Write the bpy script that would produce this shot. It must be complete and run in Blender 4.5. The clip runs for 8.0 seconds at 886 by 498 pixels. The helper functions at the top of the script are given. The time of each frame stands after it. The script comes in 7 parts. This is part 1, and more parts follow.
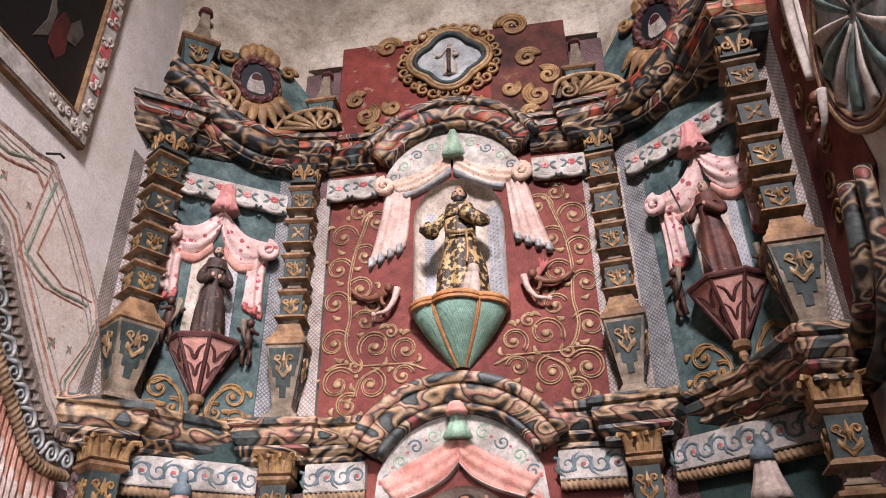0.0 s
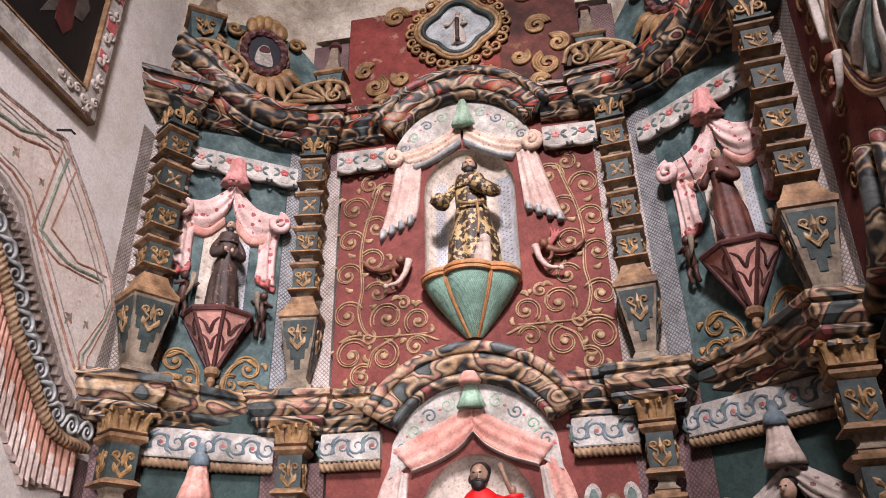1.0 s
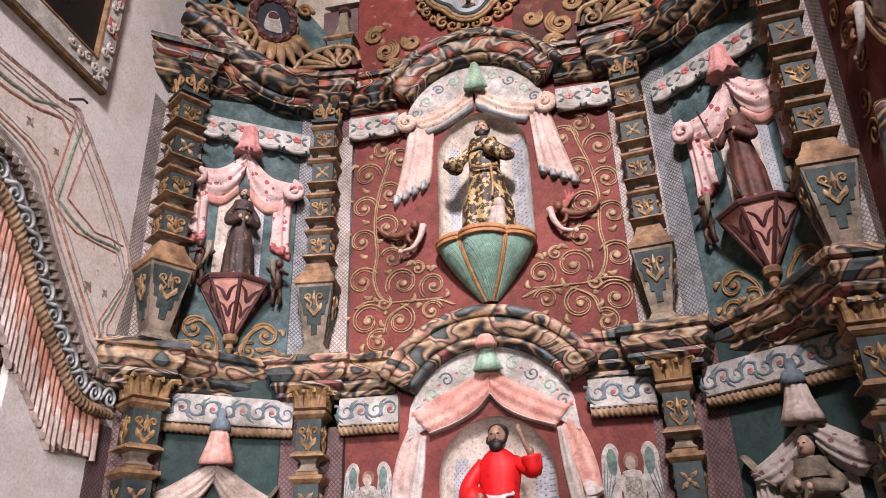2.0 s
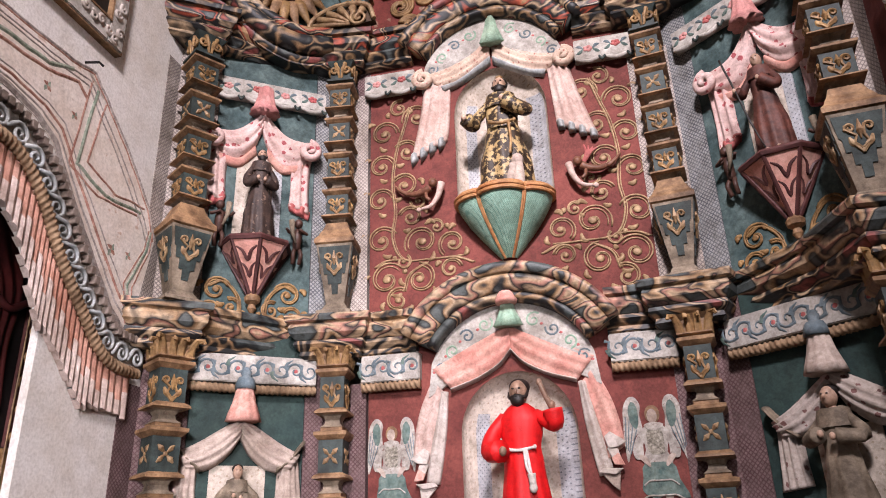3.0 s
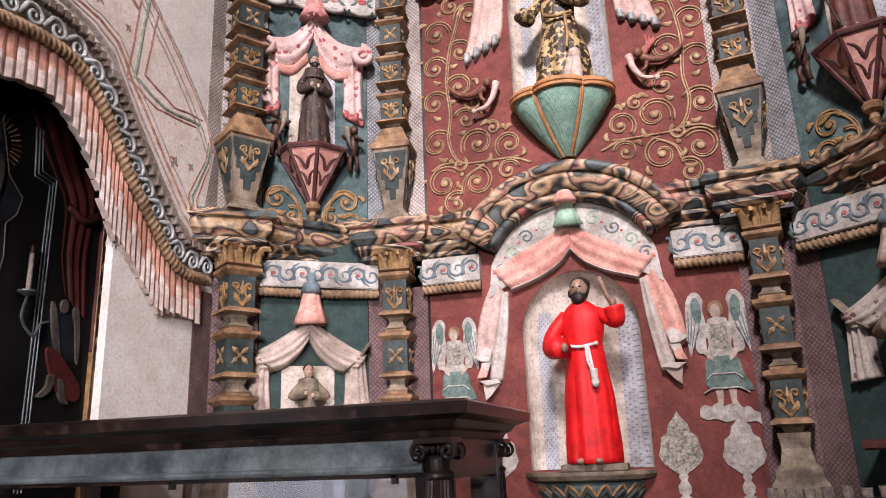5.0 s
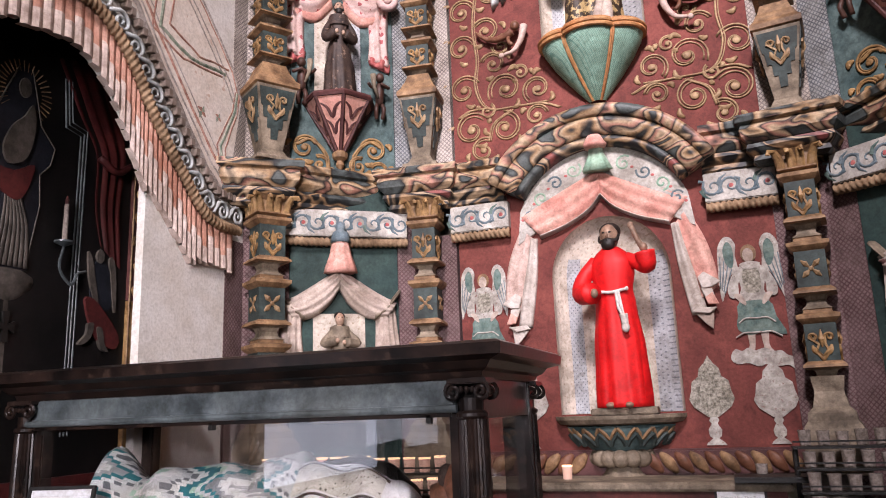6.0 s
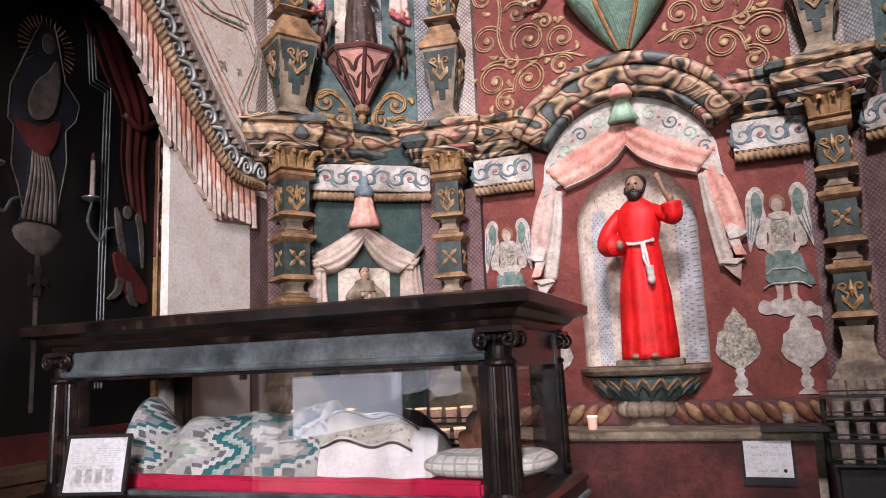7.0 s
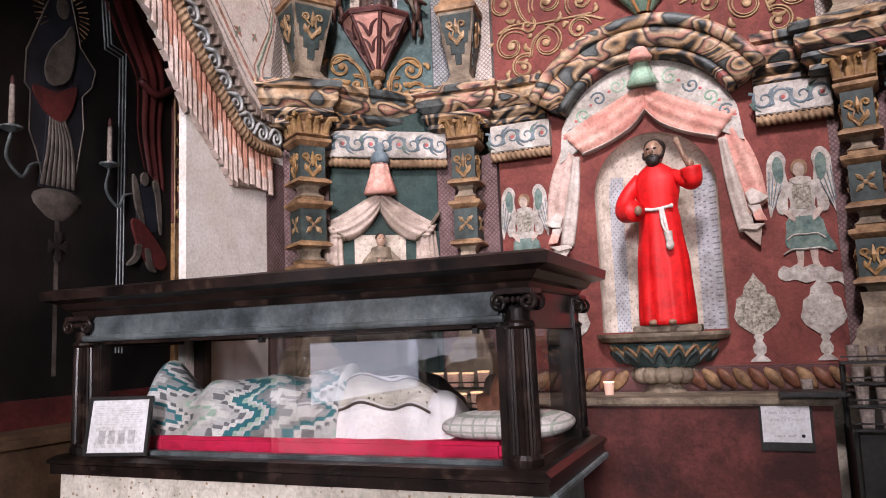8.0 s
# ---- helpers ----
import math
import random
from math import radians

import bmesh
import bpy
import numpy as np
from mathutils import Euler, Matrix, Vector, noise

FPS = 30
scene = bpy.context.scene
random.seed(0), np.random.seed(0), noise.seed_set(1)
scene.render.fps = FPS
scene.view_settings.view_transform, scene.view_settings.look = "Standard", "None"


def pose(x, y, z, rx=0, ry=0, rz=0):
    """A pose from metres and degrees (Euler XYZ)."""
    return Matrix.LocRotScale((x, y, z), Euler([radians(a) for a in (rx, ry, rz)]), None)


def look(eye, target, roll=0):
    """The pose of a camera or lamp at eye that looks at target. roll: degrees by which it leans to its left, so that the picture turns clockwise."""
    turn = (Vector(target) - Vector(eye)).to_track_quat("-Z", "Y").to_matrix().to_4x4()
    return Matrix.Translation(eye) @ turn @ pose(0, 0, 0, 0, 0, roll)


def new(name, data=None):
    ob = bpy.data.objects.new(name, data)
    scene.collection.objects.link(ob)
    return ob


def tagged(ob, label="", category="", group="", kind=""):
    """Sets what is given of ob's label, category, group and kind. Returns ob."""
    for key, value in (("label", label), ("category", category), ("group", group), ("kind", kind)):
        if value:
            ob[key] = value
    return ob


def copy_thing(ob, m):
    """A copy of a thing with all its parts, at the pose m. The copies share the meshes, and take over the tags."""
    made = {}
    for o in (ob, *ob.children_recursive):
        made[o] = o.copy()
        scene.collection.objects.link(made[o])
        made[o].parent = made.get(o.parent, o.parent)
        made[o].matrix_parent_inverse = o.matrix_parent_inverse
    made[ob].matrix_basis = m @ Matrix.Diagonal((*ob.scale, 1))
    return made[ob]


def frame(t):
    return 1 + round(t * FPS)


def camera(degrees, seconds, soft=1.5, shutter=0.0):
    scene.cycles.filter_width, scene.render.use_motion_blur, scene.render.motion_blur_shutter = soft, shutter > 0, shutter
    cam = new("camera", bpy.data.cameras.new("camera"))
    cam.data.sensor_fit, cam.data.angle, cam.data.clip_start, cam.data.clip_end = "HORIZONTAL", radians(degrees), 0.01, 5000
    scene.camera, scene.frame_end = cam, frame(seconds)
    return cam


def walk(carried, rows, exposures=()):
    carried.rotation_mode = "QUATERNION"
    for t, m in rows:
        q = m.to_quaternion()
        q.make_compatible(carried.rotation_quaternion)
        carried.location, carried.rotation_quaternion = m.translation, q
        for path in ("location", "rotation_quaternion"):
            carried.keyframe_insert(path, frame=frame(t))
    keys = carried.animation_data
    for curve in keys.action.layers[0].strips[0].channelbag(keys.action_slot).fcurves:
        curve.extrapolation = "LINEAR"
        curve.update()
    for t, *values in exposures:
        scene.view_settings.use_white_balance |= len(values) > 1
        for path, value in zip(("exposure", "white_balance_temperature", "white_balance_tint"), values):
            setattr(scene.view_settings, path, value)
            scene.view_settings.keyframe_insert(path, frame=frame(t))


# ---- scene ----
cam = camera(62.0, 8.0, 1.0)
PATH = [
    (0, (0.596, 0.178, 1.7), (0.317, 1.887, 2.701), -0.9),
    (0.5, (0.59, 0.184, 1.69), (0.296, 1.906, 2.663), -1.1),
    (1, (0.591, 0.182, 1.691), (0.276, 1.921, 2.627), -1.2),
    (1.5, (0.578, 0.189, 1.679), (0.245, 1.943, 2.581), -1.4),
    (3, (0.553, 0.209, 1.648), (0.14, 2.01, 2.415), -1.9),
    (3.5, (0.556, 0.215, 1.639), (0.102, 2.027, 2.354), -2.0),
    (4, (0.551, 0.217, 1.632), (0.051, 2.038, 2.289), -2.0),
    (4.5, (0.535, 0.221, 1.619), (-0.006, 2.05, 2.22), -2.0),
    (5, (0.531, 0.224, 1.607), (-0.055, 2.058, 2.147), -2.1),
    (6.5, (0.486, 0.236, 1.554), (-0.211, 2.074, 1.919), -2.3),
    (7, (0.474, 0.238, 1.538), (-0.253, 2.075, 1.853), -2.4),
    (7.5, (0.463, 0.245, 1.52), (-0.289, 2.078, 1.794), -2.3),
    (8, (0.455, 0.249, 1.509), (-0.315, 2.079, 1.749), -2.3),
]
walk(cam, [(t, look(eye, target, roll)) for t, eye, target, roll in PATH], [(0.0, 0.0, 6250, 26), (8.0, 0.0, 6250, 26)])

# ---- light: unseen daylight lamps behind and beside the viewer, candles ----
world = bpy.data.worlds.new("world")
scene.world = world
world.use_nodes = True
sky = world.node_tree.nodes.new("ShaderNodeTexSky")
sky.sky_type, sky.sun_disc, sky.sun_elevation, sky.sun_rotation = "NISHITA", False, radians(45), radians(150)
world.node_tree.links.new(sky.outputs[0], world.node_tree.nodes["Background"].inputs[0])
world.node_tree.nodes["Background"].inputs[1].default_value = 0.1


def unseen_daylight(eye, target, w, h, power, colour, spread=180):
    lamp = bpy.data.lights.new("unseen_daylight", "AREA")
    lamp.shape, lamp.size, lamp.size_y, lamp.energy, lamp.color = "RECTANGLE", w, h, power, colour
    lamp.spread = radians(spread)
    ob = new("unseen_daylight", lamp)
    ob.matrix_world = look(eye, target)
    return ob


# Key daylight through an unseen opening; narrow spread dims the outer walls.
unseen_daylight((1.0, -3.0, 8.5), (-0.2, 4.7, 4.2), 1.1, 1.1, 190, (1.0, 0.95, 0.90), 58)
# Fill lamp added to brighten the glass case and the left wall.
unseen_daylight((1.9, -8.1, 3.6), (-1.9, 3.2, 1.7), 1.5, 2.1, 62, (0.97, 0.95, 0.91), 32)
# Added lamp whose low strip gives the case glass its pale reflection.
unseen_daylight((-2.27, 0.15, 1.31), (0.2, 0.15, 1.31), 1.7, 0.40, 2.6, (0.80, 0.90, 1.0))

# ---- materials ----
MATS = {}


def nodes_of(name, rough=0.7, metal=0.0):
    m = bpy.data.materials.new(name)
    m.use_nodes = True
    nt = m.node_tree
    b = nt.nodes["Principled BSDF"]
    b.inputs["Roughness"].default_value, b.inputs["Metallic"].default_value = rough, metal
    b.inputs["Specular IOR Level"].default_value = 0.35
    MATS[name] = m
    return m, nt, b


def node(nt, kind, **values):
    n = nt.nodes.new(kind)
    for k, v in values.items():
        if k in n.inputs:
            n.inputs[k].default_value = v
    return n


def ramp(nt, fac, stops, hard=False):
    r = nt.nodes.new("ShaderNodeValToRGB")
    r.color_ramp.interpolation = "CONSTANT" if hard else "LINEAR"
    e = r.color_ramp.elements
    while len(e) < len(stops):
        e.new(0.5)
    for el, (p, c) in zip(e, stops):
        el.position, el.color = p, (*c, 1)
    nt.links.new(fac, r.inputs[0])
    return r.outputs[0]


def mix(nt, kind, fac, a, b):
    n = nt.nodes.new("ShaderNodeMix")
    n.data_type, n.blend_type = "RGBA", kind
    for sock, v in ((n.inputs[0], fac), (n.inputs[6], a), (n.inputs[7], b)):
        if isinstance(v, bpy.types.NodeSocket):
            nt.links.new(v, sock)
        elif isinstance(v, tuple):
            sock.default_value = (*v, 1)
        else:
            sock.default_value = v
    return n.outputs[2]


def calc(nt, op, a, b=0.0, c=0.0):
    n = nt.nodes.new("ShaderNodeMath")
    n.operation = op
    for sock, v in zip(n.inputs, (a, b, c)):
        if isinstance(v, bpy.types.NodeSocket):
            nt.links.new(v, sock)
        else:
            sock.default_value = v
    return n.outputs[0]


def coords(nt, local=True):
    n = nt.nodes.new("ShaderNodeTexCoord" if local else "ShaderNodeNewGeometry")
    return n.outputs["Object" if local else "Position"]


def noise_at(nt, vec, scale, detail=4.0, rough=0.6, dist=0.0):
    n = node(nt, "ShaderNodeTexNoise", Scale=scale, Detail=detail, Roughness=rough, Distortion=dist)
    nt.links.new(vec, n.inputs["Vector"])
    return n


def finish(nt, b, colour, height, bump=0.3, grime=0.55, grime_scale=3.0, fine=60.0, vec=None, grime_mix=0.75):
    """Dirt at two scales over the colour, and relief."""
    vec = vec or coords(nt, False)
    big = ramp(nt, noise_at(nt, vec, grime_scale, 8, 0.7).outputs[0], [(0.35, (grime, grime * 0.96, grime * 0.9)), (0.6, (1, 1, 1))])
    small = ramp(nt, noise_at(nt, vec, fine, 3, 0.6).outputs[0], [(0.3, (0.78, 0.77, 0.75)), (0.6, (1, 1, 1))])
    worn = ramp(nt, noise_at(nt, vec, grime_scale * 5, 6, 0.75, 0.6).outputs[0], [(0.30, (0.5, 0.48, 0.45)), (0.52, (1, 1, 1))])
    col = mix(nt, "MULTIPLY", 1.0, mix(nt, "MULTIPLY", 1.0, mix(nt, "MULTIPLY", grime_mix, colour, worn), big), small)
    if isinstance(col, bpy.types.NodeSocket):
        nt.links.new(col, b.inputs["Base Color"])
    bmp = node(nt, "ShaderNodeBump", Strength=bump, Distance=0.01)
    h = noise_at(nt, vec, fine * 0.5, 5, 0.65).outputs[0]
    if height is not None:
        h = calc(nt, "ADD", h, height)
    nt.links.new(h, bmp.inputs["Height"])
    nt.links.new(bmp.outputs[0], b.inputs["Normal"])


def mottled(name, a, c, scale=5.0, rough=0.75, bump=0.3, grime=0.55, metal=0.0, wear=None, fine=60.0, wear_at=0.60, dirt=0.75):
    m, nt, b = nodes_of(name, rough, metal)
    vec = coords(nt, False)
    col = ramp(nt, noise_at(nt, vec, scale, 6, 0.65).outputs[0], [(0.35, a), (0.65, c)])
    if wear:
        f = ramp(nt, noise_at(nt, vec, scale * 2.3, 5, 0.6).outputs[0], [(wear_at, (0, 0, 0)), (wear_at + 0.05, (1, 1, 1))])
        col = mix(nt, "MIX", f, col, wear)
    finish(nt, b, col, None, bump, grime, fine=fine, grime_mix=dirt)
    return m


def marbled(name, palette, scale=3.0, rough=0.5, stretch=1.7):
    """Painted imitation marble: sweeping brushed patches that run into one another."""
    m, nt, b = nodes_of(name, rough)
    vec = coords(nt, False)
    s = nt.nodes.new("ShaderNodeMapping")
    s.inputs["Scale"].default_value = (1.0, 1.0, stretch)
    nt.links.new(vec, s.inputs[0])
    flow = noise_at(nt, s.outputs[0], scale, 1.4, 0.4, 0.7).outputs[0]
    n = len(palette)
    tone = ramp(nt, flow, [(0.33 + 0.34 * k / (n - 1), c) for k, c in enumerate(palette)])
    veins = noise_at(nt, s.outputs[0], scale * 1.7, 2.5, 0.5, 1.0).outputs[0]
    tint = ramp(nt, veins, [(0.30, (0.10, 0.10, 0.11)), (0.42, (0.72, 0.66, 0.60)), (0.50, (1.0, 0.96, 0.90)), (0.60, (1.0, 0.90, 0.80)), (0.72, (0.42, 0.42, 0.42))])
    finish(nt, b, mix(nt, "MULTIPLY", 0.7, tone, tint), None, 0.25, 0.7)
    return m


def netted(name, ground, line, pitch=0.03, width=0.16, rough=0.8, dots=False):
    """A painted net of crossing diagonal lines."""
    m, nt, b = nodes_of(name, rough)
    sep = nt.nodes.new("ShaderNodeSeparateXYZ")
    nt.links.new(coords(nt), sep.inputs[0])
    across = calc(nt, "ADD", sep.outputs[0], sep.outputs[1])
    lines = []
    for op in ("ADD", "SUBTRACT"):
        u = calc(nt, "MULTIPLY", calc(nt, op, across, sep.outputs[2]), 1 / pitch)
        lines.append(calc(nt, "PINGPONG", u, 0.5))
    if dots:
        f = calc(nt, "MULTIPLY", calc(nt, "LESS_THAN", lines[0], width), calc(nt, "LESS_THAN", lines[1], width))
    else:
        f = calc(nt, "LESS_THAN", calc(nt, "MINIMUM", lines[0], lines[1]), width)
    f = calc(nt, "MULTIPLY", f, calc(nt, "MULTIPLY_ADD", noise_at(nt, coords(nt, False), 9, 4).outputs[0], 1.2, 0.1))
    vary = ramp(nt, noise_at(nt, coords(nt, False), 4, 5).outputs[0], [(0.3, tuple(v * 0.72 for v in ground)), (0.65, ground)])
    finish(nt, b, mix(nt, "MIX", f, vary, line), None, 0.25)
    return m


def spotted(name, ground, ground2, spot, scale=14.0, size=0.28, rough=0.75):
    """Cloth or plaster with small painted flowers."""
    m, nt, b = nodes_of(name, rough)
    vec = coords(nt, False)
    vo = node(nt, "ShaderNodeTexVoronoi", Scale=scale, Randomness=0.7)
    nt.links.new(vec, vo.inputs["Vector"])
    wob = calc(nt, "MULTIPLY_ADD", noise_at(nt, vec, 70, 2).outputs[0], 0.35, vo.outputs["Distance"])
    f = calc(nt, "LESS_THAN", wob, size + 0.12)
    col = ramp(nt, noise_at(nt, vec, 4, 4).outputs[0], [(0.35, ground), (0.65, ground2)])
    finish(nt, b, mix(nt, "MIX", f, col, spot), None, 0.2, 0.7)
    return m


RED = mottled("red_plaster", (0.145, 0.033, 0.027), (0.235, 0.062, 0.048), 4, 0.8, 0.35, 0.62, wear=None)
# Red plaster darkened to carry the shade low on the altar front.
RED_SHADED = mottled("shaded_red_plaster", (0.065, 0.016, 0.014), (0.13, 0.034, 0.028), 3, 0.75, 0.4, 0.5)
FAINT = mottled("faint_print", (0.52, 0.53, 0.55), (0.62, 0.63, 0.65), 30, 0.8, 0.1, 0.9)
RED_WORN = mottled("worn_red_plaster", (0.17, 0.030, 0.022), (0.27, 0.055, 0.04), 4, 0.8, 0.35, 0.6, wear=(0.32, 0.20, 0.14), wear_at=0.62)
TEAL = mottled("teal_plaster", (0.035, 0.075, 0.08), (0.12, 0.18, 0.175), 6, 0.75, 0.3, 0.6)
DARK_TEAL = mottled("dark_green_plaster", (0.018, 0.042, 0.040), (0.035, 0.07, 0.062), 5, 0.75, 0.3, 0.6)
WHITE = mottled("whitewashed_plaster", (0.70, 0.67, 0.63), (0.80, 0.77, 0.73), 1.4, 0.85, 0.3, 0.86, dirt=0.3)
STAINED = mottled("stained_plaster", (0.50, 0.43, 0.33), (0.70, 0.64, 0.54), 1.6, 0.85, 0.4, 0.6)
# Unseen walls and vault, kept dark so that they bounce little light.
LOW_BOUNCE = mottled("low_bounce_plaster", (0.09, 0.078, 0.066), (0.15, 0.13, 0.11), 1.6, 0.85, 0.4, 0.6)
# Floor is held dark too, against bounced light.
FLOORM = mottled("worn_floor", (0.09, 0.065, 0.05), (0.15, 0.115, 0.09), 3, 0.6, 0.2)
GOLD = mottled("gilded_plaster", (0.22, 0.115, 0.045), (0.50, 0.31, 0.13), 14, 0.5, 0.4, 0.42, 0.10)
PALE_GOLD = mottled("pale_gilt", (0.26, 0.15, 0.075), (0.50, 0.35, 0.19), 14, 0.5, 0.4, 0.55, 0.15)
OCHRE = mottled("ochre_trim", (0.18, 0.095, 0.045), (0.46, 0.28, 0.145), 11, 0.6, 0.5, 0.42)
STONE = mottled("grey_ochre_stone", (0.13, 0.10, 0.07), (0.36, 0.29, 0.21), 8, 0.7, 0.5, 0.45)
PANEL = mottled("green_black_panel", (0.02, 0.032, 0.03), (0.06, 0.085, 0.08), 9, 0.6, 0.35, 0.5)
CREAM, TAN, INKY, SLATE, FIRE = (0.60, 0.46, 0.31), (0.44, 0.29, 0.16), (0.018, 0.020, 0.022), (0.10, 0.125, 0.13), (0.52, 0.11, 0.06)
WINE, ASH = (0.30, 0.09, 0.08), (0.44, 0.40, 0.34)
ROSY = (0.50, 0.26, 0.20)
MARBLE = marbled("painted_marble", [SLATE, INKY, TAN, CREAM, INKY, ROSY, CREAM, INKY, SLATE], 4.2)
MARBLE_DARK = marbled("dark_painted_marble", [SLATE, INKY, INKY, TAN, INKY, INKY, CREAM, INKY, WINE], 4.0)
MARBLE_FIRE = marbled("flame_painted_marble", [SLATE, INKY, FIRE, INKY, INKY, CREAM, INKY, FIRE, TAN], 4.0)
NET = netted("netted_plaster", (0.60, 0.53, 0.47), (0.16, 0.13, 0.13))
NET_RED = netted("red_netted_plaster", (0.23, 0.155, 0.15), (0.095, 0.04, 0.045))
# Darker brown red for the right part of the upper field.
BROWN_RED = mottled("dark_brown_red_plaster", (0.055, 0.022, 0.016), (0.15, 0.045, 0.032), 3, 0.8, 0.35, 0.55, wear=(0.20, 0.11, 0.05), wear_at=0.64)
NET_BLUE = netted("blue_netted_plaster", (0.43, 0.44, 0.44), (0.07, 0.08, 0.10))
NICHE = netted("dotted_niche_plaster", (0.76, 0.67, 0.57), (0.42, 0.33, 0.24), 0.075, 0.11, dots=True)
NICHE_BLUE = netted("dotted_blue_plaster", (0.56, 0.58, 0.61), (0.13, 0.14, 0.17), 0.035, 0.17, dots=True)
PINK = mottled("pink_plaster_cloth", (0.60, 0.26, 0.21), (0.78, 0.46, 0.38), 7, 0.75, 0.25, 0.72)
PALE_PINK = mottled("pale_pink_cloth", (0.52, 0.36, 0.31), (0.68, 0.53, 0.47), 7, 0.75, 0.25, 0.72)
PINK_SPOT = spotted("flowered_pink_cloth", (0.68, 0.46, 0.43), (0.78, 0.60, 0.56), (0.42, 0.10, 0.11), 15, 0.30)
CREAM_SPOT = spotted("flowered_cream_cloth", (0.56, 0.40, 0.31), (0.70, 0.55, 0.44), (0.45, 0.22, 0.17), 24, 0.24)
WHITE_CLOTH = mottled("white_plaster_cloth", (0.48, 0.42, 0.37), (0.66, 0.60, 0.55), 7, 0.75, 0.25, 0.7)
BUFF = mottled("buff_plaster_cloth", (0.42, 0.33, 0.28), (0.60, 0.50, 0.43), 9, 0.75, 0.3, 0.6)
BUFF_SPOT = spotted("spotted_buff_cloth", (0.42, 0.36, 0.32), (0.58, 0.51, 0.46), (0.20, 0.10, 0.09), 15, 0.28)
FRIEZE = mottled("white_frieze", (0.36, 0.34, 0.31), (0.60, 0.57, 0.52), 6, 0.75, 0.3, 0.66)
ROSE = mottled("rose_paint", (0.48, 0.10, 0.10), (0.62, 0.2, 0.18), 9, 0.7, 0.2)
BELL = mottled("rose_pink_cloth", (0.56, 0.22, 0.21), (0.70, 0.36, 0.33), 9, 0.7, 0.2, 0.75)
BLUEGREY = mottled("blue_grey_paint", (0.10, 0.15, 0.18), (0.24, 0.30, 0.33), 9, 0.7, 0.25)
PALE_BLUE = mottled("pale_blue_plaster", (0.34, 0.38, 0.39), (0.54, 0.56, 0.55), 9, 0.7, 0.3)
MINT = mottled("mint_green_paint", (0.24, 0.42, 0.31), (0.40, 0.56, 0.42), 8, 0.7, 0.25)
SHELL = netted("green_scale_plaster", (0.36, 0.58, 0.46), (0.10, 0.26, 0.21), 0.018, 0.11)
ORANGE = mottled("orange_rim_paint", (0.48, 0.20, 0.07), (0.62, 0.34, 0.15), 10, 0.6, 0.2)
ROPE = mottled("rope_ochre", (0.25, 0.155, 0.085), (0.44, 0.30, 0.18), 12, 0.75, 0.4)
SALMON = mottled("salmon_valance", (0.50, 0.22, 0.15), (0.66, 0.38, 0.29), 6, 0.75, 0.3, 0.65)
PALE_FRINGE = mottled("pale_fringe", (0.52, 0.40, 0.35), (0.70, 0.58, 0.52), 6, 0.75, 0.3, 0.65)
DENTIL = mottled("brown_grey_dentil", (0.20, 0.15, 0.12), (0.34, 0.28, 0.24), 9, 0.75, 0.3)
MAROON = mottled("maroon_edge", (0.07, 0.022, 0.022), (0.14, 0.05, 0.045), 9, 0.55, 0.3)
BROWNROBE = mottled("dark_brown_habit", (0.030, 0.019, 0.016), (0.085, 0.052, 0.040), 14, 0.6, 0.5, 0.5, wear=(0.24, 0.16, 0.12), wear_at=0.60)
REDBROWN = mottled("red_brown_habit", (0.06, 0.022, 0.018), (0.19, 0.065, 0.045), 9, 0.6, 0.5, 0.5)
GILTROBE = mottled("gilt_brocade_habit", (0.030, 0.020, 0.012), (0.055, 0.034, 0.020), 9, 0.5, 0.5, 0.7, 0.0, wear=(0.50, 0.36, 0.17), wear_at=0.50)
SKIN = mottled("painted_carnation", (0.46, 0.29, 0.20), (0.60, 0.42, 0.32), 16, 0.45, 0.15, 0.7)
HAIR = mottled("dark_hair_paint", (0.012, 0.009, 0.008), (0.03, 0.022, 0.018), 20, 0.5, 0.4)
BROWNWOOD = mottled("brown_carved_wood", (0.15, 0.055, 0.03), (0.27, 0.12, 0.07), 18, 0.5, 0.3)
DARKSKIN = mottled("dark_carved_wood", (0.05, 0.022, 0.016), (0.11, 0.05, 0.035), 18, 0.5, 0.3)
FACE = mottled("worn_brown_carnation", (0.21, 0.125, 0.085), (0.42, 0.27, 0.19), 22, 0.45, 0.2, 0.7)
SCARLET = mottled("scarlet_cloth", (0.58, 0.006, 0.006), (0.84, 0.014, 0.012), 7, 0.55, 0.45, 0.85, fine=24, dirt=0.25)
CORD = mottled("white_cord", (0.66, 0.62, 0.58), (0.8, 0.77, 0.74), 20, 0.85, 0.4, 0.8)
PAINT_WHITE = mottled("worn_white_mural_paint", (0.34, 0.31, 0.28), (0.60, 0.57, 0.52), 22, 0.8, 0.3, 0.6, wear=(0.30, 0.20, 0.17))
PAINT_GREY = mottled("grey_floral_mural_paint", (0.16, 0.15, 0.12), (0.50, 0.47, 0.40), 60, 0.8, 0.3, 0.7)
PAINT_GREEN = mottled("green_mural_paint", (0.07, 0.13, 0.12), (0.20, 0.27, 0.24), 18, 0.8, 0.3, 0.6)
DARKWOOD = mottled("dark_stained_wood", (0.006, 0.005, 0.005), (0.024, 0.014, 0.011), 6, 0.28, 0.10, 0.5, wear=(0.042, 0.026, 0.020), wear_at=0.58)
# Blue-grey also carries the window sheen on the case's frieze board.
GREYWOOD = mottled("grey_worn_sheen_wood", (0.035, 0.044, 0.048), (0.15, 0.18, 0.19), 5, 0.3, 0.06, 0.6)
GREYBLUE = mottled("grey_blue_board", (0.14, 0.18, 0.19), (0.26, 0.31, 0.32), 6, 0.6, 0.25, 0.7)
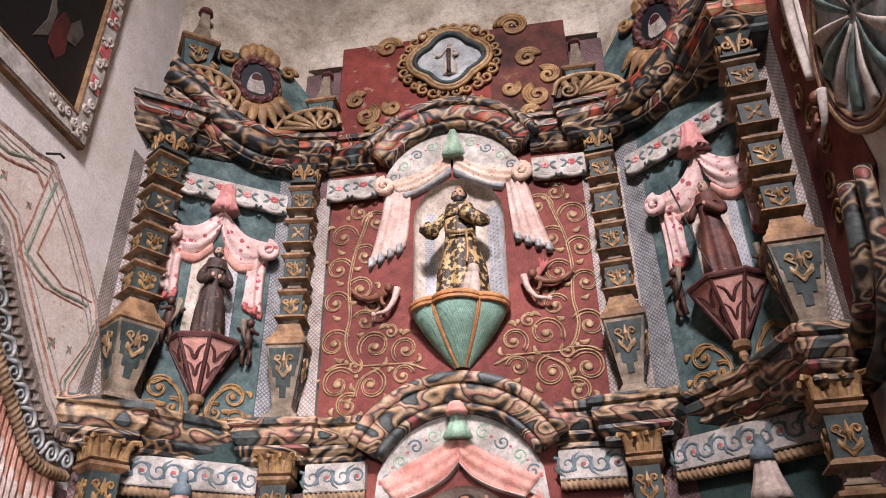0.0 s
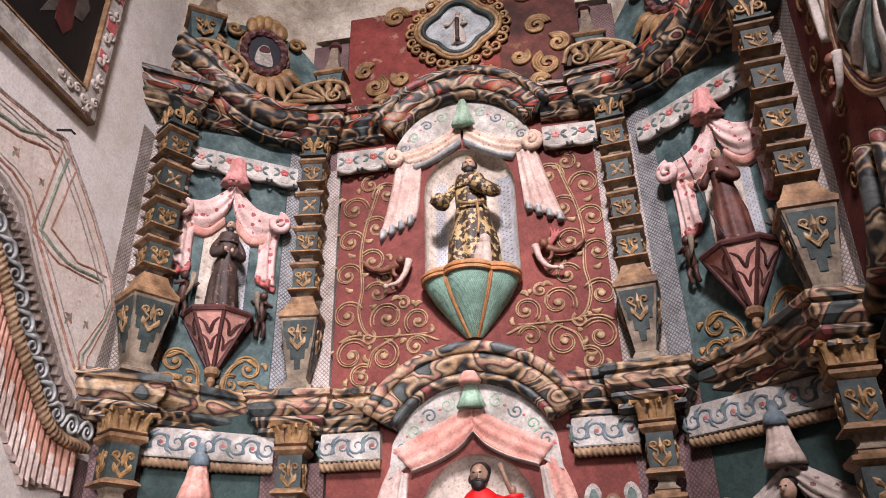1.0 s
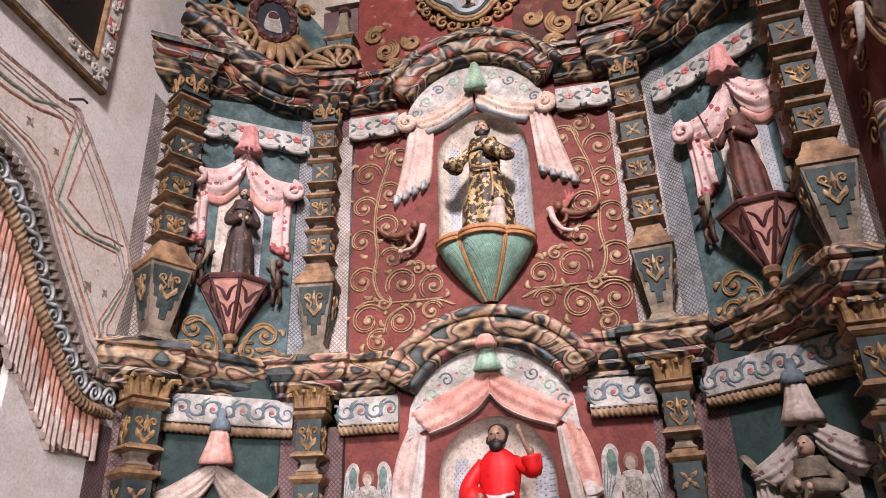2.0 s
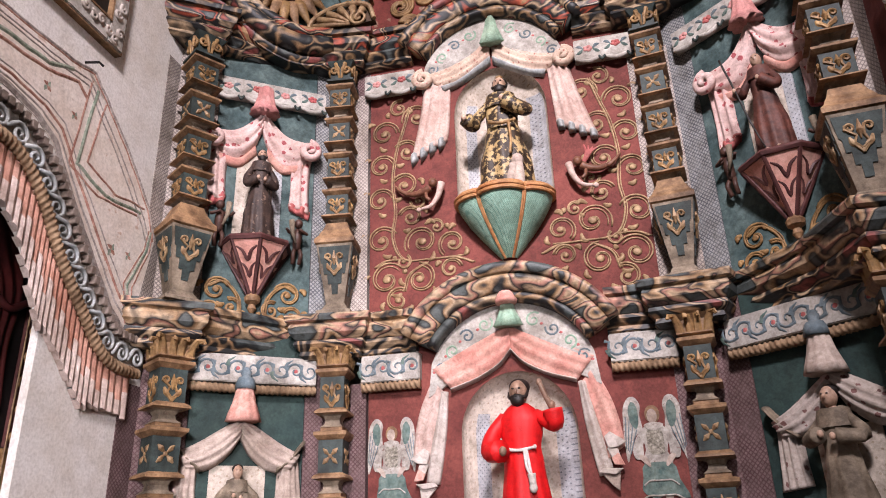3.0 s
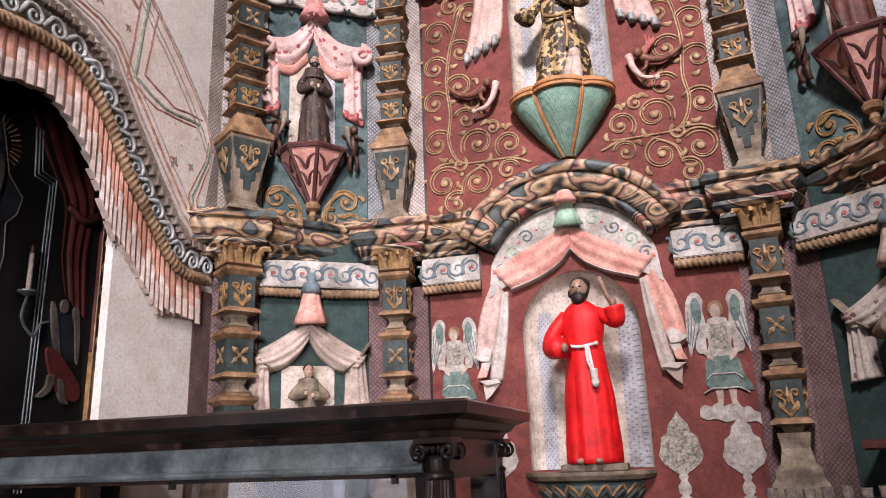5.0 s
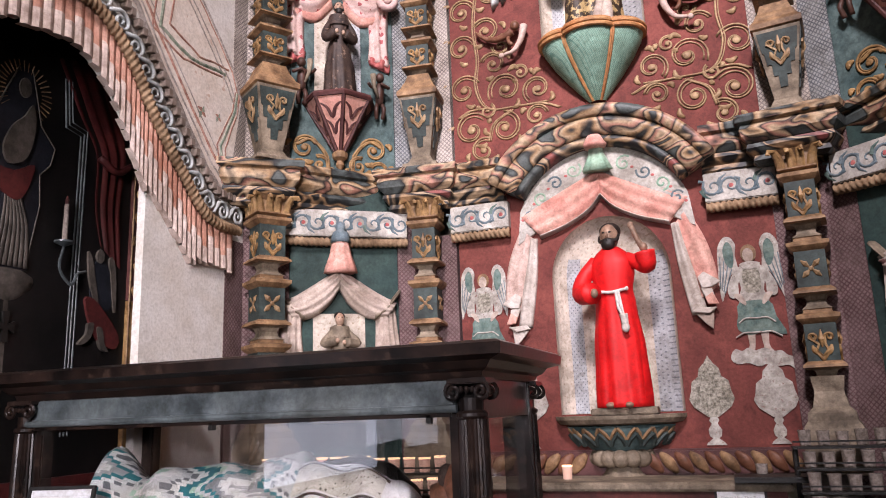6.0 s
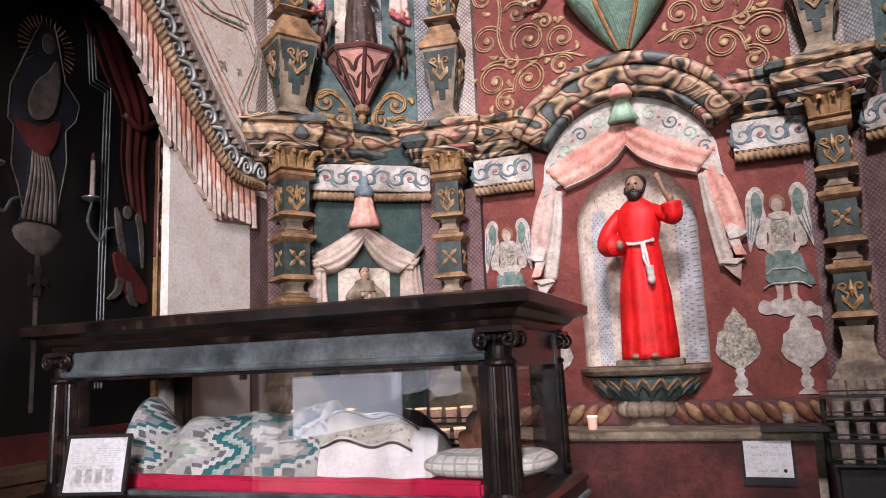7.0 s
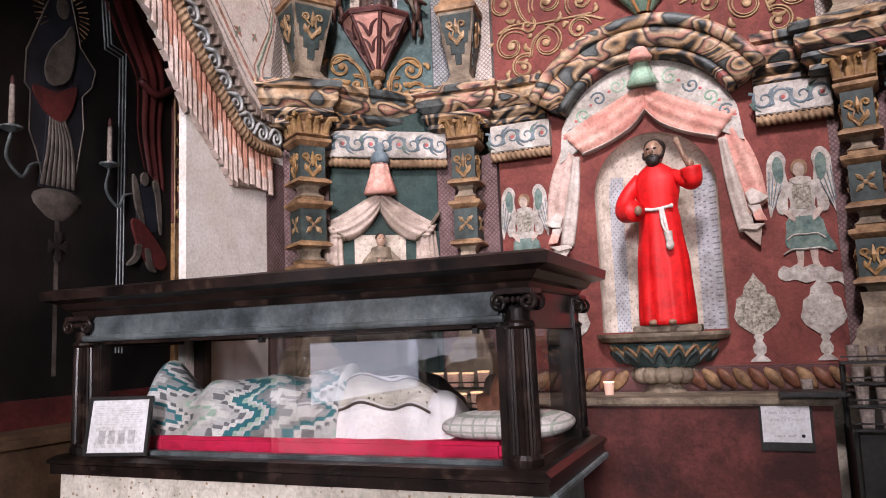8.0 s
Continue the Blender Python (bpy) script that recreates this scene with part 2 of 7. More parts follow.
BLACK = mottled("black_iron", (0.006, 0.006, 0.006), (0.02, 0.018, 0.016), 20, 0.45, 0.2)
VELVET = mottled("crimson_mattress_cloth", (0.50, 0.008, 0.05), (0.66, 0.02, 0.09), 9, 0.9, 0.2, 0.8, fine=150)
LINEN = mottled("white_linen", (0.70, 0.70, 0.72), (0.82, 0.82, 0.83), 5, 0.85, 0.15, 0.9, fine=120, dirt=0.15)
PAPER = mottled("white_paper", (0.55, 0.57, 0.60), (0.64, 0.66, 0.69), 3, 0.7, 0.05, 0.95, dirt=0.1)
INK = mottled("grey_ink", (0.35, 0.35, 0.36), (0.5, 0.5, 0.52), 30, 0.8, 0.1, 0.8)
# Dark old paint; the side altar recess's shade is in these tones too.
MURK = mottled("dark_shaded_canvas", (0.003, 0.003, 0.003), (0.008, 0.006, 0.006), 3, 0.5, 0.2, 0.5)
MURK_RED = mottled("dark_shaded_red_paint", (0.050, 0.009, 0.009), (0.11, 0.02, 0.018), 5, 0.55, 0.2, 0.5)
MURK_PALE = mottled("dark_shaded_pale_paint", (0.05, 0.043, 0.037), (0.13, 0.11, 0.094), 9, 0.55, 0.2, 0.5)
MURK_BLUE = mottled("dark_shaded_blue_paint", (0.008, 0.010, 0.016), (0.018, 0.02, 0.028), 6, 0.55, 0.2, 0.5)
BROWNSTONE = mottled("brown_altar_front", (0.06, 0.032, 0.016), (0.13, 0.072, 0.036), 4, 0.65, 0.3, 0.5)


def glassy(name, rough=0.0, tint=(1, 1, 1), thin=True):
    m = bpy.data.materials.new(name)
    m.use_nodes = True
    nt = m.node_tree
    nt.nodes.clear()
    out = nt.nodes.new("ShaderNodeOutputMaterial")
    clear = nt.nodes.new("ShaderNodeBsdfTransparent")
    clear.inputs[0].default_value = (*tint, 1)
    gloss = nt.nodes.new("ShaderNodeBsdfGlossy")
    gloss.inputs["Roughness"].default_value = rough
    sh = nt.nodes.new("ShaderNodeMixShader")
    sh.inputs[0].default_value = 0.13
    for a, c in ((clear.outputs[0], sh.inputs[1]), (gloss.outputs[0], sh.inputs[2]), (sh.outputs[0], out.inputs[0])):
        nt.links.new(a, c)
    return m


GLASS = glassy("case_glass")


def glowing(name, colour, strength):
    m, nt, b = nodes_of(name, 0.5)
    b.inputs["Base Color"].default_value = (*colour, 1)
    b.inputs["Emission Color"].default_value = (*colour, 1)
    b.inputs["Emission Strength"].default_value = strength
    return m


FLAME = glowing("candle_flame", (1.0, 0.66, 0.36), 1.6)
WAX = glowing("lit_candle_glass", (0.66, 0.42, 0.32), 0.22)
UNLIT = mottled("unlit_candle_glass", (0.20, 0.17, 0.15), (0.36, 0.31, 0.28), 30, 0.2, 0.1, 0.7)

# ---- building helpers ----


def thing(name, label="", category="", group="", kind="", m=None):
    ob = tagged(new(name), label, category, group, kind)
    ob.empty_display_size = 0.1
    if m is not None:
        ob.matrix_world = m
    return ob


def part(name, bm, material, parent=None, label=""):
    me = bpy.data.meshes.new(name)
    bmesh.ops.recalc_face_normals(bm, faces=bm.faces)
    bm.to_mesh(me)
    bm.free()
    for mt in material if isinstance(material, (list, tuple)) else (material,):
        me.materials.append(mt)
    ob = new(name, me)
    if parent:
        ob.parent = parent
    return tagged(ob, label)


def smooth(ob):
    for p in ob.data.polygons:
        p.use_smooth = True
    return ob


def quads(grid, bm=None, close=False, mat=0):
    """A skin over rows of points."""
    bm = bm or bmesh.new()
    vs = [[bm.verts.new(p) for p in row] for row in grid]
    n = len(vs[0])
    for a, b in zip(vs, vs[1:]):
        for i in range(n if close else n - 1):
            j = (i + 1) % n
            f = bm.faces.new((a[i], a[j], b[j], b[i]))
            f.material_index = mat
    return bm, vs


def box(x0, x1, y0, y1, z0, z1, bm=None, bevel=0.0, mat=0):
    bm = bm or bmesh.new()
    v = [bm.verts.new((x, y, z)) for x in (x0, x1) for y in (y0, y1) for z in (z0, z1)]
    fs = [bm.faces.new([v[i] for i in f]) for f in ((0, 1, 3, 2), (4, 6, 7, 5), (0, 4, 5, 1), (2, 3, 7, 6), (0, 2, 6, 4), (1, 5, 7, 3))]
    for f in fs:
        f.material_index = mat
    if bevel:
        bmesh.ops.bevel(bm, geom=list({e for f in fs for e in f.edges}), offset=bevel, segments=2, affect="EDGES")
    return bm


def turned(profile, n=24, bm=None, cx=0.0, cy=0.0, start=0.0, sweep=math.tau, lobes=0, lobe=0.0, sx=1.0, sy=1.0, mat=0):
    """A profile of (radius, z) turned about the upright axis; n = 4 gives a square pier."""
    full = abs(sweep - math.tau) < 1e-6
    k = math.sqrt(2) if n == 4 else 1.0
    count = n if full else n + 1
    grid = []
    for r, z in profile:
        row = []
        for i in range(count):
            a = start + sweep * i / n
            q = r * k * (1 + lobe * abs(math.cos(lobes * a / 2)) if lobes else 1)
            row.append((cx + sx * q * math.cos(a), cy + sy * q * math.sin(a), z))
        grid.append(row)
    bm, vs = quads(grid, bm, full, mat)
    for row in (vs[0], vs[-1]):
        if len(row) > 2:
            f = bm.faces.new(row)
            f.material_index = mat
    return bm


def pier(profile, bm=None, cx=0.0, cy=0.0):
    return turned(profile, 4, bm, cx, cy, math.pi / 4)


def tube(points, radius, sides=6, bm=None, taper=None, twist=0, squash=1.0, mat=0):
    """A round bar along points; taper: radius factor by place along it; twist: strands of a rope."""
    bm = bm or bmesh.new()
    pts = [Vector(p) for p in points]
    up = Vector((0.137, 0.91, 0.38)).normalized()
    grid, run = [], 0.0
    for i, p in enumerate(pts):
        d = (pts[min(i + 1, len(pts) - 1)] - pts[max(i - 1, 0)]).normalized()
        s = d.cross(up)
        s = s.normalized() if s.length > 1e-4 else Vector((1, 0, 0))
        t = s.cross(d).normalized()
        run += (p - pts[i - 1]).length if i else 0.0
        r = radius * (taper(i / (len(pts) - 1)) if taper else 1.0)
        row = []
        for j in range(sides):
            a = math.tau * j / sides
            q = r * (1 + 0.20 * math.cos(2 * a + run * twist)) if twist else r
            row.append(p + s * q * math.cos(a) + t * q * math.sin(a) * squash)
        grid.append(row)
    bm, vs = quads(grid, bm, True, mat)
    for row in (vs[0], vs[-1]):
        bm.faces.new(row).material_index = mat
    return bm


def ball(bm, x, y, z, rx, ry, rz, n=12, mat=0):
    prof = [(max(math.sin(math.pi * i / n), 0.02), -math.cos(math.pi * i / n)) for i in range(n + 1)]
    grid = [[(x + rx * r * math.cos(a), y + ry * r * math.sin(a), z + rz * h) for a in (math.tau * j / n for j in range(n))] for r, h in prof]
    quads(grid, bm, True, mat)
    return bm


def bent(points, n=8):
    """A smooth line through points."""
    p = [Vector(q) for q in points]
    p = [2 * p[0] - p[1]] + p + [2 * p[-1] - p[-2]]
    out = []
    for i in range(1, len(p) - 2):
        a, b, c, d = p[i - 1:i + 3]
        for k in range(n):
            t = k / n
            out.append(0.5 * (2 * b + (c - a) * t + (2 * a - 5 * b + 4 * c - d) * t * t + (3 * b - a - 3 * c + d) * t ** 3))
    return out + [p[-2]]


def spiral(cx, cz, r, turns=1.4, start=0.0, hand=1, y=0.0, n=26):
    return [(cx + r * (1 - 0.86 * i / n) * math.cos(start + hand * math.tau * turns * i / n), y,
             cz + r * (1 - 0.86 * i / n) * math.sin(start + hand * math.tau * turns * i / n)) for i in range(n + 1)]


def run_moulding(profile, plan, bm=None):
    """A moulding of (projection, height) along a plan line, mitred; the wall lies to the left of the line."""
    bm = bm or bmesh.new()
    pl = [Vector(p) for p in plan]
    grid = []
    for i, p in enumerate(pl):
        a = (p - pl[i - 1]).normalized() if i else None
        b = (pl[i + 1] - p).normalized() if i < len(pl) - 1 else None
        na = Vector((a.y, -a.x)) if a else None
        nb = Vector((b.y, -b.x)) if b else None
        if na is None or nb is None:
            m = na or nb
        else:
            m = (na + nb) / max(1 + na.dot(nb), 0.35)
        grid.append([(p.x + m.x * o, p.y + m.y * o, z) for o, z in profile])
    bm, vs = quads(grid, bm)
    for row in (vs[0], vs[-1]):
        bm.faces.new(row)
    return bm


def arched_moulding(profile, cx, cz, a0, a1, n=28, bm=None):
    """A moulding of (projection, radius) round an arch in the wall's plane."""
    grid = [[(cx + r * math.cos(a), -o, cz + r * math.sin(a)) for o, r in profile] for a in (a0 + (a1 - a0) * i / n for i in range(n + 1))]
    bm, vs = quads(grid, bm)
    for row in (vs[0], vs[-1]):
        bm.faces.new(row)
    return bm


def drape(left, right, depth=0.05, folds=3, fold=0.02, n=22, m=14, base=0.0, bm=None, mat=0, seed=0.0):
    """Modelled cloth between two edges, (x, z) each, standing off the wall, with folds running from end to end."""
    L, R = bent([(x, 0, z) for x, z in left], 6), bent([(x, 0, z) for x, z in right], 6)

    def at(line, t):
        f = t * (len(line) - 1)
        i = min(int(f), len(line) - 2)
        return line[i].lerp(line[i + 1], f - i)
    grid = []
    for i in range(n + 1):
        a, b = at(L, i / n), at(R, i / n)
        row = [(a.x, -base, a.z)]
        for j in range(m + 1):
            v = j / m
            p = a.lerp(b, v)
            out = depth * (0.35 + 0.65 * math.sin(math.pi * v) ** 0.6)
            out += fold * math.sin(math.tau * folds * v + seed + 0.9 * math.sin(2.2 * i / n + seed))
            row.append((p.x, -base - max(out, 0.004), p.z))
        row.append((b.x, -base, b.z))
        grid.append(row)
    bm, vs = quads(grid, bm, False, mat)
    for row in (vs[0], vs[-1]):
        bm.faces.new(row).material_index = mat
    return bm


def plate(outline, y0, y1, bm=None, mat=0):
    """A flat shape of (x, z) between two depths."""
    bm = bm or bmesh.new()
    a = [bm.verts.new((x, y0, z)) for x, z in outline]
    b = [bm.verts.new((x, y1, z)) for x, z in outline]
    bm.faces.new(a).material_index = mat
    bm.faces.new(b[::-1]).material_index = mat
    for i in range(len(a)):
        j = (i + 1) % len(a)
        bm.faces.new((a[i], b[i], b[j], a[j])).material_index = mat
    return bm


def pose_at(m, x=0, y=0, z=0, turn=0, mirror=False, s=1.0):
    return m @ Matrix.Translation((x, y, z)) @ Matrix.Rotation(radians(turn), 4, "Z") @ Matrix.Diagonal((-s if mirror else s, s, s, 1))

# ---- plan ----
XC, YW = -0.08, 4.85
CENTRE = Matrix.Translation((XC, YW, 0))
LEFT = Matrix.Translation((-1.765, 4.56, 0)) @ Matrix.Rotation(radians(36), 4, "Z")
RIGHT = Matrix.Translation((1.58, 4.51, 0)) @ Matrix.Rotation(radians(-40), 4, "Z")
XL, XR = -2.3, 2.12


def on(frame_m, x, off):
    v = frame_m @ Vector((x, -off, 0))
    return (v.x, v.y)


# ---- structure ----
def slab(name, bm, mat, label, kind="structure"):
    return tagged(part(name, bm, mat), label, "structure", "", kind)


slab("floor", box(-6, 6, -8.3, 6, -0.2, 0), FLOORM, "worn brown floor of the chapel")
bm = bmesh.new()
for b in ((-6, 0.2, -8.3, 6), (1.8, 6, -8.3, 6), (0.2, 1.8, -8.3, -3.8), (0.2, 1.8, -2.2, 6)):
    box(*b, 8.6, 8.8, bm)
slab("ceiling", bm, LOW_BOUNCE, "unseen dark vault with an opening added for the key lamp")


def opening_wall(name, x0, x1, y0, y1, axis, c, half, z0, z1):
    """An unseen wall of the crossing with one opening cut for the fill lamp."""
    bm = bmesh.new()
    lo, hi = (y0, y1) if axis == "y" else (x0, x1)
    for a, b, za, zb in ((lo, c - half, 0, 8.6), (c + half, hi, 0, 8.6), (c - half, c + half, 0, z0), (c - half, c + half, z1, 8.6)):
        box(x0, x1, a, b, za, zb, bm) if axis == "y" else box(a, b, y0, y1, za, zb, bm)
    return slab(name, bm, LOW_BOUNCE, "unseen dark wall with an opening cut for the fill lamp")


slab("wall_crossing_east", box(3.1, 3.4, -8.3, -1.2, 0, 8.6), LOW_BOUNCE, "unseen side wall of the crossing, dark to cut bounced light")
slab("wall_crossing_west", box(-4.6, -4.3, -8.3, -1.2, 0, 8.6), LOW_BOUNCE, "unseen side wall of the crossing, dark to cut bounced light")
opening_wall("wall_back", -6, 6, -8.5, -8.3, "x", 1.9, 0.8, 2.5, 4.7)
slab("wall_return_east", box(2.12, 3.4, -1.2, -0.9, 0, 8.6), LOW_BOUNCE, "unseen return wall of the chapel, dark to cut bounced light")
slab("wall_return_west", box(-4.6, -2.3, -1.2, -0.9, 0, 8.6), LOW_BOUNCE, "unseen return wall of the chapel, dark to cut bounced light")


def niche_front(x0, x1, z0, z1, cx, w, nz, spring, top, bm):
    """A wall skin with a round-headed opening."""
    for a, b, c, d in ((x0, cx - w, z0, z1), (cx + w, x1, z0, z1), (cx - w, cx + w, z0, nz)):
        bm.faces.new([bm.verts.new(p) for p in ((a, 0, c), (b, 0, c), (b, 0, d), (a, 0, d))])
    arc = [(cx - w * math.cos(math.pi * i / 20), 0, spring + (top - spring) * math.sin(math.pi * i / 20)) for i in range(21)]
    for p, q in zip(arc, arc[1:]):
        bm.faces.new([bm.verts.new(v) for v in (p, q, (q[0], 0, z1), (p[0], 0, z1))])
    return bm


def niche_shell(cx, w, nz, spring, top, depth):
    grid = []
    for k in range(25):
        z = nz + (spring - nz) * k / 12 if k <= 12 else spring + (top - spring) * math.sin((k - 12) / 12 * math.pi / 2)
        s = 1.0 if k <= 12 else max(math.cos((k - 12) / 12 * math.pi / 2), 0.01)
        grid.append([(cx - w * s * math.cos(math.pi * i / 20), 0.002 + depth * s * math.sin(math.pi * i / 20) ** 0.7, z) for i in range(21)])
    bm, _ = quads(grid)
    n = len(grid[0]) - 1
    for i, f in enumerate(bm.faces):
        f.material_index = 1 if i % n in (4, 5, 14, 15, 16, 17) and i // n < 15 else 0
    return bm


wall = thing("wall_west", "red painted end wall of the chapel with two statue niches", "wall", kind="structure", m=CENTRE)
NL, NU = (0.015, 0.365, 1.5, 2.34, 2.72), (0.035, 0.345, 3.9, 4.68, 5.06)
bm = niche_front(-0.97, 1.0, 1.14, 3.0, *NL, bmesh.new())
niche_front(-0.97, 1.0, 3.0, 5.3, *NU, bm)
part("red_field", bm, RED, wall)
bm = bmesh.new()
for sx in (-1, 1):
    box(*sorted((sx * 0.985, sx * 1.29)), -0.012, 0.2, 1.14, 2.72, bm)
part("netted_strip", bm, NET_RED, wall)
bm = bmesh.new()
for sx in (-1, 1):
    box(*sorted((sx * 0.985, sx * 1.29)), -0.012, 0.2, 3.1, 5.0, bm)
part("netted_strip", bm, NET, wall)
part("niche_lining", niche_shell(*NL, 0.17), (NICHE, NICHE_BLUE), wall)
part("niche_lining", niche_shell(*NU, 0.15), (NICHE, NICHE_BLUE), wall)
part("upper_field", box(-0.97, 0.34, 0, 0.2, 5.3, 6.62), RED_WORN, wall)
part("brown_red_field", box(0.34, 1.0, 0, 0.2, 5.3, 6.62), BROWN_RED, wall)
part("core", box(-1.3, 1.3, 0.36, 0.6, 0, 8.6), STAINED, wall)
part("upper_plaster", box(-1.3, 1.3, 0.03, 0.3, 6.45, 8.6), STAINED, wall)
part("upper_strip", box(-1.29, -0.975, 0.0, 0.2, 5.0, 6.35), NET_RED, wall)
part("upper_strip", box(1.005, 1.29, 0.0, 0.2, 5.0, 6.35), NET_RED, wall)

for nm, fr, x0, x1 in (("wall_bay_south", LEFT, -0.95, 0.56), ("wall_bay_north", RIGHT, -0.55, 1.0)):
    bay = thing(nm, "angled teal painted bay of the altarpiece wall", "wall", kind="structure", m=fr)
    left = fr is LEFT
    f0, f1 = (-0.36, 0.36) if left else (-0.33, 0.52)
    part("upper_field", box(f0, f1, -0.004, 0.15, 3.05, 5.35), TEAL, bay)
    part("lower_field", box(f0, f1, -0.004, 0.15, 0.9, 3.05), DARK_TEAL, bay)
    for a, b in ((x0, f0 - 0.005), (f1 + 0.005, x1)):
        part("netted_strip", box(a, b, 0.0, 0.15, 3.05, 5.35), NET_BLUE if (a > 0) == left else NET, bay)
        part("netted_strip", box(a, b, 0.0, 0.15, 0.9, 3.05), NET_RED, bay)
    part("upper_plaster", box(x0, x1, 0.05, 0.2, 5.35, 8.6), STAINED, bay)
    part("core", box(x0, x1, 0.2, 0.4, 0, 8.6), STAINED, bay)

# altar table of red plaster with a stone edge
mensa = thing("altar_table", "red plastered altar table, darkened for low shade, with chipped edges", "altar", m=CENTRE)
part("body", box(-1.3, 0.84, -0.42, 0.3, 0, 1.1), RED_SHADED, mensa)
part("slab", box(-1.32, 0.87, -0.45, 0.3, 1.1, 1.145, bevel=0.012), STONE, mensa, "worn stone altar slab")

# ---- entablatures ----
def entablature_plan():
    west = [on(LEFT, -0.86, 0.245), on(LEFT, -0.29, 0.245), on(LEFT, -0.29, 0.17), (-1.56, 4.68), (-1.55, 4.57), (-0.985, 4.64), (-0.985, 4.69), (-0.70, 4.69)]
    east = [(0.54, 4.69), (0.745, 4.69), (0.745, 4.62), (1.275, 4.53), (1.33, 4.66), (1.60, 4.25), (1.735, 3.72), (2.2, 3.73)]
    return west, east


def bands(z):
    """Three bands of an entablature: top fillet, swelling middle, lower fillet."""
    return (("top_moulding", [(-0.3, z), (0.0, z), (0.006, z - 0.015), (0.0, z - 0.045), (-0.03, z - 0.055), (-0.3, z - 0.055)]),
            ("swelling_moulding", [(-0.3, z - 0.055), (-0.03, z - 0.055), (-0.018, z - 0.085), (-0.026, z - 0.125), (-0.06, z - 0.16), (-0.078, z - 0.17), (-0.3, z - 0.17)]),
            ("lower_moulding", [(-0.3, z - 0.17), (-0.055, z - 0.17), (-0.048, z - 0.195), (-0.065, z - 0.215), (-0.09, z - 0.235), (-0.082, z - 0.265), (-0.11, z - 0.285), (-0.3, z - 0.285)]))


def arch_bands(z):
    return (("top_moulding", [(-0.2, 0.80), (0.08, 0.80), (0.09, 0.78), (0.08, 0.735), (0.05, 0.725), (-0.2, 0.725)]),
            ("swelling_moulding", [(-0.2, 0.725), (0.055, 0.725), (0.06, 0.69), (0.03, 0.64), (0.02, 0.615), (-0.2, 0.615)]),
            ("lower_moulding", [(-0.2, 0.615), (0.01, 0.615), (0.01, 0.575), (-0.02, 0.56), (-0.2, 0.55)]))


for z, mats, what in ((3.165, (MARBLE, MARBLE, MARBLE_DARK), "cream and black"), (5.5, (MARBLE_DARK, MARBLE_FIRE, MARBLE_DARK), "black and flame red")):
    for path in entablature_plan():
        ent = thing("entablature", "%s painted marble cornice breaking forward over columns" % what, "cornice", "cornices")
        for (nm, prof), mt in zip(bands(z), mats):
            part(nm, run_moulding(prof, path), mt, ent)
    arch = thing("arched_cornice", "%s painted marble cornice arching over a niche" % what, "cornice", "cornices", m=Matrix.Translation((XC, 4.765, z - 0.555)))
    for (nm, prof), mt in zip(arch_bands(z), mats):
        smooth(part(nm, arched_moulding([(o + 0.02, r) for o, r in prof], 0, 0, radians(29), radians(151)), mt, arch))

# ---- columns ----
def flower(bm, cx, y, cz, r):
    for k in range(4):
        a = k * math.pi / 2 + math.pi / 4
        tube([(cx + 0.2 * r * math.cos(a), y, cz + 0.2 * r * math.sin(a)), (cx + 0.6 * r * math.cos(a), y - 0.004, cz + 0.6 * r * math.sin(a)), (cx + r * math.cos(a), y, cz + r * math.sin(a))],
             r * 0.26, 6, bm, lambda t: 1 - 0.75 * abs(2 * t - 0.9), squash=0.4)
    ball(bm, cx, y, cz, r * 0.2, 0.006, r * 0.2, 6)
    return bm


def lyre(bm, cx, y, cz, w, h):
    for s in (-1, 1):
        tube([(cx, y, cz - h), (cx + s * w * 0.5, y, cz - h * 0.5), (cx + s * w * 0.25, y, cz)] + [(cx + s * (w * 0.62 + p[0]), y, cz + h * 0.45 + p[2]) for p in spiral(0, 0, w * 0.36, 1.1, math.pi if s > 0 else 0, -s, 0, 12)],
             0.0085, 5, bm)
    for s in (-1, 1):
        tube(bent([(cx, y, cz - h * 0.75), (cx + s * w * 0.55, y - 0.003, cz - h * 0.45), (cx + s * w * 0.75, y, cz - h * 0.05)], 4), 0.013, 5, bm, lambda t: 0.3 + math.sin(math.pi * min(max(t, 0.05), 0.95)), squash=0.4)
    ball(bm, cx, y, cz - h * 0.9, 0.010, 0.006, 0.012, 6)
    tube([(cx, y, cz - h * 0.2), (cx, y - 0.004, cz + h * 0.3), (cx, y, cz + h * 0.95)], 0.017, 5, bm, lambda t: math.sin(math.pi * min(max(t, 0.08), 0.95)))
    return bm


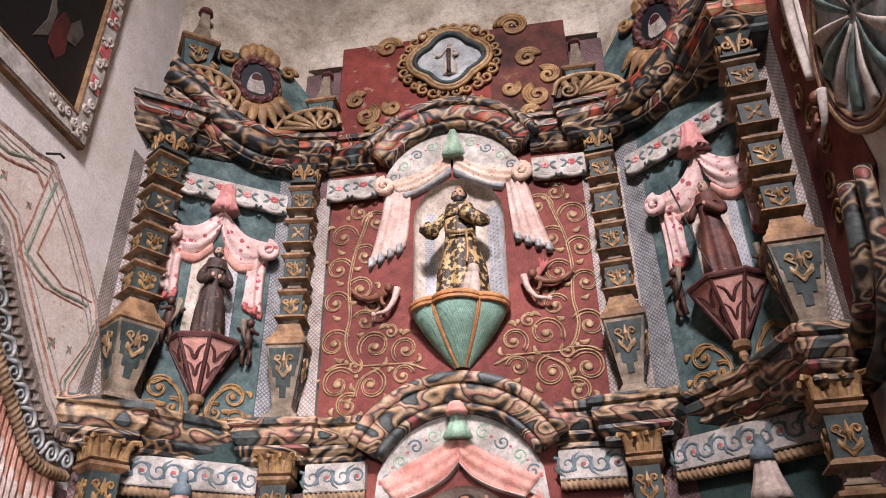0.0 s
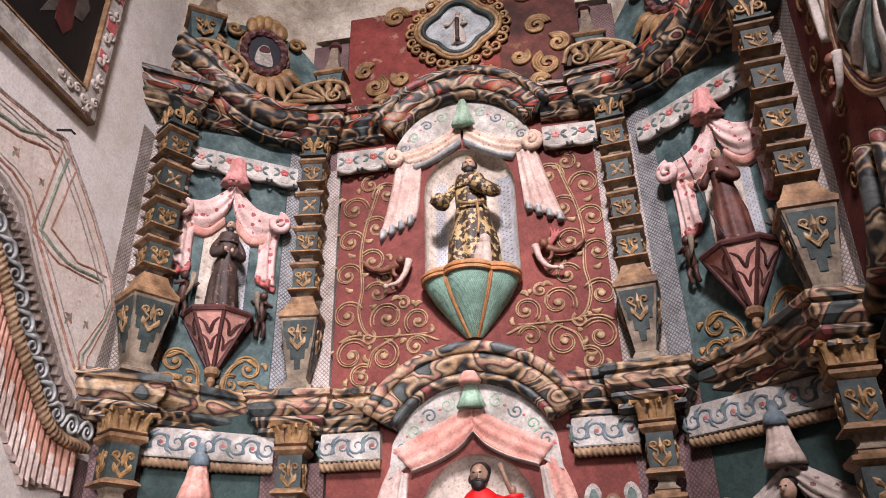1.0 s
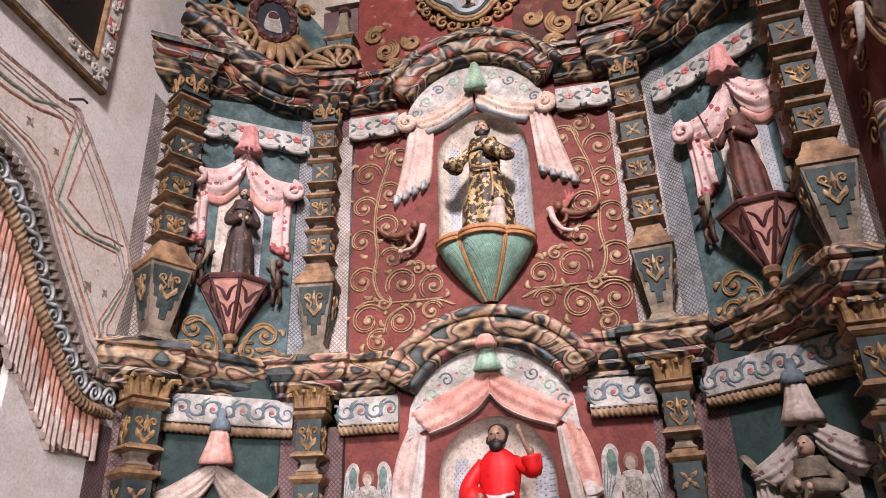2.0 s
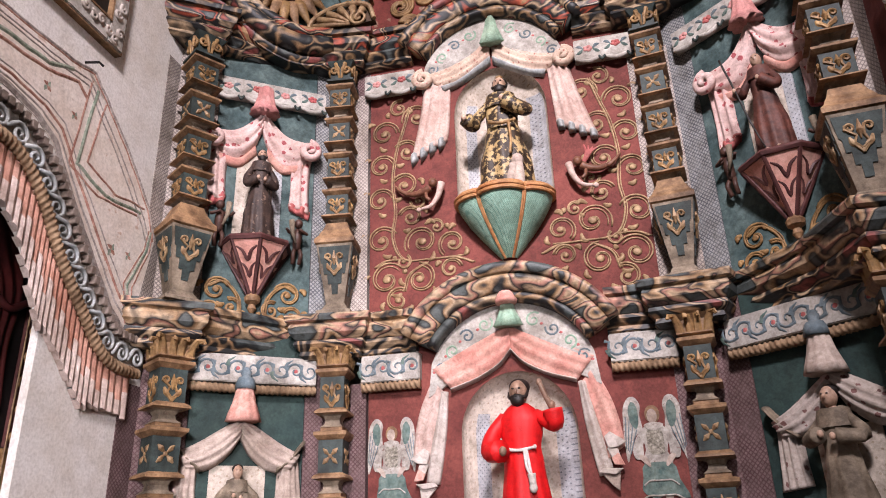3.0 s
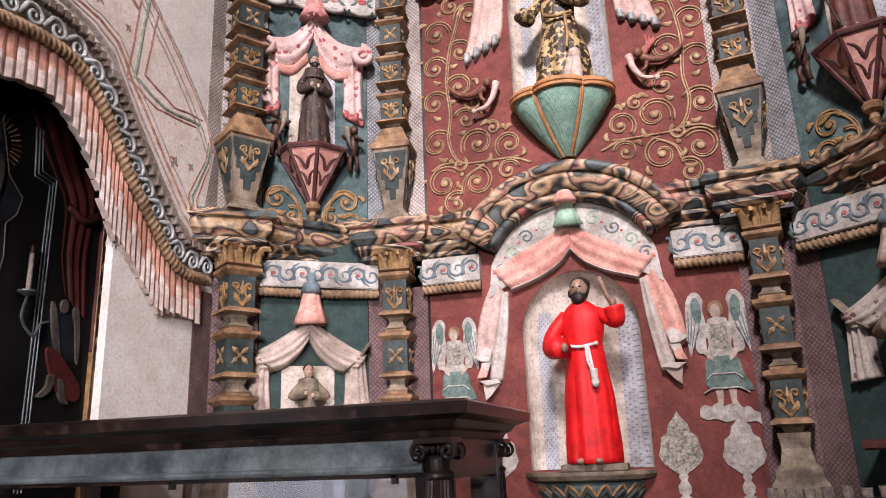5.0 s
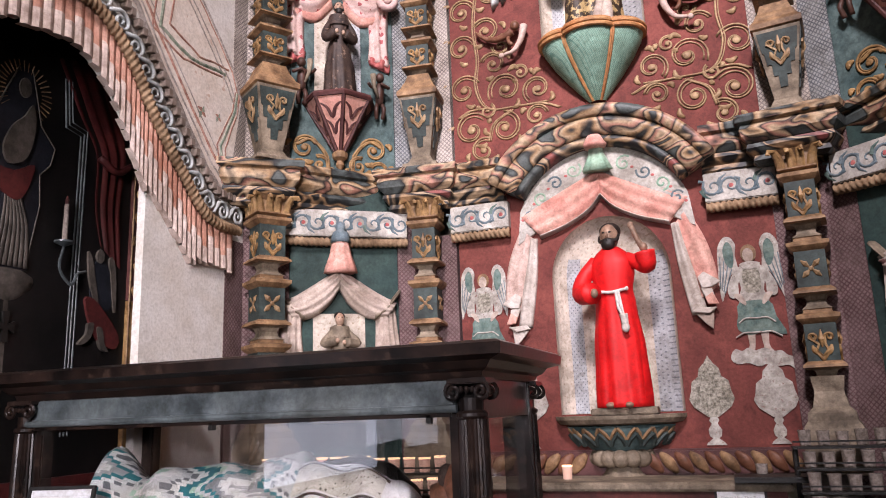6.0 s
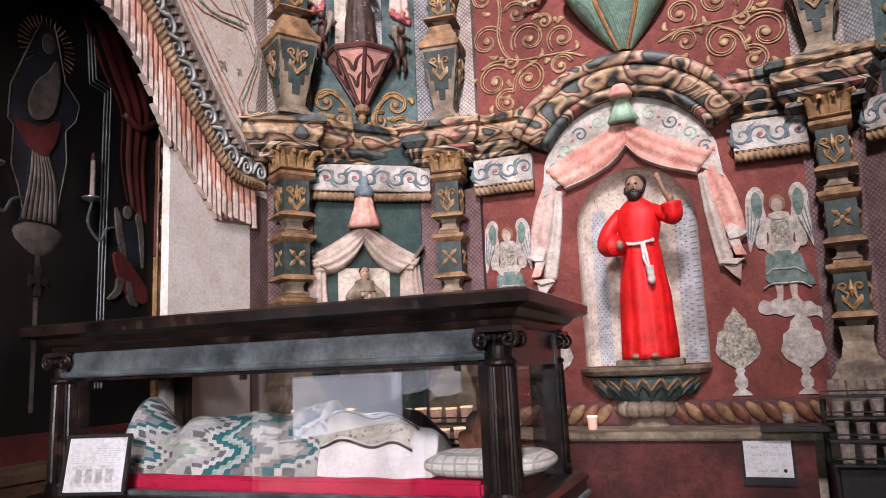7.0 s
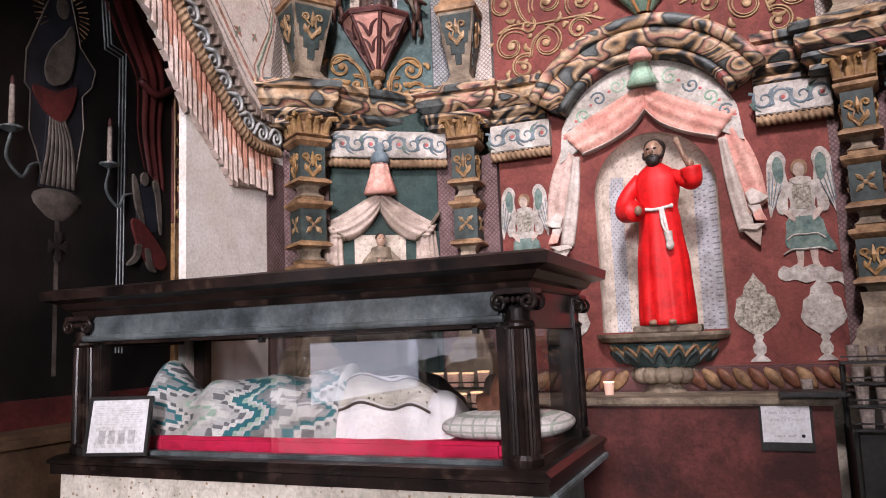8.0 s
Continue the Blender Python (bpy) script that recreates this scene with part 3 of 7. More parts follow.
def column_units(col, z0, count, step, hw, kinds):
    """Stacked blocks with ochre fillets and waisted necks between."""
    for k in range(count):
        z = z0 + k * step
        bh = step * 0.50
        part("neck", pier([(hw * 0.98, z), (hw * 0.66, z + step * 0.05), (hw * 0.58, z + step * 0.12), (hw * 0.72, z + step * 0.18), (hw * 1.0, z + step * 0.2)]), STONE, col)
        part("lower_fillet", pier([(hw * 0.98, z + step * 0.2), (hw * 1.38, z + step * 0.215), (hw * 1.34, z + step * 0.25), (hw * 1.1, z + step * 0.29), (hw, z + step * 0.30)]), OCHRE, col)
        part("block", pier([(hw, z + step * 0.30), (hw, z + step * 0.30 + bh)]), PANEL, col)
        part("upper_fillet", pier([(hw, z + step * 0.80), (hw * 1.12, z + step * 0.82), (hw * 1.36, z + step * 0.87), (hw * 1.38, z + step * 0.92), (hw * 0.9, z + step * 0.95), (hw * 0.9, z + step)]), OCHRE, col)
        for turn in (0, 1, 3):
            bm = bmesh.new()
            if kinds[k] == "flower":
                flower(bm, 0, -hw - 0.003, z + step * 0.55, hw * 0.85)
            else:
                lyre(bm, 0, -hw - 0.003, z + step * 0.52, hw * 0.8, bh * 0.42)
            o = part("ornament", bm, PALE_GOLD if kinds[k] == "flower" else GOLD, col)
            o.matrix_local = Matrix.Rotation(turn * math.pi / 2, 4, "Z")


def capital(col, z, h, hw, acanthus):
    part("capital_neck", pier([(hw * 0.95, z), (hw * 1.3, z + 0.01), (hw * 1.3, z + h * 0.14), (hw, z + h * 0.18), (hw * 0.95, z + h * 0.75), (hw * 1.35, z + h)]), OCHRE if acanthus else PANEL, col)
    if not acanthus:
        for turn in (0, 1, 3):
            for s in (-1, 1):
                bm = tube(spiral(s * hw * 0.62, z + h * 0.60, hw * 0.52, 1.5, math.pi * 0.5, s, -hw * 1.12, 20), 0.011, 6)
                tube([(s * hw * 0.1, -hw * 1.1, z + h * 0.2), (s * hw * 0.2, -hw * 1.16, z + h * 0.5), (s * hw * 0.5, -hw * 1.2, z + h * 0.9)], 0.014, 6, bm, lambda t: 0.6 + 0.6 * t)
                part("scroll", bm, GOLD, col).matrix_local = Matrix.Rotation(turn * math.pi / 2, 4, "Z")
        return
    for k in range(12):
        a = math.tau * k / 12 + math.tau / 24
        m = max(abs(math.cos(a)), abs(math.sin(a)))
        r = hw / m
        bm = tube([(r * 1.0 * math.cos(a), r * math.sin(a), z + h * 0.15), (r * 1.12 * math.cos(a), r * 1.12 * math.sin(a), z + h * 0.6), (r * 1.35 * math.cos(a), r * 1.35 * math.sin(a), z + h * 0.92), (r * 1.7 * math.cos(a), r * 1.7 * math.sin(a), z + h * 0.9), (r * 1.75 * math.cos(a), r * 1.75 * math.sin(a), z + h * 0.76)],
                  0.026, 6, None, lambda t: 1.05 - 0.55 * t, squash=0.55)
        part("leaf", bm, GOLD, col)


def upper_column(name_m, hw, label):
    col = thing("estipite_column", label, "column", "columns of the upper tier", m=name_m)
    part("foot", pier([(hw * 1.5, 3.165), (hw * 1.5, 3.185), (hw * 1.1, 3.20), (hw * 0.85, 3.24)]), STONE, col)
    part("tapered_pedestal", pier([(hw * 0.8, 3.24), (hw * 1.62, 3.66)]), STONE, col)
    for turn in (0, 1, 3):
        bm = plate([(-hw * 0.25, 3.31), (hw * 0.25, 3.31), (hw * 0.3, 3.38), (hw * 0.6, 3.38), (hw * 0.65, 3.45), (hw * 0.95, 3.45), (hw * 1.05, 3.52), (hw * 1.2, 3.53), (hw * 1.42, 3.645), (-hw * 1.42, 3.645), (-hw * 1.2, 3.53), (-hw * 1.05, 3.52), (-hw * 0.95, 3.45), (-hw * 0.65, 3.45), (-hw * 0.6, 3.38), (-hw * 0.3, 3.38)], -0.006, 0.004)
        o = part("painted_panel", bm, PANEL, col)
        tilt = math.atan2(hw * 0.82, 0.42)
        seat = Matrix.Rotation(turn * math.pi / 2, 4, "Z") @ Matrix.Translation((0, -hw * 0.8, 3.24)) @ Matrix.Rotation(tilt, 4, "X") @ Matrix.Translation((0, 0, -3.24))
        o.matrix_local = seat
        o = part("ornament", lyre(bmesh.new(), 0, -0.010, 3.53, hw * 0.85, 0.09), PALE_GOLD, col)
        o.matrix_local = seat
    part("pedestal_cap", pier([(hw * 1.6, 3.66), (hw * 1.78, 3.67), (hw * 1.8, 3.70), (hw * 1.5, 3.73), (hw * 1.35, 3.76), (hw * 1.2, 3.78), (hw * 0.95, 3.84)]), OCHRE, col)
    column_units(col, 3.82, 4, 0.30, hw, ("lyre", "lyre", "flower", "lyre"))
    capital(col, 5.02, 0.19, hw, False)
    return col


def lower_column(m, hw, label):
    col = thing("estipite_column", label, "column", "columns of the lower tier", m=m)
    part("base", pier([(hw * 1.9, 1.16), (hw * 1.9, 1.36), (hw * 1.75, 1.40), (hw * 1.5, 1.43), (hw * 1.45, 1.47), (hw * 1.1, 1.50), (hw * 0.9, 1.58), (hw * 1.05, 1.66)]), STONE, col)
    column_units(col, 1.62, 3, 0.40, hw, ("lyre", "flower", "lyre"))
    capital(col, 2.80, 0.13, hw, True)
    return col


def outer(fr, x):
    return fr @ Matrix.Translation((x, -0.13, 0))


for m, hw in ((Matrix.Translation((-1.24, 4.73, 0)) @ Matrix.Rotation(radians(7), 4, "Z"), 0.078), (Matrix.Translation((1.05, 4.73, 0)) @ Matrix.Rotation(radians(-9), 4, "Z"), 0.078),
              (outer(LEFT, -0.51) @ Matrix.Rotation(radians(20), 4, "Z"), 0.085), (Matrix.Translation((1.90, 3.93, 0)) @ Matrix.Rotation(radians(-6), 4, "Z"), 0.084)):
    upper_column(m, hw, "gilded green estipite column of stacked blocks on a cornice")
    lower_column(m, hw, "dark green and gilt estipite column with leafy capital")

# ---- friezes and ropes ----
def frieze(fr, x0, x1, z0, z1, y, upper):
    fz = thing("frieze", "white painted frieze with curling blue leaf scrolls" if not upper else "white painted frieze with small red flowers", "frieze", "friezes", m=fr)
    part("band", box(x0, x1, y - 0.02, 0, z0, z1, bevel=0.006), FRIEZE, fz)
    if upper:
        n = max(2, round((x1 - x0) / 0.2))
        for k in range(n):
            cx, cz = x0 + (x1 - x0) * (k + 0.5) / n, (z0 + z1) / 2 + 0.012 * (k % 2)
            bm = bmesh.new()
            for p in range(5):
                a = math.tau * p / 5 + k
                ball(bm, cx + 0.020 * math.cos(a), y - 0.021, cz + 0.016 * math.sin(a), 0.017, 0.006, 0.014, 6)
            smooth(part("painted_rose", bm, ROSE if k % 2 else BELL, fz))
            for s in (-1, 1):
                for dz in (-0.03, 0.02):
                    leaf = [(cx + s * 0.035, y - 0.021, cz), (cx + s * 0.06, y - 0.023, cz + dz), (cx + s * 0.085, y - 0.021, cz + dz * 1.3)]
                    part("painted_leaf", tube(bent(leaf, 3), 0.010, 5, None, lambda t: 0.3 + math.sin(math.pi * t), squash=0.35), BLUEGREY if dz > 0 else PAINT_GREEN, fz)
            smooth(part("hanging_scallop", tube(bent([(cx - 0.09, y - 0.012, z0 + 0.01), (cx, y - 0.02, z0 - 0.022), (cx + 0.09, y - 0.012, z0 + 0.01)], 6), 0.02, 8, None, lambda t: 0.5 + 0.5 * math.sin(math.pi * t)), FRIEZE, fz))
            smooth(part("dark_loop", tube(bent([(cx + 0.075, y - 0.03, z0 + 0.004), (cx + 0.095, y - 0.035, z0 - 0.03), (cx + 0.115, y - 0.03, z0 + 0.004)], 4), 0.009, 6), PANEL, fz))
        return
    n = max(3, round((x1 - x0) / (z1 - z0) / 0.5))
    for k in range(n):
        cx, cz, r = x0 + (x1 - x0) * (k + 0.5) / n, (z0 + z1) / 2, (z1 - z0) * 0.34
        s = 1 if k % 2 else -1
        pts = [(cx - r * 1.3, y - 0.022, cz - s * r * 0.7)] + spiral(cx, cz, r, 1.25, math.pi + s * 0.6, -s, y - 0.022, 14)
        part("leaf_scroll", tube(pts, 0.0075, 5, None, lambda t: 1.4 - 0.8 * t, squash=0.35), BLUEGREY, fz)
        tip = [(cx - r * 1.1, y - 0.022, cz + s * r * 0.2), (cx - r * 0.9, y - 0.023, cz + s * r * 0.8), (cx - r * 0.3, y - 0.022, cz + s * r * 1.2)]
        part("leaf_tip", tube(tip, 0.014, 5, None, lambda t: 1.2 - 1.0 * t, squash=0.3), BLUEGREY if k % 3 else PAINT_GREEN, fz)
        if k % 2:
            part("blossom", ball(bmesh.new(), cx, y - 0.020, cz, r * 0.26, 0.004, r * 0.22, 6), ROSE, fz)


def rope(fr, x0, x1, z, y, sag=0.0):
    rp = tagged(smooth(part("rope_moulding", tube([(x0 + (x1 - x0) * i / 120, y, z - sag * math.sin(math.pi * i / 120)) for i in range(121)], 0.028, 12, None, None, 190), ROPE)), "twisted ochre rope moulding under a painted frieze", "moulding", "rope mouldings")
    rp.matrix_world = fr


for x0, x1 in ((-1.0, -0.60), (0.62, 1.02)):
    frieze(CENTRE, x0, x1, 2.71, 2.89, -0.05, False)
    rope(CENTRE, x0, x1, 2.68, -0.05)
    frieze(CENTRE, x0, x1, 4.95, 5.13, -0.05, True)
frieze(LEFT, -0.42, 0.42, 2.71, 2.89, -0.05, False)
rope(LEFT, -0.42, 0.42, 2.68, -0.05, 0.01)
frieze(LEFT, -0.42, 0.42, 4.84, 5.0, -0.05, True)
frieze(RIGHT, -0.42, 0.55, 2.71, 2.89, -0.05, False)
rope(RIGHT, -0.42, 0.55, 2.68, -0.05, 0.01)
frieze(RIGHT, -0.42, 0.55, 4.84, 5.0, -0.05, True)

# ---- gilded vine relief on the red field ----
def vine(fr, spirals, stems, y, label, mat, r=0.0068, group="vine reliefs"):
    v = thing("vine_relief", label, "relief", group, m=fr)
    for cx, cz, rad, st, hand in spirals:
        rad *= 1.22
        for q in (1.0, 0.8):
            smooth(part("curl", tube(spiral(cx, cz, rad * q, 1.35, st, hand, y, 30), r * (1 if q == 1 else 0.7), 5, None, lambda t: 1.15 - 0.5 * t, squash=0.45), mat, v))
        smooth(part("bud", ball(bmesh.new(), cx, y, cz, rad * 0.24, 0.007, rad * 0.2, 8), mat, v))
        for q, off in ((2.2, 0.97), (4.4, 0.9)):
            a = st + hand * q
            c, s, g = math.cos(a), math.sin(a), hand * rad * 0.55
            leaf = [(cx + rad * off * c, y, cz + rad * off * s), (cx + rad * (off + 0.22) * c - g * 0.5 * s, y, cz + rad * (off + 0.22) * s + g * 0.5 * c), (cx + rad * (off + 0.12) * c - g * s, y, cz + rad * (off + 0.12) * s + g * c)]
            smooth(part("leaf", tube(bent(leaf, 4), 0.017, 6, None, lambda t: 0.35 + 0.8 * math.sin(math.pi * min(max(t, 0.02), 0.97)), squash=0.3), mat, v))
    for line in stems:
        for dx in (0.0, 0.016):
            pts = bent([(x + dx, y, z) for x, z in line], 8)
            smooth(part("stem", tube(pts, r * (1.1 if dx == 0 else 0.7), 5, squash=0.45), mat, v))
    return v


HALF = [(-0.60, 4.73, 0.10, 3.4, -1), (-0.86, 4.62, 0.10, 0.0, 1), (-0.68, 4.44, 0.09, 2.6, -1), (-0.88, 4.34, 0.09, 0.2, 1), (-0.70, 4.16, 0.09, 2.6, -1),
        (-0.89, 4.06, 0.09, 0.2, 1), (-0.66, 3.90, 0.08, 2.8, -1), (-0.88, 3.74, 0.10, 0.4, 1), (-0.58, 3.70, 0.11, 3.6, -1), (-0.84, 3.44, 0.11, 0.6, 1),
        (-0.36, 3.66, 0.09, 4.0, -1), (-0.60, 3.42, 0.10, 1.6, -1), (-0.38, 3.47, 0.07, 0.2, 1), (-0.76, 3.28, 0.08, 1.0, 1), (-0.74, 4.83, 0.07, 1.2, 1), (-0.60, 4.02, 0.055, 3.0, 1), (-0.47, 3.80, 0.05, 2.4, -1), (-0.72, 3.56, 0.05, 1.0, -1)]
STEMS = [[(-0.30, 3.56), (-0.50, 3.56), (-0.72, 3.58), (-0.80, 3.75), (-0.78, 3.95), (-0.80, 4.2), (-0.77, 4.45), (-0.72, 4.62), (-0.66, 4.83)],
         [(-0.55, 3.54), (-0.68, 3.46), (-0.72, 3.34)], [(-0.72, 3.58), (-0.85, 3.58), (-0.93, 3.54)], [(-0.22, 3.50), (-0.34, 3.55), (-0.50, 3.56)]]
vine(CENTRE, HALF, STEMS, -0.006, "gilded scrolling vine relief on red plaster", PALE_GOLD)
vine(CENTRE, [(-x + 0.03, z, r, math.pi - a, -h) for x, z, r, a, h in HALF], [[(-x + 0.03, z) for x, z in s] for s in STEMS], -0.006, "gilded scrolling vine relief on red plaster", PALE_GOLD)
SIDE = [(-0.24, 3.34, 0.08, 0.4, 1), (-0.13, 3.22, 0.06, 2.0, -1), (-0.28, 3.19, 0.06, 0.4, 1)]
for fr, o in ((LEFT, -0.03), (RIGHT, 0.10)):
    for s in (1, -1):
        vine(fr, [(o + s * x, z, r, a if s > 0 else math.pi - a, s * h) for x, z, r, a, h in SIDE],
             [[(o + s * x, z) for x, z in ((-0.08, 3.15), (-0.10, 3.3), (-0.2, 3.4), (-0.3, 3.36))]], -0.012, "gilded scroll relief on teal plaster below a bracket", GOLD, 0.0085)

# ---- brackets (corbels) ----
def shell_bracket(m):
    b = thing("shell_bracket", "green scalloped shell bracket with orange ribs under a statue", "bracket", m=m)
    def swell(a):
        return 0.91 + 0.16 * abs(math.sin(3 * a)) ** 0.6
    prof = [(0.05, -0.40), (0.10, -0.345), (0.18, -0.25), (0.255, -0.15), (0.312, -0.055), (0.33, 0.0)]
    angles = [math.pi + math.pi * i / 72 for i in range(73)]
    smooth(part("shell", quads([[(r * swell(a) * math.cos(a), r * swell(a) * math.sin(a) * 0.9, z) for a in angles] for r, z in prof])[0], SHELL, b))
    for a in (math.pi * 4 / 3, math.pi * 5 / 3):
        for d in (-0.022, 0.022):
            part("rib", tube([((r + 0.004) * 0.95 * math.cos(a + d), (r + 0.004) * 0.95 * 0.9 * math.sin(a + d), z) for r, z in prof], 0.009, 6), ORANGE, b)
    for z, r, k in ((0.0, 0.016, 1.02), (0.026, 0.013, 1.04), (0.046, 0.010, 1.0)):
        part("rim", tube([(0.33 * k * swell(a) * math.cos(a), 0.33 * k * 0.9 * swell(a) * math.sin(a), z) for a in angles], r, 7), ORANGE, b)
    bm = bmesh.new()
    bm.faces.new([bm.verts.new((0.33 * swell(a) * math.cos(a), 0.33 * 0.9 * swell(a) * math.sin(a), 0.03)) for a in angles])
    part("ledge", bm, ORANGE, b)
    return b


shell_bracket(pose_at(CENTRE, 0.035, 0.0, 3.885))


def pink_bracket(m):
    b = thing("faceted_bracket", "faceted pink bracket with dark chevrons and maroon edges", "bracket", "faceted brackets", m=m)
    top = [(-0.235, 0.0), (-0.185, -0.17), (0.0, -0.25), (0.185, -0.17), (0.235, 0.0)]
    tip = (0, -0.04)
    for (x0, y0), (x1, y1) in zip(top, top[1:]):
        bm = bmesh.new()
        f = [bm.verts.new(p) for p in ((x0, y0, -0.03), (x1, y1, -0.03), (tip[0] + x1 * 0.14, tip[1] + y1 * 0.12, -0.36), (tip[0] + x0 * 0.14, tip[1] + y0 * 0.12, -0.36))]
        bm.faces.new(f)
        o = part("facet", bm, PINK, b)
        for k in range(2):
            # two painted V strokes, thick at the bend
            pts = []
            for u, drop in ((0.10, 0.0), (0.32, 0.03), (0.5, 0.085), (0.68, 0.03), (0.90, 0.0)):
                z = -0.075 - 0.10 * k - drop
                g = (-0.03 - z) / 0.33
                ax, ay = x0 + (x1 - x0) * u, y0 + (y1 - y0) * u
                pts.append((ax + (ax * 0.14 - ax) * g, ay + (tip[1] + ay * 0.12 - ay) * g, z))
            part("chevron", tube(bent(pts, 4), 0.013 - 0.002 * k, 5, None, lambda t: 0.45 + 0.75 * math.sin(math.pi * t), squash=0.4), MAROON, b)
    for x, y in top:
        part("edge_rib", tube([(x, y, -0.02), (tip[0] + x * 0.14, tip[1] + y * 0.14, -0.37)], 0.014, 6), MAROON, b)
    part("rim", tube([(x, y, -0.015) for x, y in top], 0.022, 6), MAROON, b, "dark maroon rim")
    bm = bmesh.new()
    bm.faces.new([bm.verts.new((x, y, 0.004)) for x, y in top])
    part("top", bm, MAROON, b)
    part("drop", turned([(0.012, -0.50), (0.03, -0.47), (0.022, -0.44), (0.05, -0.42), (0.055, -0.39), (0.03, -0.36)], 12, None, 0, -0.045), OCHRE, b)
    return b


pink_bracket(pose_at(LEFT, -0.03, 0, 3.68))
pink_bracket(pose_at(RIGHT, 0.13, 0, 3.73))


def lower_shelf(m):
    b = thing("leaf_bracket", "grey stone shelf bracket with green and ochre painted leaves", "bracket", m=m)
    part("shelf", turned([(0.30, -0.055), (0.36, -0.045), (0.385, -0.02), (0.385, 0.0), (0.05, 0.0)], 40, None, 0, 0, math.pi, math.pi, sy=0.62), STONE, b)
    prof = [(0.14, -0.22), (0.19, -0.19), (0.27, -0.12), (0.32, -0.06)]
    smooth(part("bowl", turned(prof, 40, None, 0, 0, math.pi, math.pi, sy=0.62), TEAL, b))
    for k in range(9):
        a = math.pi + math.pi * (k + 0.5) / 9
        for q, mt in ((0.0, OCHRE), (0.035, PANEL)):
            bm = bmesh.new()
            for s in (-1, 1):
                tube([((r + 0.008) * math.cos(a + s * w), (r + 0.008) * 0.62 * math.sin(a + s * w), z - q) for r, z, w in ((0.30, -0.07, 0.0), (0.28, -0.10, 0.09), (0.25, -0.135, 0.15))], 0.012, 5, bm)
            part("chevron_leaf", bm, mt, b)
    for k in range(7):
        a = math.pi + math.pi * (k + 0.5) / 7
        bm = ball(bmesh.new(), 0.15 * math.cos(a), 0.13 * math.sin(a), -0.245, 0.055, 0.05, 0.05, 10)
        smooth(part("petal", bm, STONE, b))
    part("stem", turned([(0.13, -0.345), (0.10, -0.29), (0.11, -0.22)], 20, None, 0, 0, math.pi, math.pi), STONE, b)


lower_shelf(pose_at(CENTRE, 0.0, 0.0, 1.49))

# ---- figures: plain carved shapes ----
def figure(name, m, h, mats, label, robe, arms, lean=0.0, seed=1, group="", beard=True, hat=None, cape=True, folds=9):
    """A robed carved figure, one mesh. robe: (share of height, half width, half depth)."""
    bm = bmesh.new()
    grid = []
    for i in range(33):
        t = i / 32 * robe[-1][0]
        for (t0, w0, d0), (t1, w1, d1) in zip(robe, robe[1:]):
            if t <= t1 + 1e-9:
                f = (t - t0) / (t1 - t0)
                f = f * f * (3 - 2 * f)
                w, d = w0 + (w1 - w0) * f, d0 + (d1 - d0) * f
                break
        amp = 0.17 * max(0.0, 1 - t / 0.66) + 0.03
        row = []
        for j in range(36):
            a = math.tau * j / 36
            q = 1 + amp * math.sin(folds * a + seed + 2.0 * t) * (0.6 + 0.4 * math.sin(3 * a + seed))
            row.append((h * (w * q * math.cos(a) + lean * t), h * d * q * math.sin(a), h * t))
        grid.append(row)
    hx = h * lean * 0.92
    _, vs = quads(grid, bm, True, 0)
    bm.faces.new(vs[0]), bm.faces.new(vs[-1])
    if cape:
        tube([(hx + h * 0.062 * math.cos(a), h * 0.055 * math.sin(a), h * (0.838 + 0.012 * math.sin(a))) for a in (math.tau * j / 20 for j in range(21))], h * 0.022, 7, bm)
        grid = [[(h * ((0.105 + 0.035 * k / 5) * math.cos(a) + lean * 0.8), h * (0.075 + 0.025 * k / 5) * math.sin(a), h * (0.845 - 0.03 * k)) for a in (math.tau * j / 24 for j in range(24))] for k in range(5)]
        quads(grid, bm, True, 0)
    tube([(hx, 0, h * 0.82), (hx, -0.004, h * 0.88)], h * 0.03, 10, bm, mat=1)
    ball(bm, hx, -h * 0.012, h * 0.925, h * 0.052, h * 0.060, h * 0.072, 14, 1)
    ball(bm, hx, h * 0.020, h * 0.962, h * 0.060, h * 0.060, h * 0.050, 14, 2)
    ball(bm, hx, -h * 0.074, h * 0.925, h * 0.010, h * 0.012, h * 0.018, 8, 1)
    for s in (-1, 1):
        ball(bm, hx + s * h * 0.018, -h * 0.068, h * 0.942, h * 0.009, h * 0.006, h * 0.005, 6, 2)
    if beard:
        ball(bm, hx, -h * 0.052, h * 0.880, h * 0.040, h * 0.026, h * 0.036, 10, 2)
        tube(bent([(hx - h * 0.05, -h * 0.01, h * 0.93), (hx - h * 0.042, -h * 0.045, h * 0.895), (hx, -h * 0.066, h * 0.90), (hx + h * 0.042, -h * 0.045, h * 0.895), (hx + h * 0.05, -h * 0.01, h * 0.93)], 4), h * 0.012, 6, bm, mat=2)
    for line, r, mt in arms:
        tube(bent([(x * h, y * h, z * h) for x, y, z in line], 5), r * h, 10, bm, (lambda t: 0.66 + 0.42 * t) if mt == 0 else (lambda t: 1.0 - 0.2 * t), mat=mt)
        x, y, z = line[-1]
        q = 0.021 if mt == 0 else r
        (x2, y2, z2) = line[-2]
        e = 0.022 if mt == 0 else 0.0
        d = max(math.dist(line[-1], line[-2]), 1e-4)
        ball(bm, (x + e * (x - x2) / d) * h, (y + e * (y - y2) / d) * h, (z + e * (z - z2) / d) * h, q * h, q * h, q * h * 1.25, 8, 1 if mt == 0 else mt)
    for s in (-1, 1):
        ball(bm, s * 0.05 * h, -0.075 * h, 0.012 * h, 0.025 * h, 0.05 * h, 0.018 * h, 8, 1)
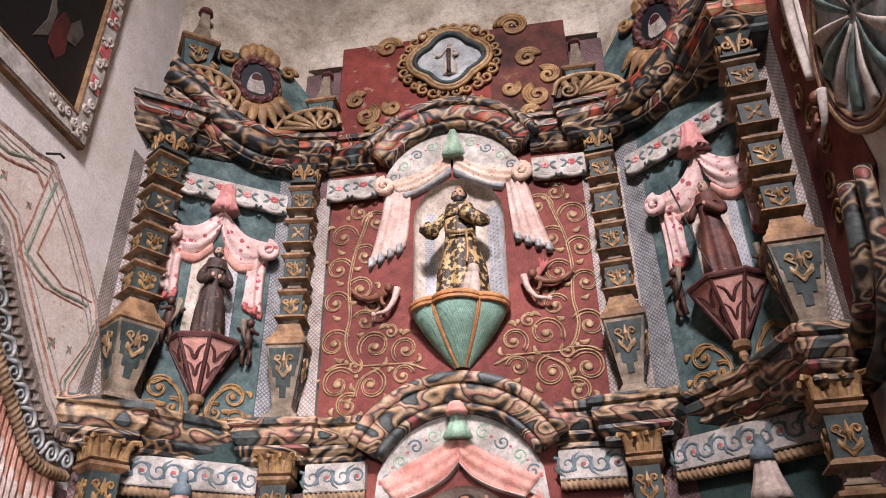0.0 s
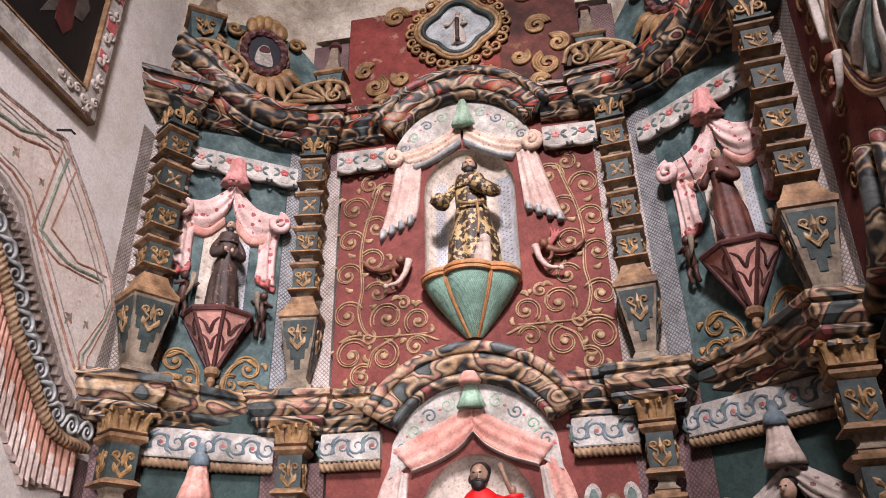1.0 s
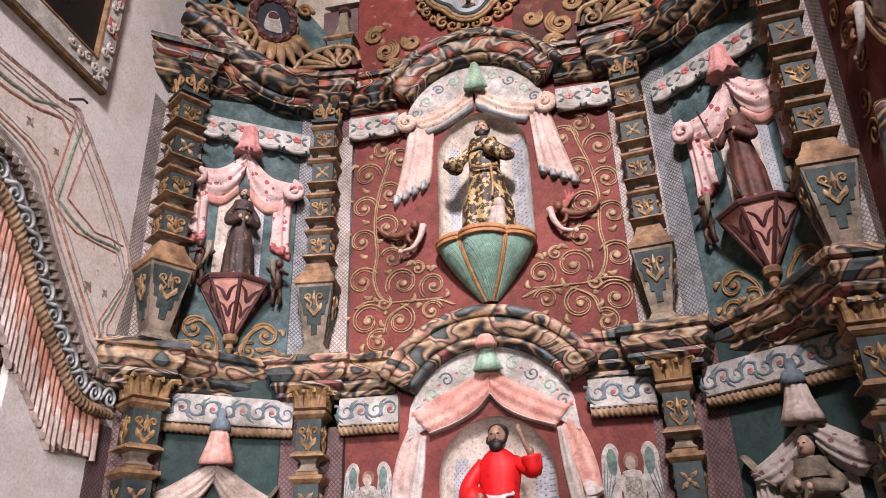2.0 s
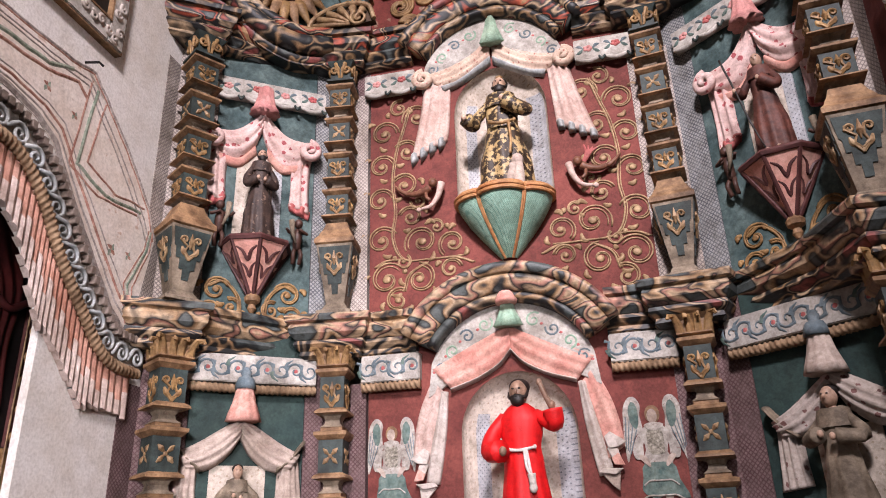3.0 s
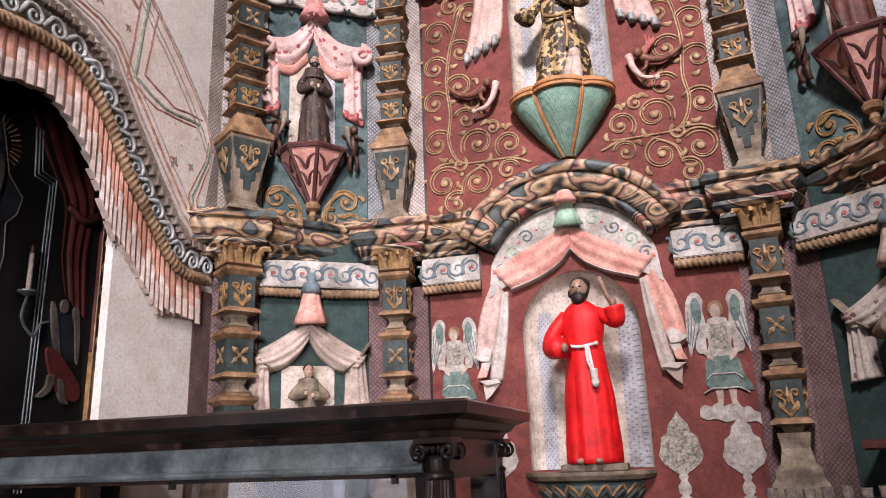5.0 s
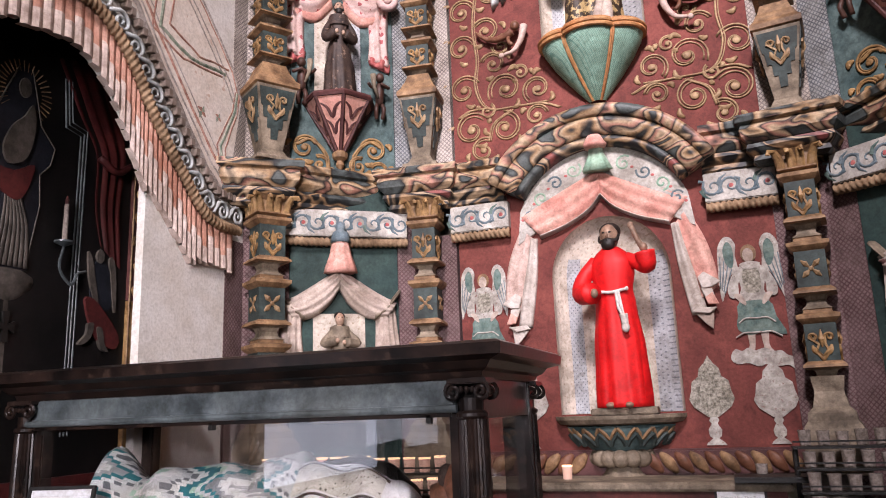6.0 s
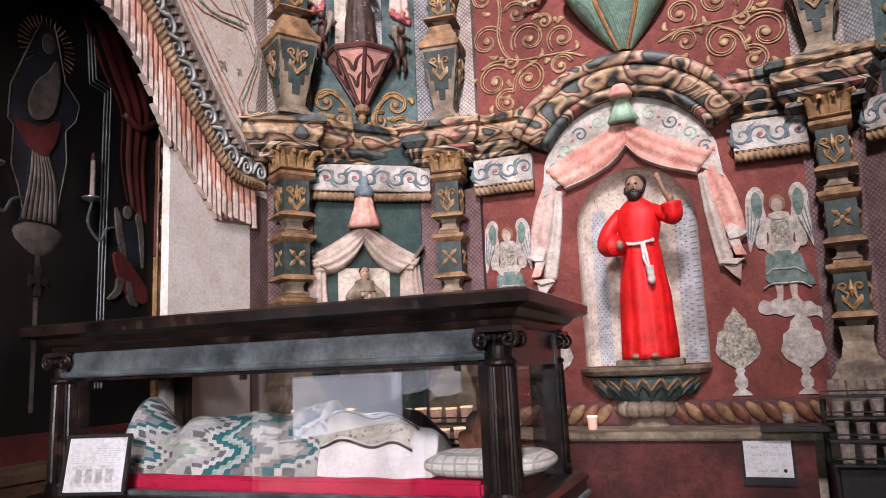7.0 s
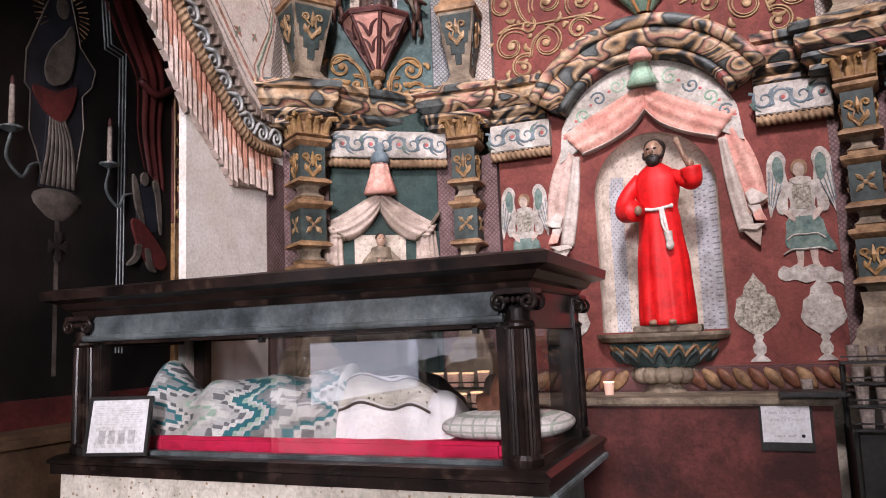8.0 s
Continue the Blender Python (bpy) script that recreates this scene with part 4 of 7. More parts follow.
    if hat:
        tube([(hx, 0.01, h * 0.995), (hx, 0.01, h * 1.02)], h * 0.03, 10, bm, mat=3)
    ob = smooth(part(name, bm, mats))
    ob.matrix_world = m
    return tagged(ob, label, "statue", group)


ROBE = [(0.0, 0.165, 0.11), (0.25, 0.155, 0.105), (0.5, 0.115, 0.085), (0.58, 0.10, 0.078), (0.68, 0.105, 0.08), (0.78, 0.112, 0.075), (0.83, 0.08, 0.06), (0.85, 0.05, 0.045)]
figure("saint_statue", pose_at(CENTRE, 0.055, -0.08, 3.905), 0.99, (GILTROBE, SKIN, HAIR, GOLD, BUFF), "carved saint in a black and gold habit on a shell bracket",
       [(t, w * 1.12, d) for t, w, d in ROBE],
       [([(-0.085, 0, 0.79), (-0.18, -0.03, 0.66), (-0.20, -0.08, 0.58), (-0.24, -0.15, 0.60)], 0.052, 0), ([(0.085, 0, 0.79), (0.19, -0.04, 0.68), (0.14, -0.1, 0.66), (0.04, -0.12, 0.74)], 0.055, 0),
        ([(-0.08, -0.11, 0.57), (0.0, -0.115, 0.55), (0.10, -0.10, 0.57)], 0.014, 3), ([(0.06, -0.12, 0.55), (0.07, -0.13, 0.4), (0.06, -0.13, 0.30)], 0.012, 3), ([(0.10, -0.10, 0.02), (0.105, -0.10, 0.12), (0.10, -0.09, 0.24)], 0.045, 4), ([(0.04, -0.118, 0.02), (0.05, -0.12, 0.1), (0.07, -0.11, 0.18)], 0.035, 4)], hat=True, folds=8)
figure("saint_statue", pose_at(CENTRE, 0.045, -0.12, 1.535, -6), 1.10, (SCARLET, FACE, HAIR, CORD), "bearded saint statue dressed in a scarlet cloth robe with white cord",
       [(0.045, 0.138, 0.10), (0.3, 0.130, 0.095), (0.55, 0.108, 0.085), (0.62, 0.100, 0.08), (0.72, 0.118, 0.085), (0.79, 0.122, 0.08), (0.83, 0.085, 0.06), (0.865, 0.045, 0.045)],
       [([(-0.085, 0, 0.80), (-0.155, -0.03, 0.70), (-0.16, -0.08, 0.61), (-0.085, -0.15, 0.60)], 0.056, 0), ([(0.085, 0, 0.80), (0.15, -0.03, 0.76), (0.20, -0.06, 0.74), (0.195, -0.07, 0.81)], 0.052, 0),
        ([(0.195, -0.07, 0.81), (0.165, -0.08, 0.88), (0.135, -0.08, 0.96)], 0.017, 1), ([(-0.085, -0.075, 0.62), (0.0, -0.095, 0.605), (0.085, -0.075, 0.62)], 0.010, 3),
        ([(0.04, -0.095, 0.61), (0.055, -0.11, 0.53), (0.065, -0.115, 0.47)], 0.009, 3), ([(0.03, -0.095, 0.61), (0.04, -0.112, 0.52), (0.062, -0.115, 0.47)], 0.008, 3), ([(0.065, -0.115, 0.48), (0.068, -0.115, 0.45), (0.07, -0.115, 0.41)], 0.022, 3)], cape=False, folds=11)
figure("saint_statue", pose_at(LEFT, -0.045, -0.14, 3.685) @ Matrix.Diagonal((0.9, 1, 1, 1)), 0.69, (BROWNROBE, SKIN, HAIR, WHITE_CLOTH), "carved friar in a dark brown habit on a pink bracket", ROBE,
       [([(-0.085, 0, 0.79), (-0.15, -0.03, 0.66), (-0.15, -0.07, 0.57), (-0.06, -0.12, 0.61)], 0.05, 0), ([(0.085, 0, 0.79), (0.15, -0.03, 0.66), (0.15, -0.07, 0.56), (0.05, -0.12, 0.60)], 0.05, 0)], group="friar statues")
figure("saint_statue", pose_at(RIGHT, 0.165, -0.14, 3.735, 15) @ Matrix.Diagonal((0.9, 1, 1, 1)), 0.69, (REDBROWN, SKIN, HAIR, STONE), "carved friar in a red brown habit holding a long staff", ROBE,
       [([(-0.085, 0, 0.79), (-0.15, -0.04, 0.67), (-0.18, -0.08, 0.60), (-0.21, -0.13, 0.62)], 0.05, 0), ([(0.085, 0, 0.79), (0.15, -0.04, 0.66), (0.13, -0.08, 0.60), (0.02, -0.12, 0.68)], 0.05, 0),
        ([(-0.30, -0.15, 0.98), (-0.22, -0.15, 0.66), (-0.14, -0.15, 0.3), (-0.06, -0.15, 0.02)], 0.011, 2)], group="friar statues", beard=False)
figure("saint_statue", pose_at(LEFT, -0.05, -0.10, 1.615), 0.58, (STONE, SKIN, HAIR, STONE), "small worn carved friar under a tent curtain", ROBE,
       [([(-0.085, 0, 0.79), (-0.18, -0.04, 0.66), (-0.06, -0.13, 0.68)], 0.05, 0), ([(0.085, 0, 0.79), (0.19, -0.05, 0.66), (0.05, -0.13, 0.66)], 0.05, 0)], group="friar statues", beard=False)
figure("saint_statue", pose_at(RIGHT, 0.12, -0.10, 1.615), 0.78, (STONE, SKIN, HAIR, STONE), "worn carved friar under a tent curtain", ROBE,
       [([(-0.085, 0, 0.79), (-0.18, -0.04, 0.66), (-0.06, -0.13, 0.68)], 0.05, 0), ([(0.085, 0, 0.79), (0.19, -0.05, 0.66), (0.05, -0.13, 0.66)], 0.05, 0)], group="friar statues", beard=False)

plinth_board = thing("statue_board", "small grey wooden board under the scarlet statue", "board", m=CENTRE)
part("board", box(-0.14, 0.24, -0.20, -0.02, 1.492, 1.532, bevel=0.006), STONE, plinth_board)

# ---- modelled curtains ----
def curtain(m, name, label, pieces, group="modelled curtains"):
    c = thing(name, label, "curtain", group, m=m)
    for nm, mt, lft, rgt, kw in pieces:
        smooth(part(nm, drape(lft, rgt, **kw), mt, c))
    return c


def mir(line, k=1):
    return [(-x, z) for x, z in line]


# tympanum under the lower arch, with the tent curtain below it
for z, low in ((2.61, True), (4.945, False)):
    ty = thing("tympanum", "white painted tympanum with curling leaf scrolls", "panel", "tympana", m=CENTRE)
    arc = [(0.56 * math.cos(a), z + 0.56 * math.sin(a)) for a in (radians(20 + 140 * i / 24) for i in range(25))]
    part("field", plate(arc + [(-0.55, z - 0.02), (0.0, z + 0.30), (0.55, z - 0.02)], -0.03, 0.02), FRIEZE, ty)
    for s in (-1, 1):
        for k, (x, zz, r) in enumerate(((0.16, 0.43, 0.055), (0.28, 0.36, 0.05), (0.38, 0.27, 0.05), (0.46, 0.17, 0.045))):
            part("leaf_scroll", tube(spiral(s * x, z + zz, r, 1.3, 0.8 + k * 2, s, -0.031, 16), 0.0075, 5, squash=0.35), BLUEGREY if k % 2 else MINT, ty)
            part("blossom", ball(bmesh.new(), s * (x + 0.05), -0.030, z + zz - 0.03, 0.011, 0.003, 0.009, 6), ROSE, ty)
TENT_OUT = [(0.0, 3.05), (0.14, 2.98), (0.34, 2.88), (0.53, 2.78)]
TENT_IN = [(0.0, 2.86), (0.08, 2.77), (0.22, 2.69), (0.40, 2.63)]


def fold_plate(c, outline, y, thick, mat):
    """A turned corner of modelled cloth: a thin bevelled slab standing off the wall."""
    bm = plate(outline, -y - thick, -y)
    bmesh.ops.bevel(bm, geom=bm.edges[:], offset=0.004, segments=1, affect="EDGES")
    return part("turned_fold", bm, mat, c)


pcs = []
for s in (-1, 1):
    f = (lambda l: l) if s > 0 else mir
    pcs.append(("swag", PINK, f(TENT_OUT), f(TENT_IN), dict(depth=0.045, folds=3, fold=0.007, seed=s)))
    pcs.append(("swag_edge", WHITE_CLOTH, f([(0.0, 2.868), (0.08, 2.778), (0.22, 2.698), (0.40, 2.64)]), f([(0.0, 2.845), (0.08, 2.757), (0.22, 2.678), (0.40, 2.616)]), dict(depth=0.055, folds=0.5, fold=0.003)))
    k = 0.0 if s > 0 else 0.02
    pcs.append(("tail", PINK if s > 0 else PALE_PINK, f([(0.43 + k, 2.62), (0.49 + k, 2.40), (0.52 + k, 2.25), (0.53 + k, 2.14)]), f([(0.51 + k, 2.70), (0.59 + k, 2.52), (0.63 + k, 2.36), (0.645 + k, 2.22)]), dict(depth=0.03, folds=1.5, fold=0.008, seed=s)))
    pcs.append(("tail_lining", WHITE_CLOTH, f([(0.405 + k, 2.62), (0.42 + k, 2.40), (0.445 + k, 2.22), (0.475 + k, 2.05)]), f([(0.455 + k, 2.62), (0.50 + k, 2.40), (0.535 + k, 2.25), (0.565 + k, 2.06)]), dict(depth=0.04, folds=1.5, fold=0.006, seed=2 + s)))
niche_curtain = curtain(CENTRE, "niche_curtain", "pink modelled plaster curtain parted over the lower niche", pcs)
for s in (-1, 1):
    f = (lambda l: [(x + 0.0, z) for x, z in l]) if s > 0 else (lambda l: [(-x - 0.02, z - 0.03) for x, z in l])
    for outline, y, mt in (([(0.525, 2.27), (0.56, 2.30), (0.655, 2.235), (0.60, 2.205), (0.545, 2.20)], 0.045, WHITE_CLOTH), ([(0.535, 2.205), (0.60, 2.20), (0.615, 2.13), (0.56, 2.145)], 0.035, WHITE_CLOTH),
                           ([(0.555, 2.145), (0.60, 2.175), (0.632, 2.10), (0.57, 2.105)], 0.05, PINK), ([(0.475, 2.065), (0.50, 2.09), (0.62, 2.085), (0.57, 2.05)], 0.05, WHITE_CLOTH), ([(0.49, 2.06), (0.60, 2.075), (0.585, 1.96), (0.55, 1.99)], 0.03, BUFF if s > 0 else WHITE_CLOTH)):
        fold_plate(niche_curtain, f(outline), y, 0.018, mt)
knot = thing("curtain_knot", "pink and green modelled curtain crown at the arch", "ornament", "curtain crowns", m=CENTRE)
smooth(part("cap", turned([(0.062, 3.145), (0.068, 3.165), (0.052, 3.20), (0.04, 3.225), (0.01, 3.235)], 20, None, 0, -0.10, 0, math.tau, 7, 0.12), PINK, knot))
smooth(part("green_tuft", turned([(0.078, 3.00), (0.06, 3.05), (0.038, 3.11), (0.035, 3.15)], 36, None, 0, -0.08, 0, math.tau, 7, 0.3, sy=0.5), MINT, knot))

UP_OUT = [(0.01, 5.36), (0.14, 5.22), (0.34, 5.12), (0.54, 5.08)]
UP_IN = [(0.01, 5.14), (0.12, 5.06), (0.26, 4.97), (0.40, 4.94)]
pcs = []
for s in (-1, 1):
    f = (lambda l: l) if s > 0 else mir
    pcs.append(("swag", CREAM_SPOT, f(UP_OUT), f(UP_IN), dict(depth=0.05, folds=3, fold=0.008, seed=s)))
    pcs.append(("lining", PALE_BLUE, f([(0.01, 5.15), (0.12, 5.07), (0.26, 4.98), (0.40, 4.95)]), f([(0.01, 5.09), (0.12, 5.02), (0.26, 4.94), (0.38, 4.90)]), dict(depth=0.06, folds=1, fold=0.004)))
    a = [(0.41, 4.96), (0.42, 4.8), (0.43, 4.65), (0.44, 4.48)] if s > 0 else [(-0.54, 4.97), (-0.57, 4.75), (-0.61, 4.53), (-0.65, 4.35)]
    b = [(0.57, 4.96), (0.61, 4.77), (0.67, 4.53), (0.73, 4.33)] if s > 0 else [(-0.33, 4.95), (-0.34, 4.75), (-0.35, 4.6), (-0.37, 4.48)]
    pcs.append(("tail", PALE_PINK, a, b, dict(depth=0.045, folds=3.5, fold=0.012, seed=s)))
    (x0, z0), (x1, z1) = a[-1], b[-1]
    for k in range(4):
        t0, t1 = k / 4, (k + 0.8) / 4
        p, q = (x0 + (x1 - x0) * t0, z0 + (z1 - z0) * t0), (x0 + (x1 - x0) * t1, z0 + (z1 - z0) * t1)
        pcs.append(("scalloped_hem", PALE_BLUE, [(p[0], p[1] + 0.02), (p[0] + 0.01, p[1] - 0.05)], [(q[0], q[1] + 0.03), (q[0], q[1] - 0.02)], dict(depth=0.06, folds=0.5, fold=0.008, n=6, m=8)))
    smooth(pcs and part("coil", tube([(s * 0.53 + p[0], -0.05 - 0.03 * i / 24, 5.02 + p[2]) for i, p in enumerate(spiral(0, 0, 0.075, 1.6, math.pi / 2, -s, 0, 24))], 0.032, 8, None, lambda t: 1.1 - 0.4 * t), CREAM_SPOT, thing("curtain_roll", "rolled cream modelled cloth beside the niche", "ornament", "curtain rolls", m=CENTRE)))
curtain(CENTRE, "niche_curtain", "cream and pale pink modelled curtain over the upper niche", pcs)
tuft = thing("curtain_knot", "green modelled tuft at the upper arch", "ornament", "curtain crowns", m=CENTRE)
smooth(part("green_tuft", turned([(0.075, 5.22), (0.06, 5.28), (0.04, 5.36), (0.03, 5.43), (0.015, 5.47)], 36, None, 0.02, -0.10, 0, math.tau, 7, 0.3, sy=0.5), MINT, tuft))

for fr, o in ((LEFT, -0.04), (RIGHT, 0.13)):
    so = lambda l: [(o + x, z) for x, z in l]
    pcs = []
    for s in (-1, 1):
        f = (lambda l: so(l)) if s > 0 else (lambda l: so(mir(l)))
        pcs.append(("swag", PINK_SPOT, f([(0.0, 4.80), (0.08, 4.68), (0.20, 4.58), (0.37, 4.56)]), f([(0.0, 4.60), (0.05, 4.46), (0.16, 4.34), (0.33, 4.36)]), dict(depth=0.07, folds=3, fold=0.010, seed=s)))
        pcs.append(("swag_lining", PINK, f([(0.05, 4.47), (0.16, 4.35), (0.32, 4.38)]), f([(0.03, 4.40), (0.15, 4.28), (0.30, 4.31)]), dict(depth=0.05, folds=1, fold=0.004)))
        pcs.append(("tail", PINK_SPOT, f([(0.22, 4.40), (0.23, 4.25), (0.23, 4.12), (0.22, 4.02)]), f([(0.38, 4.44), (0.37, 4.25), (0.37, 4.10), (0.38, 3.97)]), dict(depth=0.05, folds=2.5, fold=0.012, seed=s)))
        pcs.append(("hem", ROSE, f([(0.22, 4.04), (0.23, 3.99)]), f([(0.38, 4.00), (0.37, 3.93)]), dict(depth=0.05, folds=2, fold=0.015, n=5)))
        roll = thing("curtain_roll", "rolled flowered pink modelled cloth", "ornament", "curtain rolls", m=fr)
        smooth(part("coil", tube([(o + s * 0.34 + p[0], -0.09 - 0.03 * i / 24, 4.46 + p[2]) for i, p in enumerate(spiral(0, 0, 0.075, 1.6, math.pi / 2, -s, 0, 24))], 0.03, 8, None, lambda t: 1.1 - 0.4 * t), PINK_SPOT, roll))
    curtain(fr, "bay_curtain", "flowered pink modelled curtain parted above a friar", pcs)
    kn = thing("curtain_knot", "rose pink modelled curtain crown", "ornament", "curtain crowns", m=fr)
    smooth(part("cap", turned([(0.100, 4.72), (0.080, 4.76), (0.055, 4.86), (0.05, 4.93), (0.02, 4.96)], 36, None, o, -0.08, 0, math.tau, 9, 0.16), BELL, kn))
    niche = thing("shallow_niche", "shallow white round-headed niche behind a friar statue", "niche", "shallow niches", m=fr)
    arc = [(o + 0.16 * math.cos(a), 4.26 + 0.16 * math.sin(a)) for a in (math.pi * i / 16 for i in range(17))]
    part("lining", plate(arc + [(o - 0.16, 3.66), (o + 0.16, 3.66)], -0.012, 0.01), NICHE, niche)
    part("blue_jamb", plate([(o + 0.10, 3.66), (o + 0.165, 3.66), (o + 0.165, 4.26), (o + 0.10, 4.3)], -0.02, 0.0), NICHE_BLUE, niche)
    # lower tent
    pcs = []
    for s in (-1, 1):
        f = (lambda l: so(l)) if s > 0 else (lambda l: so(mir(l)))
        pcs.append(("swag", BUFF if fr is LEFT else BUFF_SPOT, f([(0.0, 2.50), (0.12, 2.42), (0.26, 2.33), (0.38, 2.27)]), f([(0.0, 2.36), (0.07, 2.25), (0.18, 2.17), (0.30, 2.16)]), dict(depth=0.09, folds=4, fold=0.010, seed=s)))
        pcs.append(("tail", BUFF if fr is LEFT else BUFF_SPOT, f([(0.24, 2.20), (0.24, 2.05), (0.23, 1.92)]), f([(0.37, 2.24), (0.39, 2.05), (0.41, 1.90)]), dict(depth=0.06, folds=4, fold=0.012, seed=s)))
        pcs.append(("cord", STONE, f([(0.23, 2.19), (0.31, 2.25), (0.40, 2.36)]), f([(0.23, 2.15), (0.31, 2.21), (0.40, 2.32)]), dict(depth=0.09, folds=1, fold=0.0, n=8)))
    curtain(fr, "tent_curtain", "worn buff modelled tent curtain on dark green plaster", pcs)
    kn = thing("curtain_knot", "worn pink modelled tent crown with grey finial", "ornament", "curtain crowns", m=fr)
    smooth(part("cap", turned([(0.100, 2.46), (0.09, 2.50), (0.065, 2.58), (0.052, 2.65), (0.045, 2.67)], 36, None, o, -0.09, 0, math.tau, 9, 0.14), PINK if fr is LEFT else BUFF, kn))
    smooth(part("finial", turned([(0.062, 2.66), (0.058, 2.70), (0.045, 2.73), (0.025, 2.74), (0.032, 2.77), (0.012, 2.80)], 18, None, o, -0.10, 0, math.tau, 9, 0.1), BLUEGREY, kn))
    low = thing("shallow_niche", "shallow painted niche behind a small friar", "niche", "shallow niches", m=fr)
    part("lining", plate([(o - 0.17, 1.5), (o + 0.17, 1.5), (o + 0.17, 2.2), (o - 0.17, 2.2)], -0.012, 0.01), NICHE, low)
    sh = thing("niche_shelf", "brown moulded shelf under a small friar", "shelf", "niche shelves", m=fr)
    part("board", box(o - 0.30, o + 0.30, -0.22, 0, 1.56, 1.61, bevel=0.01), MAROON, sh)

# ---- winged infant carvings, plain shapes ----
def putto(m, mats, label, flying=True):
    bm = bmesh.new()
    if flying:
        tube(bent([(-0.14, -0.04, 0.03), (-0.05, -0.06, -0.01), (0.04, -0.07, 0.0), (0.09, -0.07, 0.03)], 4), 0.032, 10, bm, lambda t: 0.55 + 0.6 * t)
        tube(bent([(-0.10, -0.05, 0.0), (-0.17, -0.05, 0.05), (-0.21, -0.04, 0.10)], 4), 0.02, 8, bm, lambda t: 1 - 0.5 * t)
        tube(bent([(0.06, -0.07, 0.0), (0.07, -0.10, -0.07), (0.10, -0.10, -0.10)], 4), 0.015, 8, bm)
        ball(bm, 0.12, -0.08, 0.065, 0.038, 0.038, 0.042, 10)
        tube(bent([(0.19, -0.07, 0.06), (0.16, -0.08, -0.06), (0.10, -0.08, -0.14), (0.02, -0.08, -0.16)], 5), 0.024, 10, bm, lambda t: 1.25 - 0.75 * t, mat=1)
        ball(bm, 0.0, -0.08, -0.165, 0.022, 0.02, 0.022, 8, 1)
    else:
        tube(bent([(0, -0.05, -0.10), (0.0, -0.07, 0.0), (0.0, -0.06, 0.07)], 4), 0.034, 10, bm, lambda t: 0.8 + 0.3 * math.sin(math.pi * t))
        ball(bm, 0.005, -0.07, 0.125, 0.036, 0.036, 0.04, 10)
        for s in (-1, 1):
            tube(bent([(s * 0.018, -0.05, -0.09), (s * 0.03, -0.08, -0.15), (s * 0.025, -0.05, -0.22)], 4), 0.017, 8, bm)
            tube(bent([(s * 0.03, -0.07, 0.06), (s * 0.07, -0.10, 0.03), (s * 0.05 - 0.05, -0.13, 0.05)], 4), 0.013, 8, bm)
        tube([(-0.06, -0.12, 0.13), (-0.05, -0.12, 0.02), (-0.02, -0.11, -0.06)], 0.022, 8, bm, lambda t: 1.1 - 0.7 * t, mat=1)
    ob = smooth(part("winged_infant_carving", bm, mats))
    ob.matrix_world = m @ Matrix.Diagonal((0.88, 0.88, 0.88, 1))
    return tagged(ob, label, "carving", "winged infant carvings")


def wing(m, mat, label):
    w = thing("carved_wing", label, "carving", "carved wings", m=m)
    for k in range(4):
        part("feather", tube(bent([(0, -0.03, 0), (0.02 + 0.012 * k, -0.05, 0.06), (0.01 + 0.03 * k, -0.05, 0.12 - 0.012 * k)], 4), 0.014, 6, None, lambda t: 1.1 - 0.8 * t, squash=0.5), mat, w)


putto(pose_at(CENTRE, -0.58, 0, 4.06), (BROWNWOOD, PALE_PINK), "flying carved infant with a cream horn on red plaster")
putto(pose_at(CENTRE, 0.66, 0, 4.07, 0, True), (BROWNWOOD, PALE_PINK), "flying carved infant with a cream horn on red plaster")
wing(pose_at(CENTRE, 0.60, 0, 4.14), ROSE, "small red carved wing over a flying infant")
for fr in (LEFT, RIGHT):
    putto(pose_at(fr, (0.25 if fr is LEFT else 0.44), 0, 3.76), (DARKSKIN, STONE), "small standing carved infant with a horn", False)
    putto(pose_at(fr, (-0.29 if fr is LEFT else -0.19), 0, 3.83, 0, True), (DARKSKIN, STONE), "small standing carved infant with a horn", False)

# ---- mural paint on the lower red field ----
def soft(outline):
    p = [Vector((x, 0, z)) for x, z in outline]
    n = len(p)
    out = []
    for i in range(n):
        a, b, c, d = p[i - 1], p[i], p[(i + 1) % n], p[(i + 2) % n]
        for t in (0.0, 0.33, 0.67):
            v = 0.5 * (2 * b + (c - a) * t + (2 * a - 5 * b + 4 * c - d) * t * t + (3 * b - a - 3 * c + d) * t ** 3)
            out.append((v.x, v.z))
    return out


